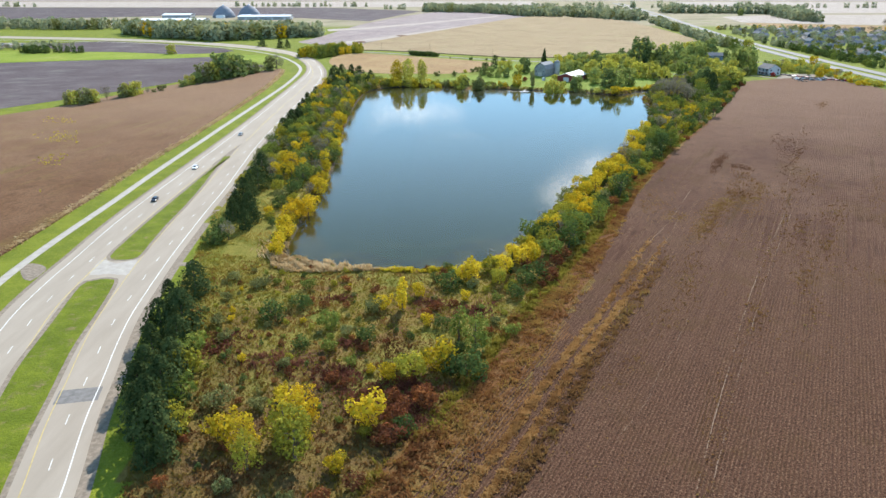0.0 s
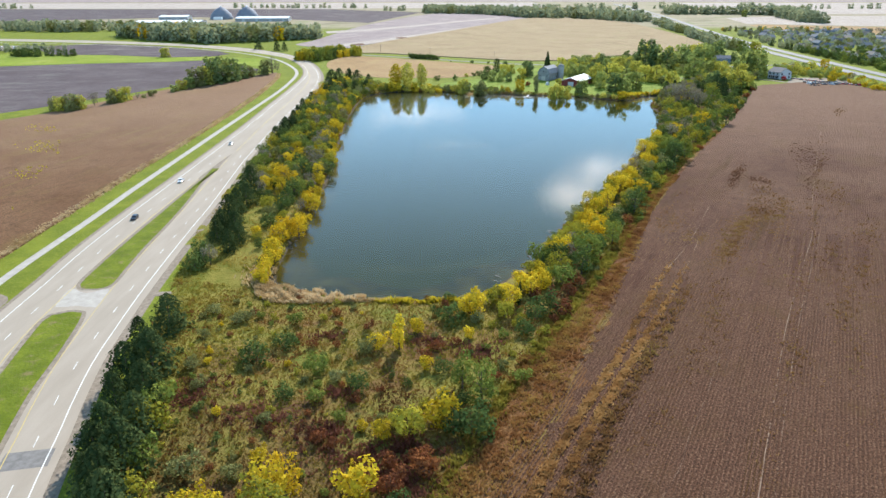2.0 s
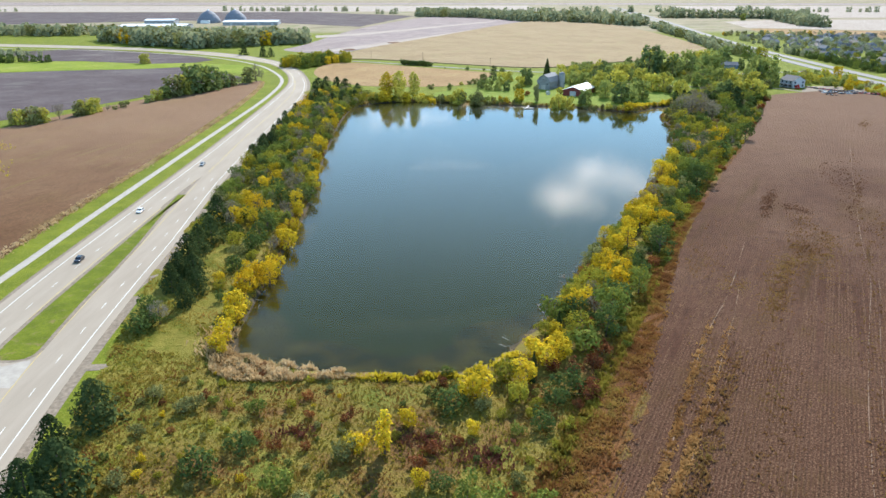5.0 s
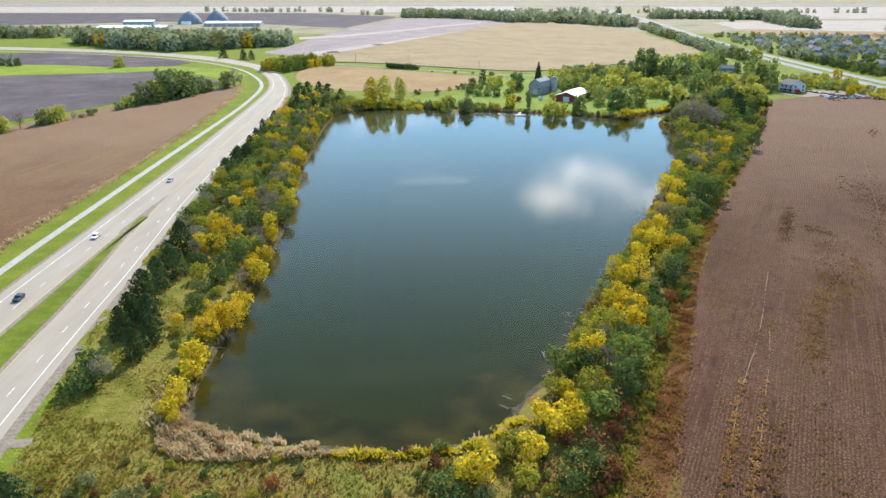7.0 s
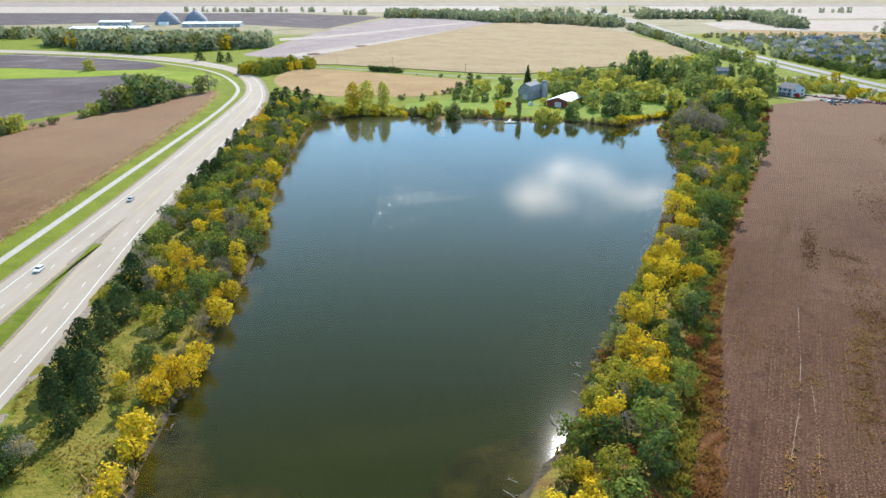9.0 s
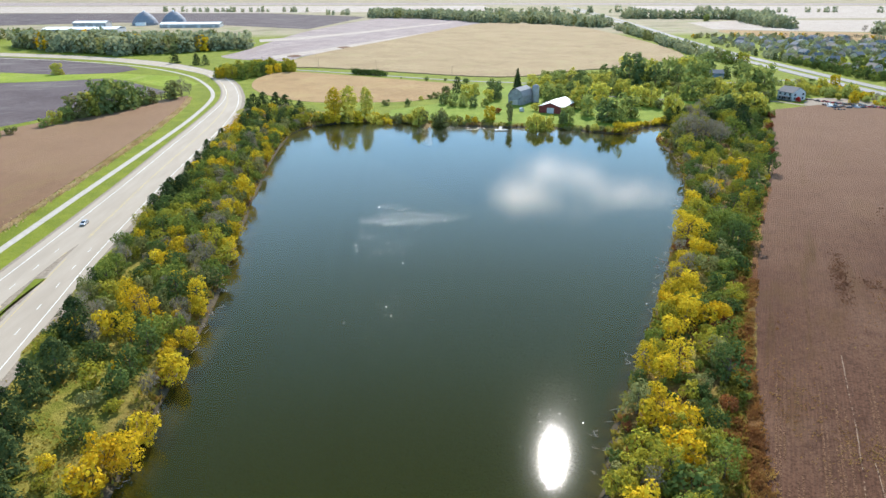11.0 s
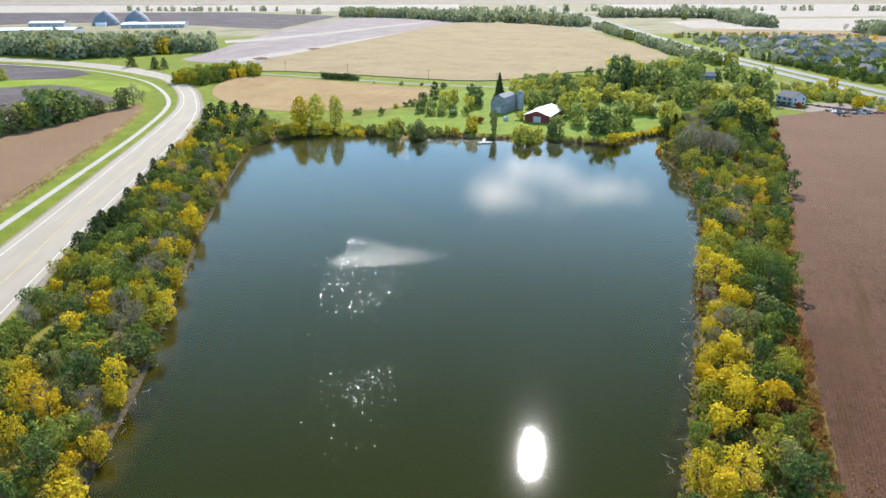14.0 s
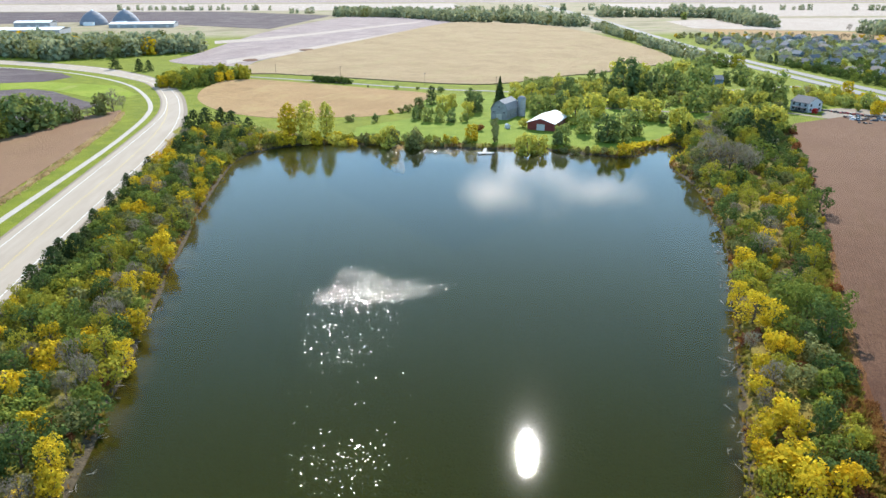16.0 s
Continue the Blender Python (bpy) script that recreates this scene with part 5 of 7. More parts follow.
fill(MEADOW_BUSH, [(-42, 92), (-12, 94), (-40, 50), (-44, 60)], [("olive", 2), ("green", 2), ("russet", 2), ("yellow", 1)], 4.5, 1.5, 4.0, 160, 9)
fill(FARM_WOOD, [(-55, 510), (-20, 518), (45, 502), (45, 508), (-20, 524), (-50, 526)], [("lime", 4), ("yellow", 2), ("green", 2), ("olive", 3)], 2.6, 2.0, 4.5, 700, 10)
fill(FARM_WOOD, [(86, 585), (110, 575), (160, 585), (205, 580), (225, 605), (225, 690), (110, 690), (90, 620)], [("green", 3), ("dark", 2), ("lime", 3), ("olive", 2)], 7.0, 4, 9, 900, 11, True)
fill(FARM_WOOD, [(195, 528), (226, 566), (224, 610), (190, 575), (178, 540)], [("green", 4), ("lime", 4), ("dark", 2), ("olive", 2)], 5.0, 5, 9, 300, 12, True)
fill(FARM_WOOD, [(262, 565), (285, 545), (296, 560), (296, 620), (262, 640)], [("lime", 3), ("yellow", 2), ("green", 3), ("bare", 1)], 6.5, 5, 8, 160, 13, True)
fill(FARM_WOOD, [(276, 505), (292, 500), (292, 545), (278, 545)], [("yellow", 3), ("lime", 3), ("green", 1)], 4.0, 3, 5, 200, 14, True)

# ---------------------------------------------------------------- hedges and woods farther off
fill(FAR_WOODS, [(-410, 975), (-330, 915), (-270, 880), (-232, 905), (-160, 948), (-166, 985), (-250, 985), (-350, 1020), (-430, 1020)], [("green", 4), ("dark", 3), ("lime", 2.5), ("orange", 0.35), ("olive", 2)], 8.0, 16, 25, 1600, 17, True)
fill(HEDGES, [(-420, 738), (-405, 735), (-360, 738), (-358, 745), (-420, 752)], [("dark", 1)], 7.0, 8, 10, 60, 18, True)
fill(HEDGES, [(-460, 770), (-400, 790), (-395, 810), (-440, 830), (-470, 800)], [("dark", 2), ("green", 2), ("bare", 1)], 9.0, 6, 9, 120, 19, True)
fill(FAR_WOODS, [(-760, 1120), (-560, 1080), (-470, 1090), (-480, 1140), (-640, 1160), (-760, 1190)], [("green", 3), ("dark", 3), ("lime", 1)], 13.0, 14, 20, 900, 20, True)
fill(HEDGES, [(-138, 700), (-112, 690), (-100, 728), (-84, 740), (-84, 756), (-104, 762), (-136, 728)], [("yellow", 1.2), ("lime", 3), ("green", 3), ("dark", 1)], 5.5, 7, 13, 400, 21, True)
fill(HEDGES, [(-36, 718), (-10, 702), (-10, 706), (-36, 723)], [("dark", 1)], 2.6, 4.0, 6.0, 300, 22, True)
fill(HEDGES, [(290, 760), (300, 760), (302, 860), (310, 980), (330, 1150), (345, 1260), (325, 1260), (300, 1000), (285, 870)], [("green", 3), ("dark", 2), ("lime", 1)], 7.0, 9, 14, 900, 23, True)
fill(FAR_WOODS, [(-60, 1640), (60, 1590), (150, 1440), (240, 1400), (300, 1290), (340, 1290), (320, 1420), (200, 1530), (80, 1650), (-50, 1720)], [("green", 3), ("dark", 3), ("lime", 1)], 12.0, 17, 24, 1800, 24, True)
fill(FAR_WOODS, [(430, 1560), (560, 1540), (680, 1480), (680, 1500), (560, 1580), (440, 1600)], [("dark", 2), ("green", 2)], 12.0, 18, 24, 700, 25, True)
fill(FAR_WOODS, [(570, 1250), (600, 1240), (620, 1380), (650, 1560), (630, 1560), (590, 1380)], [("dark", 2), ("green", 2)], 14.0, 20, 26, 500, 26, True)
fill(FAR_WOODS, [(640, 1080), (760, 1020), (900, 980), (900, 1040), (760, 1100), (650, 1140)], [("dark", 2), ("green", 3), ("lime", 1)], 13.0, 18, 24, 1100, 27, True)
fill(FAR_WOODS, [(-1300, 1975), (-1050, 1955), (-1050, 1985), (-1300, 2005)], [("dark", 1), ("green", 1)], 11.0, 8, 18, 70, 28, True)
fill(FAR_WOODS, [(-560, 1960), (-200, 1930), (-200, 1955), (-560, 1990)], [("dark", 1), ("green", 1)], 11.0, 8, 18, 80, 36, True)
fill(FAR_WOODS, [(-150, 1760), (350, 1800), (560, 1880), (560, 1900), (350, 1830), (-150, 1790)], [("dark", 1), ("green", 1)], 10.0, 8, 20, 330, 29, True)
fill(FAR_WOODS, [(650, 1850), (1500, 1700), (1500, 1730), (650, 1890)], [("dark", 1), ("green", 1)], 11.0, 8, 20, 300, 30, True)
for x, y, h, kind in ((-325, 892, 12, "lime"), (-242, 988, 13, "pine"), (-214, 970, 12, "pine"), (-204, 967, 11, "pine"), (672, 1790, 16, "green"), (738, 1534, 14, "dark"), (800, 1420, 12, "bare")):
    plant(kind, x, y, h, True)
plant("scarlet", 292, 682, 4.2, True)

# ---------------------------------------------------------------- buildings
def windows(parent, wall_spots, w, h, mat_frame):
    """Framed windows let into walls: (x, y, z, turn), turn 0 facing -y."""
    for x, y, z, turn in wall_spots:
        win = part("window", Build().box(-w / 2 - 0.1, -0.08, -0.1, w / 2 + 0.1, 0.04, h + 0.1), mat_frame, parent)
        win.matrix_basis = pose(x, y, z, 0, 0, turn)
        part("pane", Build().box(-w / 2, -0.1, 0, -0.04, -0.02, h), GLASS, win)
        part("pane", Build().box(0.04, -0.1, 0, w / 2, -0.02, h), GLASS, win)


def gable_walls(w, d, h, peak):
    b = Build()
    v = [(-w / 2, -d / 2, -0.2), (w / 2, -d / 2, -0.2), (w / 2, d / 2, -0.2), (-w / 2, d / 2, -0.2), (-w / 2, -d / 2, h), (w / 2, -d / 2, h), (w / 2, d / 2, h), (-w / 2, d / 2, h), (0, -d / 2, peak), (0, d / 2, peak)]
    return b.add(v, [(0, 1, 5, 8, 4), (2, 3, 7, 9, 6), (1, 2, 6, 5), (3, 0, 4, 7), (0, 3, 2, 1), (4, 8, 9, 7), (8, 5, 6, 9)])


def gable_roof(w, d, h, peak, over=0.5, thick=0.22):
    b = Build()
    slope = (peak - h) / (w / 2)
    for s in (-1, 1):
        x1, z1 = s * (w / 2 + over), h - slope * over
        v = [(0, -d / 2 - over, peak), (x1, -d / 2 - over, z1), (x1, d / 2 + over, z1), (0, d / 2 + over, peak)]
        v += [(x, y, z + thick) for x, y, z in v]
        b.add(v, [(0, 1, 2, 3), (7, 6, 5, 4), (0, 4, 5, 1), (1, 5, 6, 2), (2, 6, 7, 3), (3, 7, 4, 0)])
    return b


def house(x, y, turn, w, d, h, peak, wall, roof, label, wing=True, storeys=1):
    ob = thing("house", x, y, 0, turn, label=label, category="house")
    part("wall", gable_walls(w, d, h, peak), wall, ob)
    r = part("roof", gable_roof(w, d, h, peak), roof, ob)
    part("chimney", Build().box(w * 0.12, d * 0.1, peak - 1.2, w * 0.12 + 0.8, d * 0.1 + 0.8, peak + 0.9), SILO, r)
    spots = []
    for s in range(storeys):
        z = 1.0 + 2.8 * s
        spots += [(-w * 0.27, -d / 2, z, 0), (w * 0.27, -d / 2, z, 0)]
        spots += [(-w / 2, t * d, z, -90) for t in (-0.3, 0.05, 0.32)] + [(w / 2, t * d, z, 90) for t in (-0.3, 0.05, 0.32)]
    windows(ob, spots, 1.3, 1.4, WHITE_WALL)
    part("door", Build().box(-0.5, -d / 2 - 0.06, 0, 0.5, -d / 2 + 0.02, 2.1), DARK_ROOF, ob)
    if wing:
        g = part("garage", gable_walls(w * 0.62, d * 0.55, h * 0.8, peak * 0.78), wall, ob)
        g.matrix_basis = pose(w * 0.78, -d * 0.12, 0)
        part("garage_roof", gable_roof(w * 0.62, d * 0.55, h * 0.8, peak * 0.78), roof, g)
        part("garage_door", Build().box(-1.6, -d * 0.275 - 0.06, 0, 1.6, -d * 0.275 + 0.02, 2.3), WHITE_WALL, g)
    return ob


# gambrel barn, its gable towards the pond
barn = thing("barn", 88, 691, 0, -33, label="old grey weathered gambrel barn beside a silo", category="barn")
bw, bl = 11.0, 19.0
prof = [(-bw / 2, -0.2), (bw / 2, -0.2), (bw / 2, 6.2), (bw * 0.34, 9.6), (0, 11.6), (-bw * 0.34, 9.6), (-bw / 2, 6.2)]
b = Build()
v = [(x, -bl / 2, z) for x, z in prof] + [(x, bl / 2, z) for x, z in prof]
b.add(v, [tuple(range(7)), tuple(range(13, 6, -1))] + [(i, 7 + i, 7 + (i + 1) % 7, (i + 1) % 7) for i in range(7)])
part("wall", b, GREY_WOOD, barn)
rp = [(bw / 2 + 0.5, 5.8), (bw * 0.34 + 0.15, 9.75), (0, 11.85), (-bw * 0.34 - 0.15, 9.75), (-bw / 2 - 0.5, 5.8)]
b = Build()
for (x0, z0), (x1, z1) in zip(rp, rp[1:]):
    v = [(x, yy, z + dz) for dz in (0, 0.2) for x, z, yy in ((x0, z0, -bl / 2 - 0.5), (x1, z1, -bl / 2 - 0.5), (x1, z1, bl / 2 + 0.5), (x0, z0, bl / 2 + 0.5))]
    b.add(v, [(3, 2, 1, 0), (4, 5, 6, 7), (0, 1, 5, 4), (1, 2, 6, 5), (2, 3, 7, 6), (3, 0, 4, 7)])
part("roof", b, GREY_ROOF, barn, "light grey shingled gambrel roof")
part("door", Build().box(-1.9, -bl / 2 - 0.1, 0, 1.9, -bl / 2 + 0.02, 3.6), PLANK, barn)
windows(barn, [(-3.4, -bl / 2, 4.0, 0), (3.4, -bl / 2, 4.0, 0), (0, -bl / 2, 7.4, 0), (bw / 2, -5, 2, 90), (bw / 2, 0, 2, 90), (bw / 2, 5, 2, 90)], 0.9, 1.1, WHITE_WALL)
silo = thing("silo", 99.5, 695, label="round grey concrete silo beside the barn", category="silo")
part("shaft", Build().tube([(0, 0, -0.2), (0, 0, 11.3)], [2.6, 2.6], 24), SILO, silo)
part("cap", Build().tube([(0, 0, 11.3), (0, 0, 12.3), (0, 0, 12.9)], [2.7, 1.7, 0.2], 24), GREY_ROOF, silo)
for z in (2, 4, 6, 8, 10):
    part("hoop", Build().tube([(0, 0, z), (0, 0, z + 0.12)], [2.66, 2.66], 24), STEEL, silo)

shed = thing("shed", 108.5, 659.5, 0, -29.5, label="red sided shed with a white metal roof", category="shed")
part("wall", gable_walls(16, 31, 4.3, 6.9), RED_WALL, shed)
part("roof", gable_roof(16, 31, 4.3, 6.9, 0.7), WHITE_METAL, shed, "bright white metal roof")
part("door", Build().box(-2.4, -15.62, 0, 2.4, -15.46, 3.6), WHITE_WALL, shed)
windows(shed, [(8, t, 1.6, 90) for t in (-10, -3, 4, 11)], 1.2, 1.0, WHITE_WALL)

white = thing("house", 293, 695, 0, 20, label="white two-storey house with a grey roof by the brown field", category="house")
part("wall", gable_walls(13, 14, 6.0, 9.4), WHITE_WALL, white)
part("roof", gable_roof(13, 14, 6.0, 9.4), DARK_ROOF, white)
windows(white, [(t, -7, z, 0) for t in (-4, 4) for z in (1.0, 3.8)] + [(-6.5, t, z, -90) for t in (-4.5, 0, 4.5) for z in (1.0, 3.8)], 1.5, 1.5, DARK_ROOF)
part("porch", Build().box(-10.2, -6.5, -0.1, -6.5, 3, 0.5).box(-10.2, -6.5, 2.9, -6.5, 3, 3.2).box(-10.1, -6.4, 0.5, -9.9, -6.2, 2.9).box(-10.1, -2, 0.5, -9.9, -1.8, 2.9).box(-10.1, 2.7, 0.5, -9.9, 2.9, 2.9), DARK_ROOF, white, "dark shaded porch")
part("door", Build().box(-6.62, 1.6, 0.5, -6.48, 2.6, 2.6), DARK_ROOF, white)
house(286, 822, 80, 10, 16, 5.0, 7.6, BLUE_WALL, BLUE_ROOF, "blue-grey house half hidden among trees", False, 2)
tagged(part("playhouse", gable_walls(2.2, 2.8, 1.9, 2.8), WHITE_WALL), "small white garden hut beside the red shed", "hut").matrix_basis = pose(83, 655, 0.0, 0, 0, 20)

# domed stores and long low halls
for x, y, r in ((-508, 1738, 25), (-459, 1770, 25)):
    dome = thing("dome_building", x, y, label="large grey domed storage building", category="dome")
    prof = [(r, 0), (r, 4), (r * 0.86, 11), (r * 0.62, 18), (r * 0.34, 23), (r * 0.1, 25.5)]
    part("shell", Build().tube([(0, 0, z) for _, z in prof], [q for q, _ in prof], 32), DOME, dome)
    part("vent", Build().tube([(0, 0, 25.3), (0, 0, 27.5)], [2.2, 1.6], 16), WHITE_METAL, dome)
    part("entrance", Build().box(-9, -r - 8, 0, 9, -r + 5, 6), WHITE_METAL, dome)
for x, y, w, d, h, turn in ((-535, 1500, 120, 60, 8, 4), (-395, 1660, 110, 50, 7, 4), (-590, 1680, 60, 40, 9, 4)):
    hall = thing("warehouse", x, y, 0, turn, label="long low warehouse with a white roof", category="warehouse")
    part("wall", Build().box(-w / 2, -d / 2, -0.2, w / 2, d / 2, h - 0.5), SILO, hall)
    part("roof", gable_roof(d, w, h - 0.5, h + 2.0, 0.6), WHITE_METAL, hall).rotation_euler = (0, 0, math.pi / 2)
    for t in (-0.35, -0.1, 0.15, 0.4):
        part("door", Build().box(t * w - 2.5, -d / 2 - 0.1, 0, t * w + 2.5, -d / 2 + 0.02, 4.5), WHITE_WALL, hall)

# the estate of houses across the far highway
rng = np.random.default_rng(21)
walls, roofs = (BEIGE_WALL, WHITE_WALL, BLUE_WALL), (BROWN_ROOF, DARK_ROOF, BLUE_ROOF, GREY_ROOF)
lots = [(362 + 27 * i + 5 * (j % 2) + (0 if j < 6 else 18), 690 + 30 * j + 4 * i) for j in range(12) for i in range(7)]
for x, y in plan(lots):
    if x < 395 + max(0, (y - 900) * 0.12) or rng.uniform() < 0.12:
        continue
    x, y = x + rng.normal(0, 4), y + rng.normal(0, 4)
    SPOTS.append((x, y))
    wall, roof = walls[rng.integers(3)], roofs[rng.integers(4)]
    tone = {BEIGE_WALL.name: "beige", WHITE_WALL.name: "white", BLUE_WALL.name: "blue-grey"}[wall.name]
    house(x, y, float(rng.choice([0, 90, 180, 270]) + rng.normal(12, 5)), rng.uniform(7.5, 9.5), rng.uniform(10, 13.5), 3.2, 6.2, wall, roof, f"{tone} single-storey house with shingled roof in the estate")["group"] = "estate houses"
fill(ESTATE, [(345, 640), (362, 640), (480, 660), (560, 700), (560, 1000), (470, 1060), (372, 1040), (352, 880)], [("green", 3), ("dark", 4), ("lime", 1.5), ("bare", 1)], 9.5, 4.5, 9.5, 1100, 33, True)
fill(ESTATE, [(340, 610), (352, 610), (356, 800), (350, 860), (346, 860)], [("dark", 3), ("green", 2), ("pine", 1)], 7.0, 6, 9, 300, 34, True)
fill(ESTATE, [(372, 1050), (480, 1065), (600, 1010), (600, 1030), (480, 1090), (372, 1080)], [("lime", 2), ("bare", 2), ("orange", 1), ("green", 2)], 9.0, 6, 9, 400, 35, True)

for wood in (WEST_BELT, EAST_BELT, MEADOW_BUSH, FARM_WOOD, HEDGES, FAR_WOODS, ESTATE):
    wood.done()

# ---------------------------------------------------------------- cars
CAR_PAINT = {n: plain("car_" + n, c, 0.25, 0.05, 0.5, spec=0.6) for n, c in (("white", (0.75, 0.75, 0.75)), ("dark", (0.03, 0.035, 0.05)), ("red", (0.3, 0.03, 0.03)), ("silver", (0.4, 0.41, 0.43)), ("rust", (0.16, 0.08, 0.05)))}


def car(x, y, turn, tone, label, z=0.08):
    ob = thing("car", x, y, z, turn, label=label, category="car")
    b = Build()
    side = [(-2.25, 0.35), (2.25, 0.35), (2.3, 0.75), (1.1, 0.95), (0.55, 1.45), (-1.3, 1.48), (-2.1, 0.95), (-2.3, 0.8)]
    n = len(side)
    rows = []
    for yy, inset in ((-0.9, 0.94), (-0.82, 1.0), (0.82, 1.0), (0.9, 0.94)):
        rows += [(px * inset, yy * (0.86 if pz > 1.2 else 1), 0.35 + (pz - 0.35) * inset) for px, pz in side]
    faces = [(k * n + i, k * n + (i + 1) % n, (k + 1) * n + (i + 1) % n, (k + 1) * n + i) for k in range(3) for i in range(n)]
    b.add(rows, faces + [tuple(range(n - 1, -1, -1)), tuple(range(3 * n, 4 * n))])
    part("body", b, CAR_PAINT[tone], ob)
    part("windscreen", Build().add([(1.14, -0.7, 0.97), (1.14, 0.7, 0.97), (0.62, 0.62, 1.43), (0.62, -0.62, 1.43)], [(0, 1, 2, 3)]), GLASS, ob)
    part("rear_window", Build().add([(-2.1, 0.68, 0.99), (-2.1, -0.68, 0.99), (-1.4, -0.62, 1.45), (-1.4, 0.62, 1.45)], [(0, 1, 2, 3)]), GLASS, ob)
    for s in (-1, 1):
        part("side_window", Build().add([(-1.6, s * 0.915, 0.98), (0.85, s * 0.915, 0.98), (0.45, s * 0.83, 1.36), (-1.2, s * 0.83, 1.36)], [(0, 1, 2, 3)]), GLASS, ob)
        for px in (-1.35, 1.4):
            w = part("wheel", Build().tube([(px, s * 0.72, 0.33), (px, s * 0.93, 0.33)], [0.33, 0.33], 14), RUBBER, ob)
            part("rim", Build().tube([(px, s * 0.9, 0.33), (px, s * 0.95, 0.33)], [0.2, 0.2], 10), STEEL, w)
    return ob


car(-116.5, 290, -86, "dark", "dark blue car on the highway lane")
car(-117.5, 343, -88, "white", "white car on the highway lane")
car(-117, 420, -89, "silver", "silver car on the highway lane")
for k in range(20):
    tone = ("dark", "rust", "dark", "silver", "dark", "red", "rust", "white")[k % 8]
    car(302 + (k % 7) * 5.2 + RNG.normal(0, 0.8), 652 + (k // 7) * 6.5 + RNG.normal(0, 1), float(RNG.uniform(0, 360)), tone, f"{tone} old car parked in the cluttered yard", 0.0)["group"] = "cars in the yard"
lot = curve([(-640, 985), (-520, 985), (-505, 1040), (-640, 1050)], 10.0, True)
tagged(part("car_park", upward(Build().add([(x, y, 0.06) for x, y in lot], [tuple(range(len(lot)))]).mesh("car_park", GRAVEL)), None), "pale far car park with rows of cars", "car park", kind="structure")
lot_car = car(-622, 1000, 80, "white", "parked car far off in the car park")
lot_car["group"] = "far parked cars"
lot_dark = car(-614, 1000, 80, "dark", "dark parked car far off in the car park")
lot_dark["group"] = "far parked cars"
for k in range(22):
    copy_thing(lot_car if RNG.uniform() < 0.6 else lot_dark, pose(-620 + (k % 11) * 9 + RNG.normal(0, 0.5), 1012 + (k // 11) * 16, 0.08, 0, 0, 80))
JUNK = plain("scrap", (0.06, 0.055, 0.055), 0.7, 0.6, 1.2)
for k in range(34):
    w = RNG.uniform(2.0, 4.5)
    heap = thing("scrap_heap", 302 + 46 * (k * 0.618 % 1), 645 + 52 * (k * 0.382 % 1) ** 1.6, 0.05, float(RNG.uniform(0, 360)), label="dark scrap heap in the cluttered yard", category="scrap")
    for _ in range(6):
        a, c, s = RNG.uniform(-w, w), RNG.uniform(-1.2, 1.2), RNG.uniform(0.5, 1.2)
        q = Build()
        q.box(-s, -s * 0.6, -0.1, s, s * 0.6, s * 0.9, pose(a, c, 0, RNG.uniform(-15, 15), RNG.uniform(-15, 15), RNG.uniform(0, 180)))
        part("scrap_piece", q, (JUNK, CAR_PAINT["rust"], JUNK, CAR_PAINT["red"])[k % 4], heap)
car(245, 706, 10, "white", "white van on the driveway behind the trees")

# ---------------------------------------------------------------- dock, boat, poles
dock = thing("dock", 62, 606, WATER_Z, 0, label="grey plank dock with a T-shaped end", category="dock")
for k in range(20):
    part("plank", Build().box(-0.9, -7 + k * 0.9, 0.5, 0.9, -7 + k * 0.9 + 0.82, 0.58), PLANK, dock).rotation_euler = (0, 0, -0.22)
for k in range(9):
    part("plank", Build().box(-5.0 + k * 0.95, -10.0, 0.5, -5.0 + k * 0.95 + 0.88, -7.2, 0.58), PLANK, dock)
for px, py in ((-4.8, -9.8), (-4.8, -7.4), (3.3, -9.8), (3.3, -7.4), (-0.8, 0), (0.9, 0)):
    part("post", Build().tube([(px, py, -1.5), (px, py, 1.0)], [0.1, 0.1], 8), POLE, dock)
boat = thing("boat", 91, 604, WATER_Z + 0.05, 60, label="small pale blue boat at the shore", category="boat")
b = Build()
b.add([(-2.2, -0.8, 0), (1.4, -0.8, 0), (2.6, 0, 0.2), (1.4, 0.8, 0), (-2.2, 0.8, 0), (-2.3, -1, 0.6), (1.5, -1, 0.6), (3, 0, 0.75), (1.5, 1, 0.6), (-2.3, 1, 0.6)],
      [(4, 3, 2, 1, 0), (0, 1, 6, 5), (1, 2, 7, 6), (2, 3, 8, 7), (3, 4, 9, 8), (4, 0, 5, 9)])
part("hull", b, plain("boat_blue", (0.35, 0.5, 0.6), 0.4, 0.1), boat)
part("thwart", Build().box(-0.6, -0.95, 0.45, -0.2, 0.95, 0.52), PLANK, boat)

for x, y in plan([(-66, 754), (-18, 738), (40, 690), (-115, 775), (85, 668)]):
    p = thing("utility_pole", x, y, label="wooden utility pole with a crossarm along the country road", category="utility pole")
    part("post", Build().tube([(0, 0, -0.5), (0, 0, 10.5)], [0.16, 0.11], 8), POLE, p)
    part("crossarm", Build().box(-1.2, -0.06, 9.6, 1.2, 0.06, 9.75), POLE, p)
    for k in (-1.0, -0.4, 0.4, 1.0):
        part("insulator", Build().tube([(k, 0, 9.75), (k, 0, 9.95)], [0.05, 0.04], 6), WHITE_METAL, p)

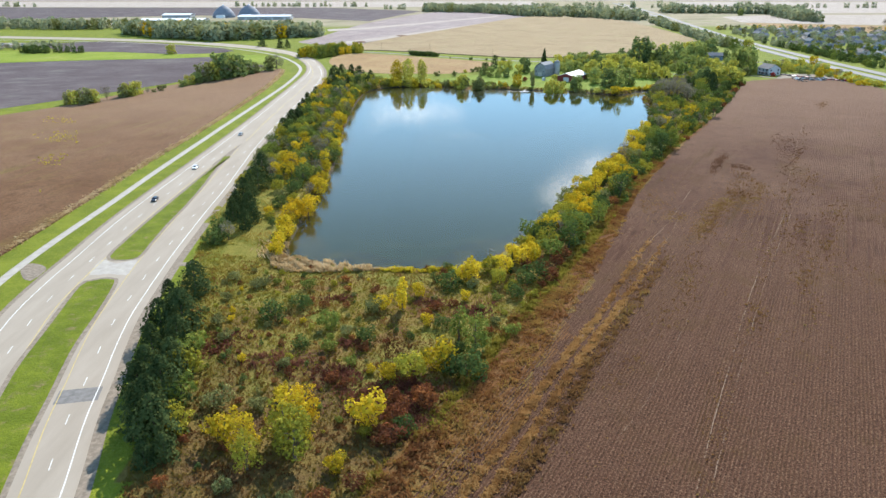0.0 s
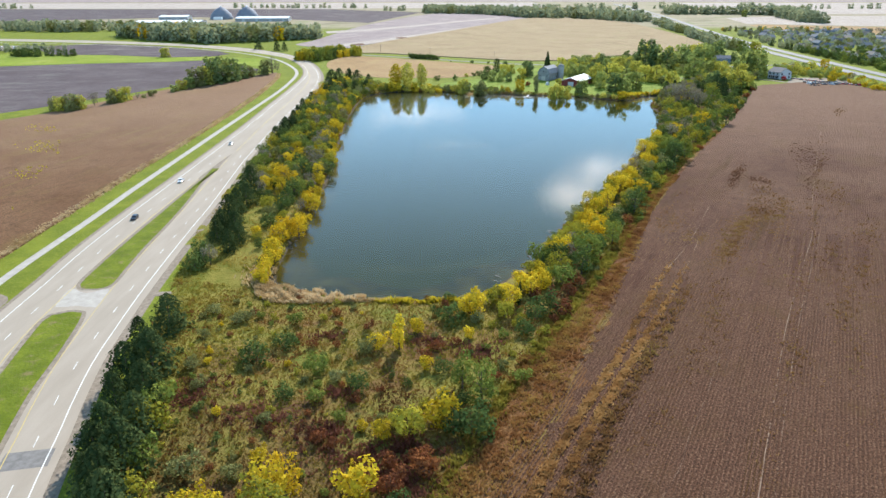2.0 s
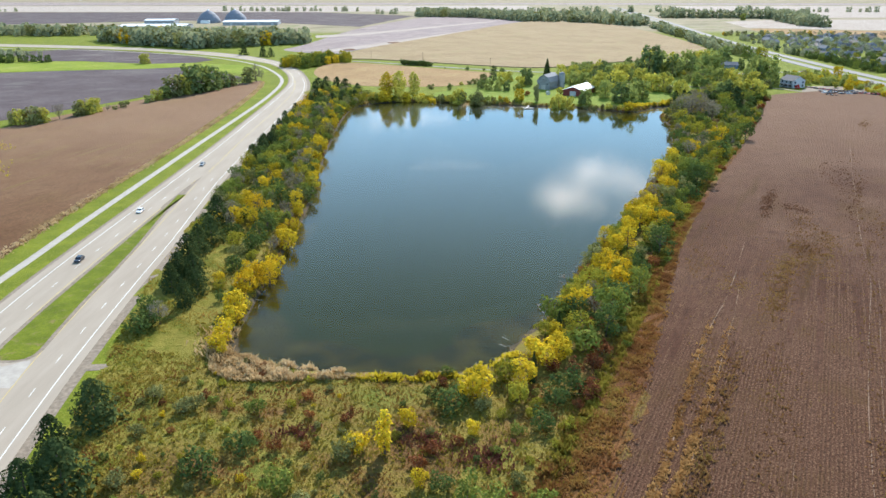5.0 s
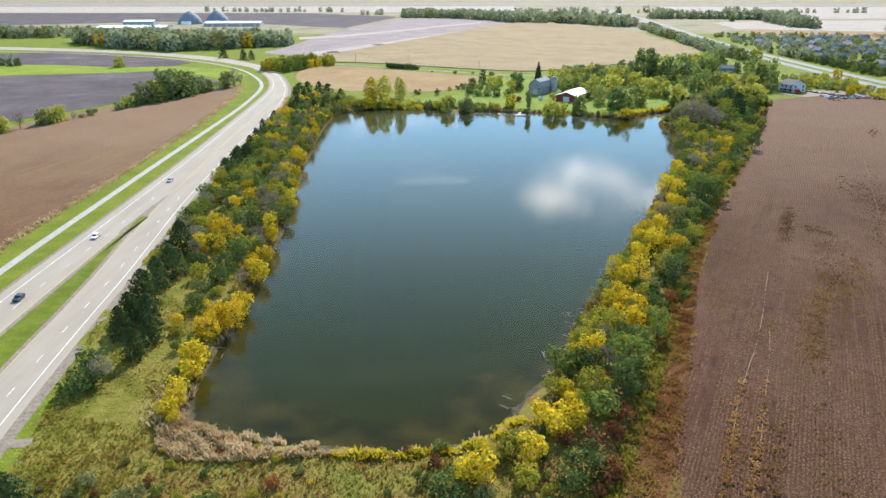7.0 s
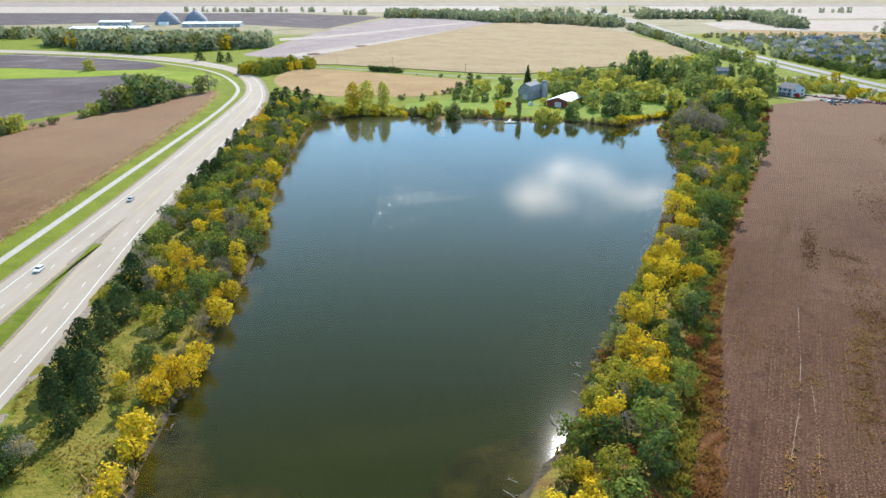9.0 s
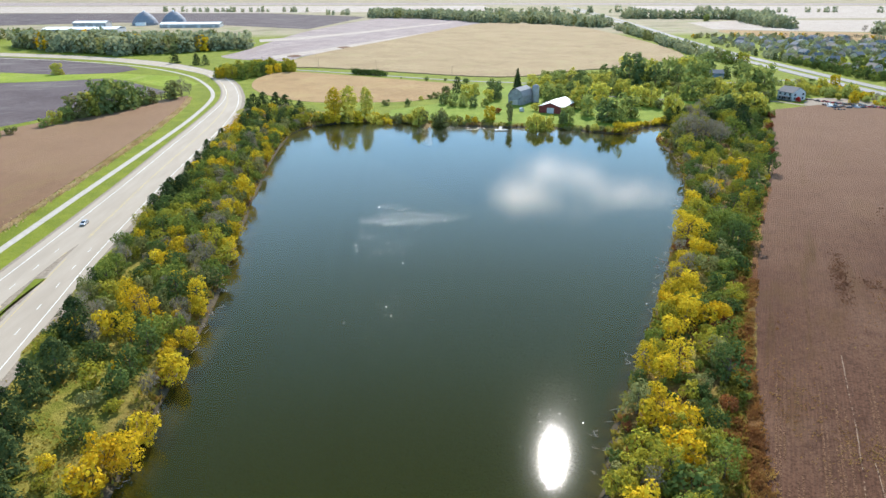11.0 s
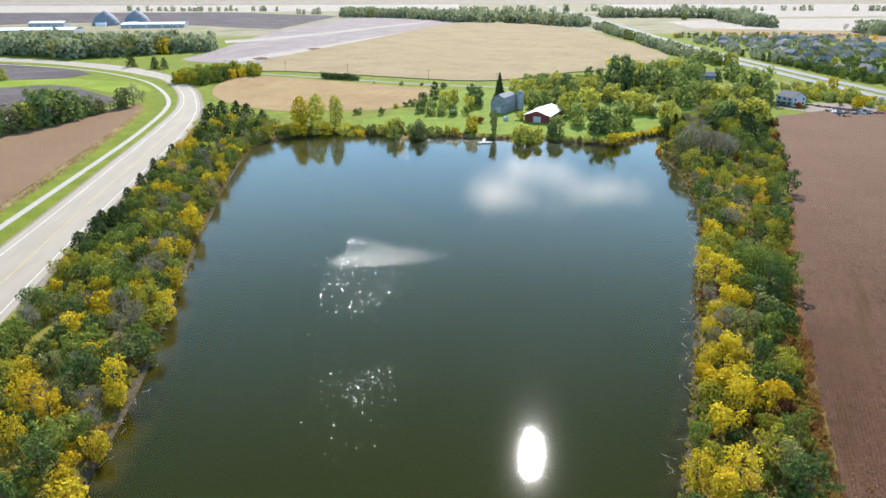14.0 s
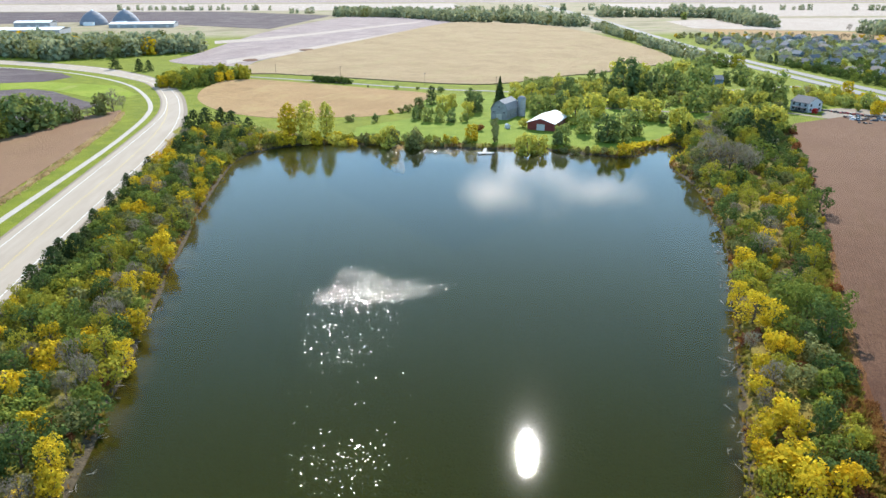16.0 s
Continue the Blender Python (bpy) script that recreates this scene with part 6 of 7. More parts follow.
# ---------------------------------------------------------------- weeds, reeds and crop rows
def tufts(name, spots, tall, wide, mat, seed, label, cat_, lift=0.0):
    """Ragged upright clumps of stems, each a few crossed blades."""
    rng = np.random.default_rng(seed)
    n = len(spots)
    z = height(spots[:, 0], spots[:, 1])[0] + lift
    b = Build()
    for k in range(3):
        h = tall * rng.uniform(0.55, 1.3, n) * (1.0 + 0.55 * np.sin(spots[:, 0] * 0.83 + 2.1 * np.sin(spots[:, 1] * 0.37)) * np.sin(spots[:, 1] * 0.71 + 1.7 * np.sin(spots[:, 0] * 0.29)))
        w = rng.uniform(0, 6.283, n)
        lean = rng.normal(0, 0.35, (n, 2))
        at = np.stack([spots[:, 0] + rng.normal(0, wide * 0.3, n), spots[:, 1] + rng.normal(0, wide * 0.3, n), z], 1)
        dx = np.stack([np.cos(w), np.sin(w), np.zeros(n)], 1) * (wide * rng.uniform(0.3, 0.7, n))[:, None]
        top_ = at + np.stack([lean[:, 0] * h, lean[:, 1] * h, h], 1)
        v = np.stack([at - dx * 0.6, at + dx * 0.6, top_ + dx * rng.uniform(0.2, 1, (n, 1)), top_ - dx * rng.uniform(0.2, 1, (n, 1)) - (0, 0, 0.2 * tall)], 1).reshape(-1, 3)
        b.v.append(v)
        b.f += [(b.n + 4 * i, b.n + 4 * i + 1, b.n + 4 * i + 2, b.n + 4 * i + 3) for i in range(n)]
        b.n += 4 * n
    return tagged(part(name, b, mat), label, cat_, kind="stuff")


def scatter(outline, n, seed, keep=1.0, dry=True):
    rng = np.random.default_rng(seed)
    poly = np.array(plan(outline))
    p = rng.uniform(poly.min(axis=0), poly.max(axis=0), (n, 2))
    ok = inside(p[:, 0], p[:, 1], poly)
    if dry:
        ok &= ~inside(p[:, 0], p[:, 1], SHORE)
    return p[ok]


def blades(name, *stops, lit=0.3):
    m = Mat(name)
    g = m.nodes.new("ShaderNodeNewGeometry")
    v = m.math("ADD", m.math("MULTIPLY", g.outputs["Random Per Island"], 0.26), m.math("MULTIPLY", m.mask(m.noise(0.07, 6, 0.72), 0.3, 0.7), 0.74))
    c = m.ramp(v, *stops)
    d, t = m.node("ShaderNodeBsdfDiffuse", Color=c), m.node("ShaderNodeBsdfTranslucent", Color=c)
    x = m.nodes.new("ShaderNodeMixShader")
    x.inputs[0].default_value = lit
    m.links.new(d.outputs[0], x.inputs[1]), m.links.new(t.outputs[0], x.inputs[2])
    m.links.new(x.outputs[0], m.out.inputs[0])
    return m.m


WEED = blades("weeds", (0.1, (0.17, 0.066, 0.03)), (0.25, (0.245, 0.12, 0.038)), (0.4, (0.26, 0.165, 0.036)), (0.55, (0.2, 0.175, 0.027)), (0.72, (0.3, 0.235, 0.042)), (0.9, (0.205, 0.2, 0.028)), lit=0.36)
BROWN_WEED = blades("brown_weeds", (0.1, (0.08, 0.035, 0.02)), (0.3, (0.15, 0.07, 0.028)), (0.5, (0.2, 0.112, 0.032)), (0.68, (0.14, 0.12, 0.022)), (0.9, (0.25, 0.165, 0.04)), lit=0.34)
BRAMBLE = blades("brambles", (0.1, (0.09, 0.035, 0.025)), (0.5, (0.17, 0.065, 0.042)), (0.9, (0.28, 0.12, 0.07)), lit=0.3)
DULL = blades("field_weeds", (0.1, (0.13, 0.065, 0.03)), (0.5, (0.19, 0.1, 0.038)), (0.8, (0.24, 0.145, 0.05)), (0.95, (0.2, 0.155, 0.045)), lit=0.5)
REED = blades("reeds", (0.1, (0.36, 0.24, 0.11)), (0.5, (0.52, 0.37, 0.19)), (0.9, (0.66, 0.5, 0.3)), lit=0.4)
DARK_WEED = blades("dark_field_weeds", (0.1, (0.11, 0.055, 0.034)), (0.5, (0.16, 0.085, 0.052)), (0.9, (0.2, 0.115, 0.07)), lit=0.5)
OLIVE_WEED = blades("olive_field_weeds", (0.1, (0.19, 0.1, 0.04)), (0.5, (0.25, 0.145, 0.055)), (0.9, (0.31, 0.205, 0.075)), lit=0.5)
GOLD = blades("goldenrod", (0.1, (0.28, 0.22, 0.02)), (0.5, (0.5, 0.39, 0.03)), (0.9, (0.68, 0.54, 0.05)), lit=0.5)
RUST = blades("rust_weeds", (0.1, (0.16, 0.068, 0.03)), (0.4, (0.26, 0.12, 0.042)), (0.65, (0.34, 0.19, 0.056)), (0.9, (0.36, 0.25, 0.07)), lit=0.35)
TRACK = blades("track_weeds", (0.1, (0.2, 0.1, 0.04)), (0.45, (0.33, 0.175, 0.065)), (0.9, (0.45, 0.27, 0.105)), lit=0.5)
STALK_PALE = plain("trampled_straw", (0.25, 0.165, 0.11), 0.95, 0.3, 1.0)
m = Mat("soy_stalks")
c = m.ramp(m.noise(2.3, 5, 0.8), (0.36, (0.02, 0.009, 0.006)), (0.5, (0.088, 0.043, 0.025)), (0.64, (0.24, 0.138, 0.082)))
c = m.mix(m.math("MULTIPLY", m.mask(m.noise(0.06, 5, 0.65), 0.5, 0.72), 0.6), c, (0.09, 0.05, 0.02))
STALK = m.solid(c, 0.95, m.bump(m.noise(5, 3), 0.6, 0.1), spec=0.05)

meadow = scatter([(-38, 60), (-46, 95), (-57, 140), (-63, 168), (-66, 190), (-50, 186), (-20, 178), (12, 178), (30, 176), (16, 146), (-7, 103), (-25, 70)], 48000, 41)
wander = 14 * np.sin(meadow[:, 0] * 0.13) + 10 * np.sin(meadow[:, 0] * 0.31 + meadow[:, 1] * 0.2) + np.random.default_rng(40).normal(0, 9, len(meadow))
south = meadow[:, 1] + wander < 158
tufts("meadow_weeds", meadow[~south], 0.42, 0.24, WEED, 42, "tall olive and brown meadow weeds", "weeds")
tufts("meadow_weeds", meadow[south], 0.46, 0.26, BROWN_WEED, 39, "dark rusty brown meadow weeds", "weeds")
GRASS = blades("tall_grass", (0.1, (0.17, 0.16, 0.02)), (0.35, (0.25, 0.2, 0.032)), (0.65, (0.33, 0.24, 0.052)), (0.92, (0.34, 0.215, 0.07)), lit=0.5)


def ragged_patches(spots, share, seed):
    """Leaves the tufts in drifts, with open short grass between them."""
    x, y = spots[:, 0], spots[:, 1]
    v = np.sin(x * 0.23 + 1.9 * np.sin(y * 0.11)) + np.sin(y * 0.19 + 1.6 * np.sin(x * 0.13 + 1)) + np.random.default_rng(seed).normal(0, 0.5, len(spots))
    return spots[(v > share) & (np.hypot(x + 76, (y - 221) * 1.6) > 7.5)]



tufts("tall_grass", ragged_patches(scatter([(-50, 120), (-57, 140), (-63, 168), (-69, 205), (-66, 215), (-46, 195), (-36, 186), (-42, 160), (-44, 130)], 9000, 69), 0.1, 73), 0.36, 0.32, GRASS, 70, "green tall grass on the meadow beside the highway", "grass")
tufts("belt_weeds", ragged_patches(scatter([(-66, 188), (-75, 240), (-78, 300), (-45, 290), (-42, 190)], 9000, 43), -0.2, 74), 0.32, 0.36, GRASS, 44, "green tall grass under the western trees", "weeds")
tufts("belt_weeds", scatter([(30, 176), (44, 203), (68, 257), (100, 321), (129, 372), (100, 372), (50, 268), (18, 190)], 9000, 45), 0.5, 0.42, WEED, 46, "olive weeds under the eastern trees", "weeds")
near = SHORE[(SHORE[:, 1] < 246) & (SHORE[:, 0] < 16)]
rng = np.random.default_rng(47)
reeds = near[rng.integers(0, len(near), 6500)]
corner = np.clip((-34 - reeds[:, 0]) / 14, 0, 1)[:, None]
reeds = reeds + rng.normal(0, 1, reeds.shape) * (0.6 + 1.6 * corner) - np.array([2.2, 1.6]) * corner - np.array([0.0, 1.1])
reeds = reeds[~inside(reeds[:, 0], reeds[:, 1], SHORE) & (rng.uniform(0, 1, len(reeds)) < 0.16 + 0.3 * np.clip((-14 - reeds[:, 0]) / 30, 0, 1))]
bank_reeds = scatter([(-39.6, 187), (-33.7, 182.6), (-30.4, 180), (-23.5, 178), (-12, 176.8), (-23.5, 176.2), (-32, 175.6), (-39.9, 176.3), (-43.6, 179.2), (-45.6, 184.6), (-44.4, 187.8)], 5200, 46)
tufts("reeds", np.concatenate([reeds, bank_reeds]), 1.0, 0.36, REED, 48, "dry tan reeds along the near shore", "reeds")
gold = near[rng.integers(0, len(near), 4200)]
gold = gold[(gold[:, 0] > -22 + rng.gamma(1.5, 5, len(gold))) & (np.sin(gold[:, 0] * 0.9) + np.sin(gold[:, 0] * 0.37 + 1) + rng.normal(0, 0.8, len(gold)) > -0.3)]
gold = gold + rng.normal(0, 0.9, gold.shape) * np.array([1.5, 0.7]) + np.array([0.0, -3.3])
tufts("goldenrod", gold, 0.8, 0.45, GOLD, 49, "yellow goldenrod behind the reeds", "flowers")
all_round = SHORE[(SHORE[:, 1] > 246) & (SHORE[:, 1] < 640)]
edge = all_round[rng.integers(0, len(all_round), 4200)] + rng.normal(0, 1.5, (4200, 2))
edge = edge[~inside(edge[:, 0], edge[:, 1], SHORE)]
tufts("shore_grass", edge, 0.9, 0.9, WEED, 50, "brown grass along the water's edge", "grass")
point = scatter([(118, 462), (124, 471), (142, 492), (150, 505), (142, 512), (128, 498), (110, 492), (112, 484), (122, 492), (138, 500), (136, 482), (122, 466)], 3000, 51)
tufts("goldenrod", point, 1.4, 1.2, GOLD, 52, "tall golden weeds round the inlet", "flowers")

spit = scatter([(12, 506), (16, 506), (14.5, 484), (11, 487)], 900, 53, dry=False)
tufts("reeds", spit, 2.0, 0.7, REED, 54, "dry reeds on a small spit by the dock", "reeds")
# rusty weeds along the field's edge and down its old tracks
def along(points, n, spread, seed, bias=1.0):
    rng = np.random.default_rng(seed)
    line = at_fraction(curve(plan(points), 4.0), 400)
    return line[(rng.beta(bias, 1.0, n) * 399).astype(int)] + rng.normal(0, spread, (n, 2))


def beside(points, n, width, seed):
    """Thickest at the line, thinning to its right."""
    rng = np.random.default_rng(seed)
    line = at_fraction(curve(plan(points), 4.0), 400)
    right = offset(line, 1.0) - line
    k = rng.integers(0, 400, n)
    return line[k] + right[k] * (rng.beta(1, 2.2, n) * width * np.clip(1.5 - line[k, 1] / 210, 0.08, 1))[:, None] + rng.normal(0, 0.4, (n, 2))


tufts("edge_weeds", along([(-11, 91), (4, 120), (15, 146), (28.5, 173), (42.5, 203), (66.5, 257), (98, 321), (127, 373)], 7000, 1.2, 71), 0.9, 0.42, WEED, 72, "olive and brown weeds between the trees and the field", "weeds")
tufts("rusty_weeds", beside([(-42, 40), (-11, 91), (5, 120), (16, 145), (30, 173), (44, 202), (68, 256), (84, 288)], 19000, 17.0, 53), 0.55, 0.3, RUST, 54, "rusty golden weeds along the field edge", "weeds", lift=0.3)
OLD_TRACK = ([(68.4, 218.6), (60, 203.6), (52.6, 190.4), (34.6, 152.6), (21.1, 127), (10.6, 105.3), (-4, 78)], [(69.5, 217), (57.3, 190.5), (37, 151.1), (24.4, 127), (14.3, 106.1), (0, 78)])
def thinning(spots, y0, y1, seed):
    """Fewer and fewer from y0 to y1, none beyond."""
    keep = np.random.default_rng(seed).uniform(0, 1, len(spots)) > (spots[:, 1] - y0) / (y1 - y0)
    return spots[keep]


tufts("rusty_weeds", thinning(np.concatenate([along(OLD_TRACK[0], 7000, 0.5, 55, 1.7), along(OLD_TRACK[1], 6200, 0.5, 56, 1.7)]), 165, 250, 90), 0.5, 0.34, TRACK, 57, "golden weeds along an old wheel track", "weeds", lift=0.3)
tufts("rusty_weeds", along([(x + 2.6, y - 0.6) for x, y in OLD_TRACK[1][1:]], 2600, 1.0, 58, 1.8), 0.55, 0.3, DULL, 59, "rusty brown weeds beside an old wheel track", "weeds", lift=0.3)

# weeds in drifts over the field, thickest along the wheel track
PAIR = [(177, 372), (119, 256), (104.5, 224.5), (84, 187.5), (70.5, 162.5), (55.4, 132.5), (43.3, 107.9), (34, 88)]
rng = np.random.default_rng(60)
drifts = [along([(x + 1.2, y - 0.3) for x, y in PAIR], 1500, 1.3, 61, 1.7)]
for x, y, n, r in ((78.9, 215.4, 320, 2.6), (74, 206, 200, 2.2), (61.4, 176.7, 420, 2.6), (53.4, 156, 320, 2.4), (46.6, 148, 200, 3), (34.8, 127.1, 200, 2), (102.4, 206.5, 500, 3), (104.7, 195.6, 420, 2.2),
                   (87.9, 172.6, 420, 2.6), (80.3, 151.2, 200, 1.6), (68, 149.6, 260, 1.6), (44.6, 172.5, 240, 1.6), (49, 176.7, 240, 1.6), (42.6, 161.1, 240, 1.8), (120, 224, 420, 3), (96, 240, 420, 3), (130, 262, 420, 3.4), (108, 268, 420, 3), (98, 244, 400, 3), (106, 249, 300, 2.5), (213, 427, 300, 2.4)):
    drifts.append(np.array((x * K, y * K)) + (rng.normal(0, 1, (n, 1)) * r * 3.4) * np.array((0.455, 0.89)) + rng.normal(0, r * 0.8, (n, 2)))
tufts("field_weeds", np.concatenate(drifts)[::3], 0.36, 0.34, DULL, 62, "brown and olive weeds in drifts through the soybeans", "weeds", lift=0.3)
loose = scatter([(14, 100), (30, 90), (150, 200), (190, 330), (130, 372), (90, 296), (50, 196)], 26000, 63)
wave = np.sin(loose[:, 0] * 0.11 + 2 * np.sin(loose[:, 1] * 0.031)) + np.sin(loose[:, 1] * 0.067 + 1.7 * np.sin(loose[:, 0] * 0.05)) + rng.normal(0, 0.8, len(loose))
tufts("field_weeds", loose[(wave > 0.8) & (loose[:, 1] < 330)], 0.3, 0.28, DULL, 64, "scattered dry weeds standing over the soybeans", "weeds", lift=0.3)

def row_drifts(places):
    """Weeds in soft patches drawn out along the rows."""
    return np.concatenate([np.array((x, y)) + (rng.normal(0, 0.5, (n, 1)) * long) * np.array((0.455, 0.89)) + rng.normal(0, broad, (n, 2)) for x, y, long, broad, n in places])


tufts("field_weeds", row_drifts(((133, 358, 18, 1.3, 300), (126, 343, 14, 1.2, 160), (137, 346, 6, 2.0, 110), (140, 341, 5, 1.4, 50), (183, 403, 26, 5, 220), (177, 377, 22, 4, 260), (161, 346, 18, 2.5, 110))),
      0.3, 0.42, DARK_WEED, 65, "dark reddish brown weeds in patches through the soybeans", "weeds", lift=0.3)
tufts("field_weeds", row_drifts(((105, 281, 14, 2.6, 420), (109, 284, 10, 2.4, 260), (97, 266, 18, 2.6, 420), (91, 254, 14, 2.4, 300), (133, 310, 9, 1.8, 170), (123, 293, 14, 2.4, 160), (81, 285, 22, 3.4, 300), (84, 271, 9, 1.2, 130), (87, 267, 6, 1.2, 90), (118, 301, 6, 1.4, 80), (116, 273, 10, 2, 100))),
      0.26, 0.3, OLIVE_WEED, 75, "golden olive weeds in soft patches through the soybeans", "weeds", lift=0.3)

rng = np.random.default_rng(66)
for wheel, wide_, gaps in ((PAIR, 0.08, 0.85), ([(x + 2.4, y - 0.4) for x, y in PAIR[2:]], 0.07, 0.55), ([(53.3, 151.1), (42.6, 130.6), (34.8, 115.7), (27, 104.4)], 0.05, 0.6), ([(84, 250), (68.4, 218.6), (60, 203.6), (52.6, 190.4), (34.6, 152.6), (21.1, 127)], 0.1, 0.9), ([(69.9, 217), (57.6, 190.5), (37.4, 151.1), (24.8, 127)], 0.08, 0.8)):
    line = at_fraction(curve(plan(wheel), 4.0), 520)
    line = line + np.cumsum(rng.normal(0, 0.02, line.shape), axis=0)
    bits = Build()
    for k in range(0, 518):
        if rng.uniform() < gaps * (0.65 + 0.5 * math.sin(k * 0.07)):
            q = (offset(line[k:k + 2], 1.0) - line[k:k + 2]) * rng.uniform(0.5, 1.3) * wide_
            bits.add([(*(line[k] - q[0]), 0.57), (*(line[k] + q[0]), 0.57), (*(line[k + 1] + q[1]), 0.57), (*(line[k + 1] - q[1]), 0.57)], [(0, 1, 2, 3)])
    tagged(part("wheel_track", upward(bits.mesh("wheel_track", STALK_PALE)), None), "pale trampled wheel track through the soybean rows", "track", kind="structure")

# dry grass between the western field and the verge
verge_line = curve([(-143.5, 150), (-144, 276), (-144.5, 361), (-143.5, 423), (-144, 514), (-146.5, 600), (-153, 690), (-160, 735)], 4.0)
rng = np.random.default_rng(91)
dry_grass = at_fraction(verge_line, 900)[rng.integers(0, 900, 6500)] + rng.normal(0, 1, (6500, 2)) * (1.0, 0.6) - (0.6, 0)
tufts("dry_grass", dry_grass, 0.6, 0.55, REED, 92, "dry tan grass between the field and the mown verge", "grass")
stray = scatter([(-122, 200), (-165, 330), (-190, 380), (-215, 400), (-160, 250)], 2600, 93)
tufts("field_weeds", stray[np.sin(stray[:, 0] * 0.09 + stray[:, 1] * 0.05) + np.sin(stray[:, 1] * 0.11) > 0.7], 0.6, 0.5, GOLD, 94, "yellow weeds strewn over the western soybeans", "weeds", lift=0.3)

# red brambles in the meadow
rng = np.random.default_rng(67)
brambles = [np.array((x * K, y * K)) + rng.normal(0, r * 1.25, (n // 2, 2)) * np.array((1.4, 1.0)) for x, y, n, r in (
    (-19.7, 125.1, 420, 1.5), (-23.7, 159.3, 160, 1.0), (-6.2, 120.7, 700, 2.2), (-6.9, 114.3, 800, 2.4), (-4.5, 109.4, 700, 2.2), (6.5, 152.4, 420, 1.8), (-2.6, 157, 220, 1.3), (-18.5, 137.5, 160, 1.0),
    (-45.6, 135.5, 300, 1.6), (-33.9, 130.9, 200, 2.0), (-28.5, 128.8, 200, 2.0), (-42.7, 140.5, 140, 1.8), (-14, 118, 420, 2.4))]
tufts("brambles", np.concatenate(brambles), 0.75, 0.4, BRAMBLE, 68, "dark red brambles in the weedy meadow", "brambles")

# standing rows of soybean near the camera's way
row_dir = np.array([math.sin(ROWS), math.cos(ROWS)])
row_out = np.array([row_dir[1], -row_dir[0]])
east = np.array(plan(EAST))
rng = np.random.default_rng(61)
u = np.arange(-110, 260, 0.76)
t = np.arange(30, 330, 0.7)
uu, tt = np.meshgrid(u, t, indexing="ij")
uu = uu + rng.normal(0, 0.035, uu.shape)
px, py = uu * row_out[0] + tt * row_dir[0], uu * row_out[1] + tt * row_dir[1]
margin = distance(px, py, curve(plan([(-60, 10), (-42, 40), (-11, 91), (-7, 102), (5, 120), (16, 145), (30, 173), (44, 202), (68, 256), (100, 320)]), 6.0)[:, :2])
row_end = 305 - rng.uniform(0, 90, (len(u), 1))
ok = inside(px, py, east) & (margin > np.clip(13 - 0.03 * py, 3, 12) + rng.uniform(-2, 2, (len(u), 1))) & (py < row_end) & (px < 30 + 0.62 * py) & (py > 84)
fade = np.clip((row_end - py) / 90, 0.02, 1)
ridge = 0.352 + rng.uniform(0.07, 0.26, uu.shape) * fade
sx, sy = row_out * 0.3
nt = len(t)
v = np.stack([np.stack([px - sx, py - sy, np.full(px.shape, 0.345)], -1), np.stack([px + rng.normal(0, 0.05, px.shape), py, ridge], -1), np.stack([px + sx, py + sy, np.full(px.shape, 0.345)], -1)], 2).reshape(-1, 3)
rows = tagged(new("soybean_rows"), "standing rows of dry brown soybean plants", "crop", kind="stuff")
for k in range(len(u)):
    run = np.flatnonzero(ok[k])
    if len(run) < 3:
        continue
    q = v[(k * nt + run[0]) * 3:(k * nt + run[-1] + 1) * 3]
    b = Build()
    b.v = [q]
    b.f = [f for a in range(0, len(q) - 3, 3) for f in ((a, a + 1, a + 4, a + 3), (a + 1, a + 2, a + 5, a + 4))]
    part("crop_row", b, STALK, rows)

# ---------------------------------------------------------------- water's edge and small things
def sticks(name, spots, long, thick, seed, label):
    """Bleached dead branches lying in the shallows."""
    rng = np.random.default_rng(seed)
    for x, y in spots:
        ob = thing(name, x, y, WATER_Z, float(rng.uniform(0, 360)), label=label, category="driftwood")
        s = long * rng.uniform(0.6, 1.3)
        part("limb", Build().tube([(0, 0, -0.1), (s * 0.5, 0.1 * s, 0.18), (s, 0.05 * s, 0.3 + 0.1 * s)], [thick, thick * 0.7, thick * 0.25], 5), DRIFT, ob)
        for k in range(3):
            a, q = s * rng.uniform(0.3, 0.8), rng.uniform(-0.5, 0.5) * s
            part("twig", Build().tube([(a, 0.08 * s, 0.2), (a + 0.25 * s, q, 0.25 + 0.15 * s)], [thick * 0.45, thick * 0.12], 4), DRIFT, ob)


DRIFT = plain("bleached_wood", (0.36, 0.31, 0.27), 0.9, 0.25, 2.0)
rng = np.random.default_rng(71)
sticks("dead_branch", [(26.5, 250), (28, 254), (30, 256), (25, 247.5)], 3.8, 0.16, 72, "bleached fallen branches reaching into the water")
east_shore = SHORE[(SHORE[:, 0] > 30) & (SHORE[:, 1] > 260) & (SHORE[:, 1] < 500)]
west_shore = SHORE[(SHORE[:, 0] < -40) & (SHORE[:, 1] > 250) & (SHORE[:, 1] < 420)]
sticks("driftwood", east_shore[rng.integers(0, len(east_shore), 70)] + np.array([-1.6, 0.8]) + rng.normal(0, 0.9, (70, 2)), 2.0, 0.06, 73, "grey dead branch lying at the water's edge")
sticks("driftwood", west_shore[rng.integers(0, len(west_shore), 36)] + np.array([1.4, 0]) + rng.normal(0, 0.8, (36, 2)), 1.9, 0.06, 74, "grey dead branch lying at the water's edge")
sticks("driftwood", [(-38, 225), (-36, 224), (14, 236), (17, 238)], 3.0, 0.09, 75, "grey driftwood on the sandy near shore")


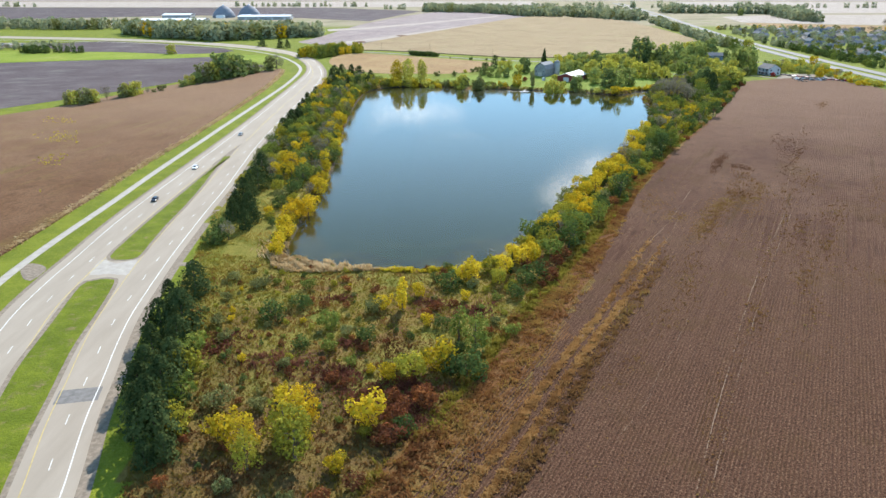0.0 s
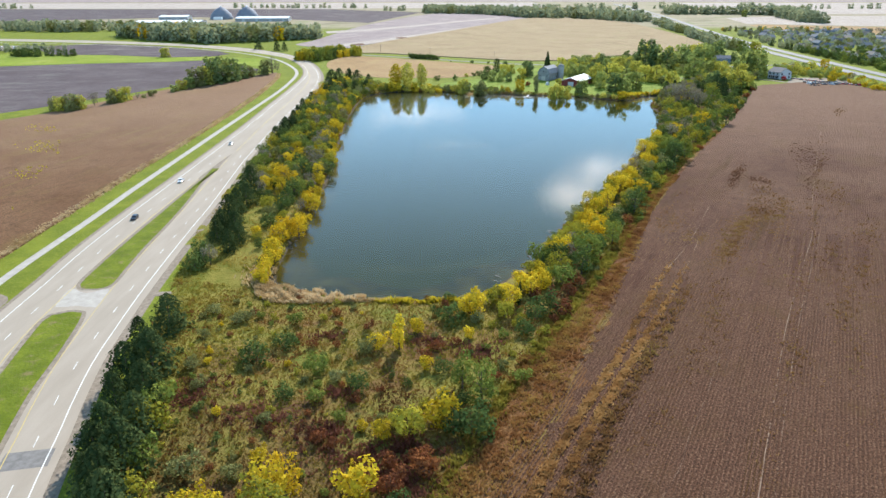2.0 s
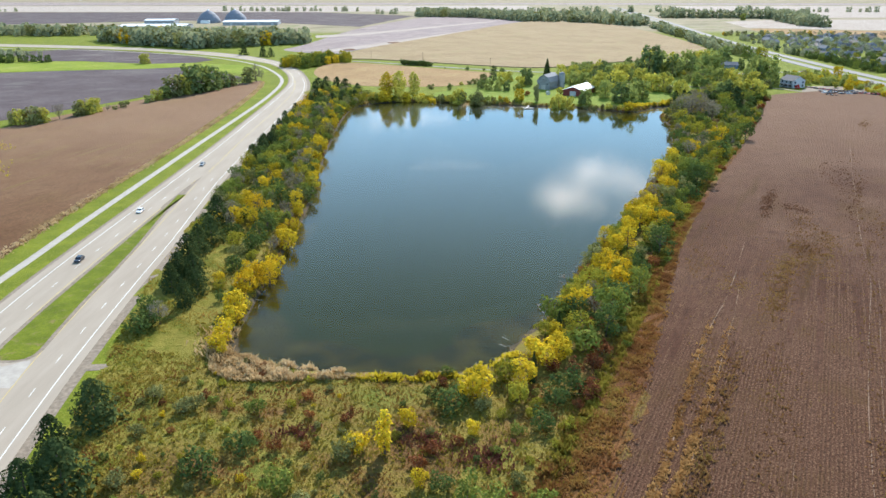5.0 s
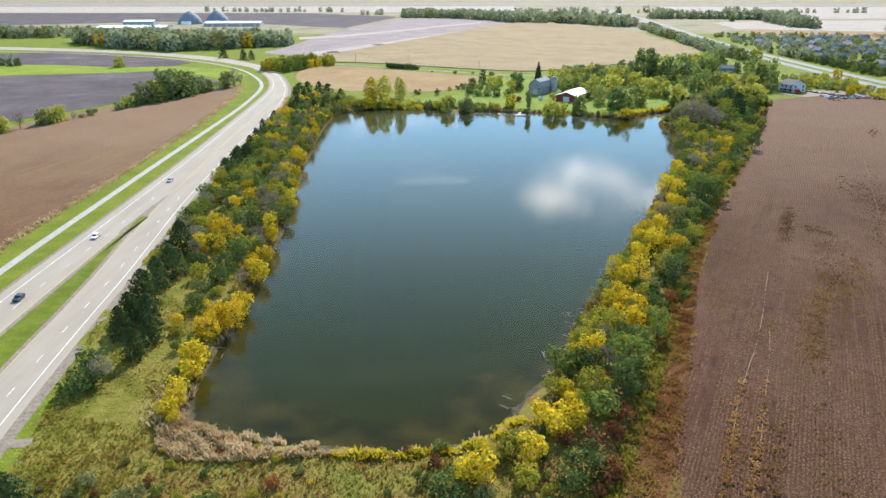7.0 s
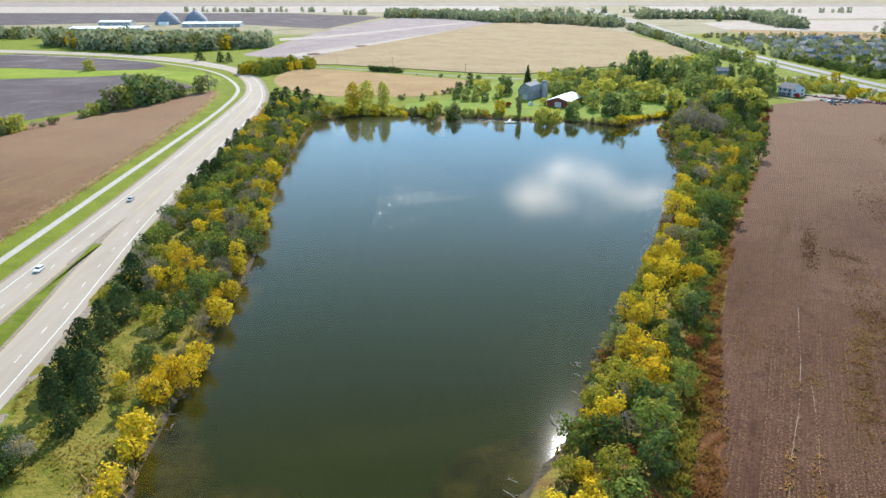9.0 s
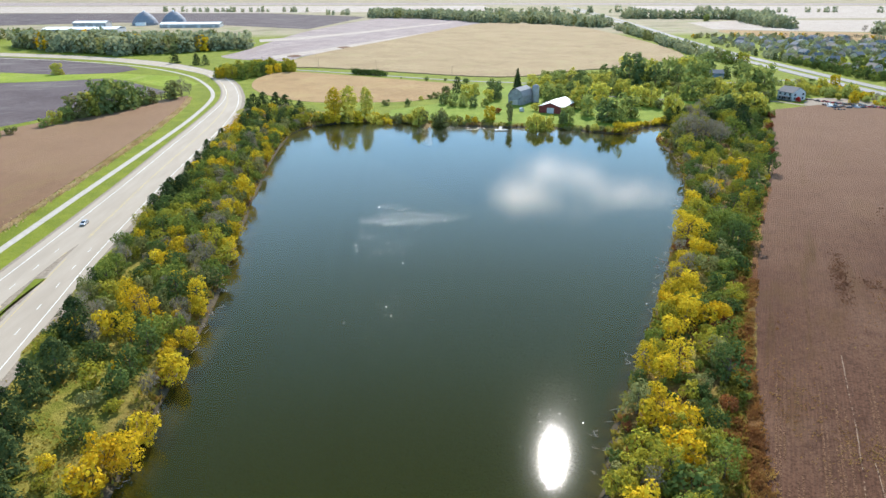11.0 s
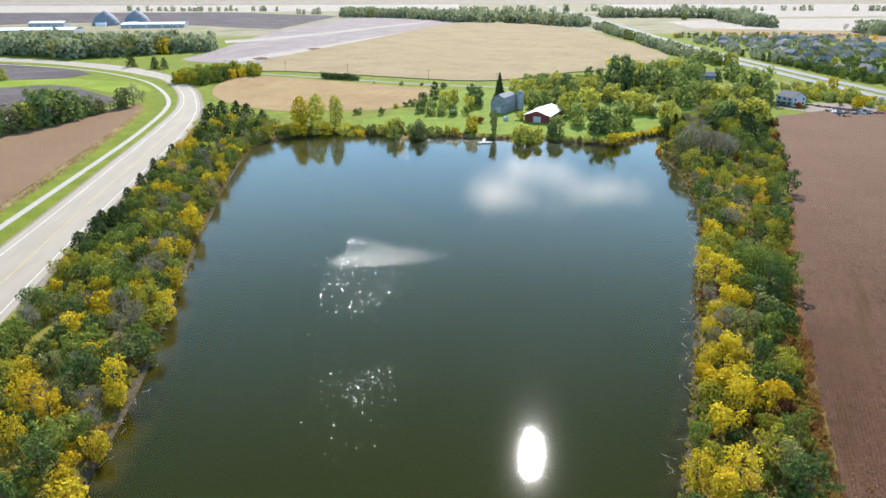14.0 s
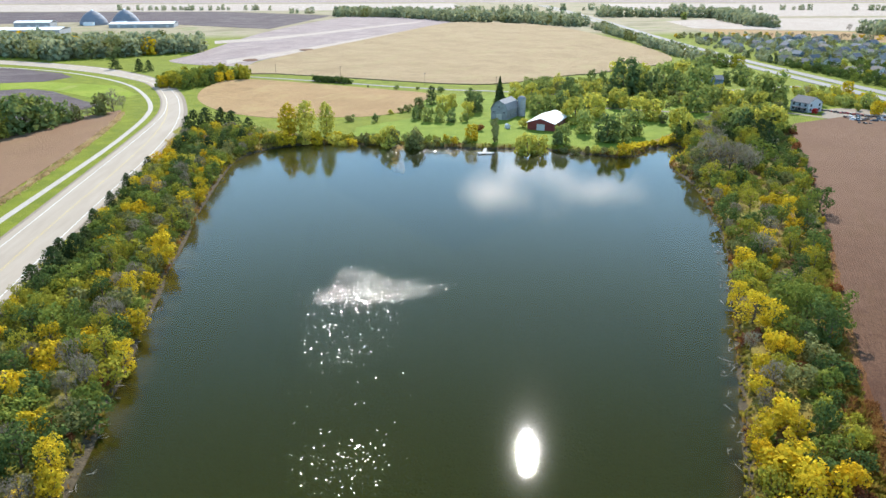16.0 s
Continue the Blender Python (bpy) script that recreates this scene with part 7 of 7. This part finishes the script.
def ripples(name, spots, lean, seed, label):
    """Wavelets before the wind: small facets of water, leaning one way and another."""
    rng = np.random.default_rng(seed)
    b = Build()
    for x, y in spots:
        r = rng.uniform(0.05, 0.1) * (0.8 if y < 350 else 1.0 + max(0.0, y - 430) / 150)
        sx, sy = np.tan(np.radians(np.array(lean) + rng.normal(0, 1, 2) * (3.0, 1.7)))
        turn = rng.uniform(0, 1.57)
        rim = [(1.3 * r * math.cos(turn + w), r * math.sin(turn + w)) for w in (0, 1.1, 2.2, 3.2, 4.1, 5.2)]
        lift = max(sx * u + sy * v for u, v in rim) + 0.004
        b.add([(x + u, y + v, WATER_Z + lift - sx * u - sy * v) for u, v in rim], [(0, 1, 2, 3, 4, 5)])
    tagged(part(name, b, RIPPLE), label, "ripples", kind="stuff")


rng = np.random.default_rng(81)
whole = scatter([(-16.8, 348.6), (-7.1, 353.4), (7, 355.7), (20.2, 351.8), (20.7, 348.4), (11, 342.4), (9.9, 334.2), (6.2, 327.9), (3.9, 321.9), (-1.6, 323), (-12.5, 328), (-16.9, 337)], 330, 83, dry=False)
upper = scatter([(-13.9, 350.6), (-2.5, 354.8), (11.8, 354.5), (20.1, 351.2), (19.8, 348.5), (8.8, 343.7), (-2.5, 341.6), (-13.4, 343)], 1300, 84, dry=False)
wisp = scatter([(-8.5, 366.4), (1, 362.7), (4.2, 355.9), (-7.1, 353.4)], 260, 85, dry=False)
trail = scatter([(-14.2, 329.1), (3.9, 321.1), (0.2, 310.5), (-14, 312)], 120, 86, dry=False)
patch_a = np.concatenate([whole, upper, wisp, trail])
patch_a = patch_a + rng.normal(0, 1.1, patch_a.shape) * np.array([1.3, 1.6])
patch_b = np.stack([rng.normal(-5, 5.5, 190), 345 - rng.gamma(2.0, 5.5, 190) + 8], 1)
patch_c = np.stack([rng.normal(-8, 9, 100), rng.uniform(318, 392, 100)], 1)
patch_d = np.stack([rng.uniform(2, 70, 420), 616 - rng.gamma(1.6, 5, 420)], 1)
patch_e = np.stack([rng.normal(33, 6, 80), rng.normal(292, 8, 80)], 1)
for spots, lean, seed in ((patch_a, (12.5, -5), 82), (np.concatenate([patch_b, patch_c]), (12, -1.5), 87), (patch_d, (6.5, -8), 88), (patch_e, (4, 0.5), 89)):
    spots = spots[inside(spots[:, 0], spots[:, 1], SHORE) & (distance(spots[:, 0], spots[:, 1], SHORE) > 2)]
    ripples("ripples", spots, lean, seed, "sun-catching ripples on the calm water")
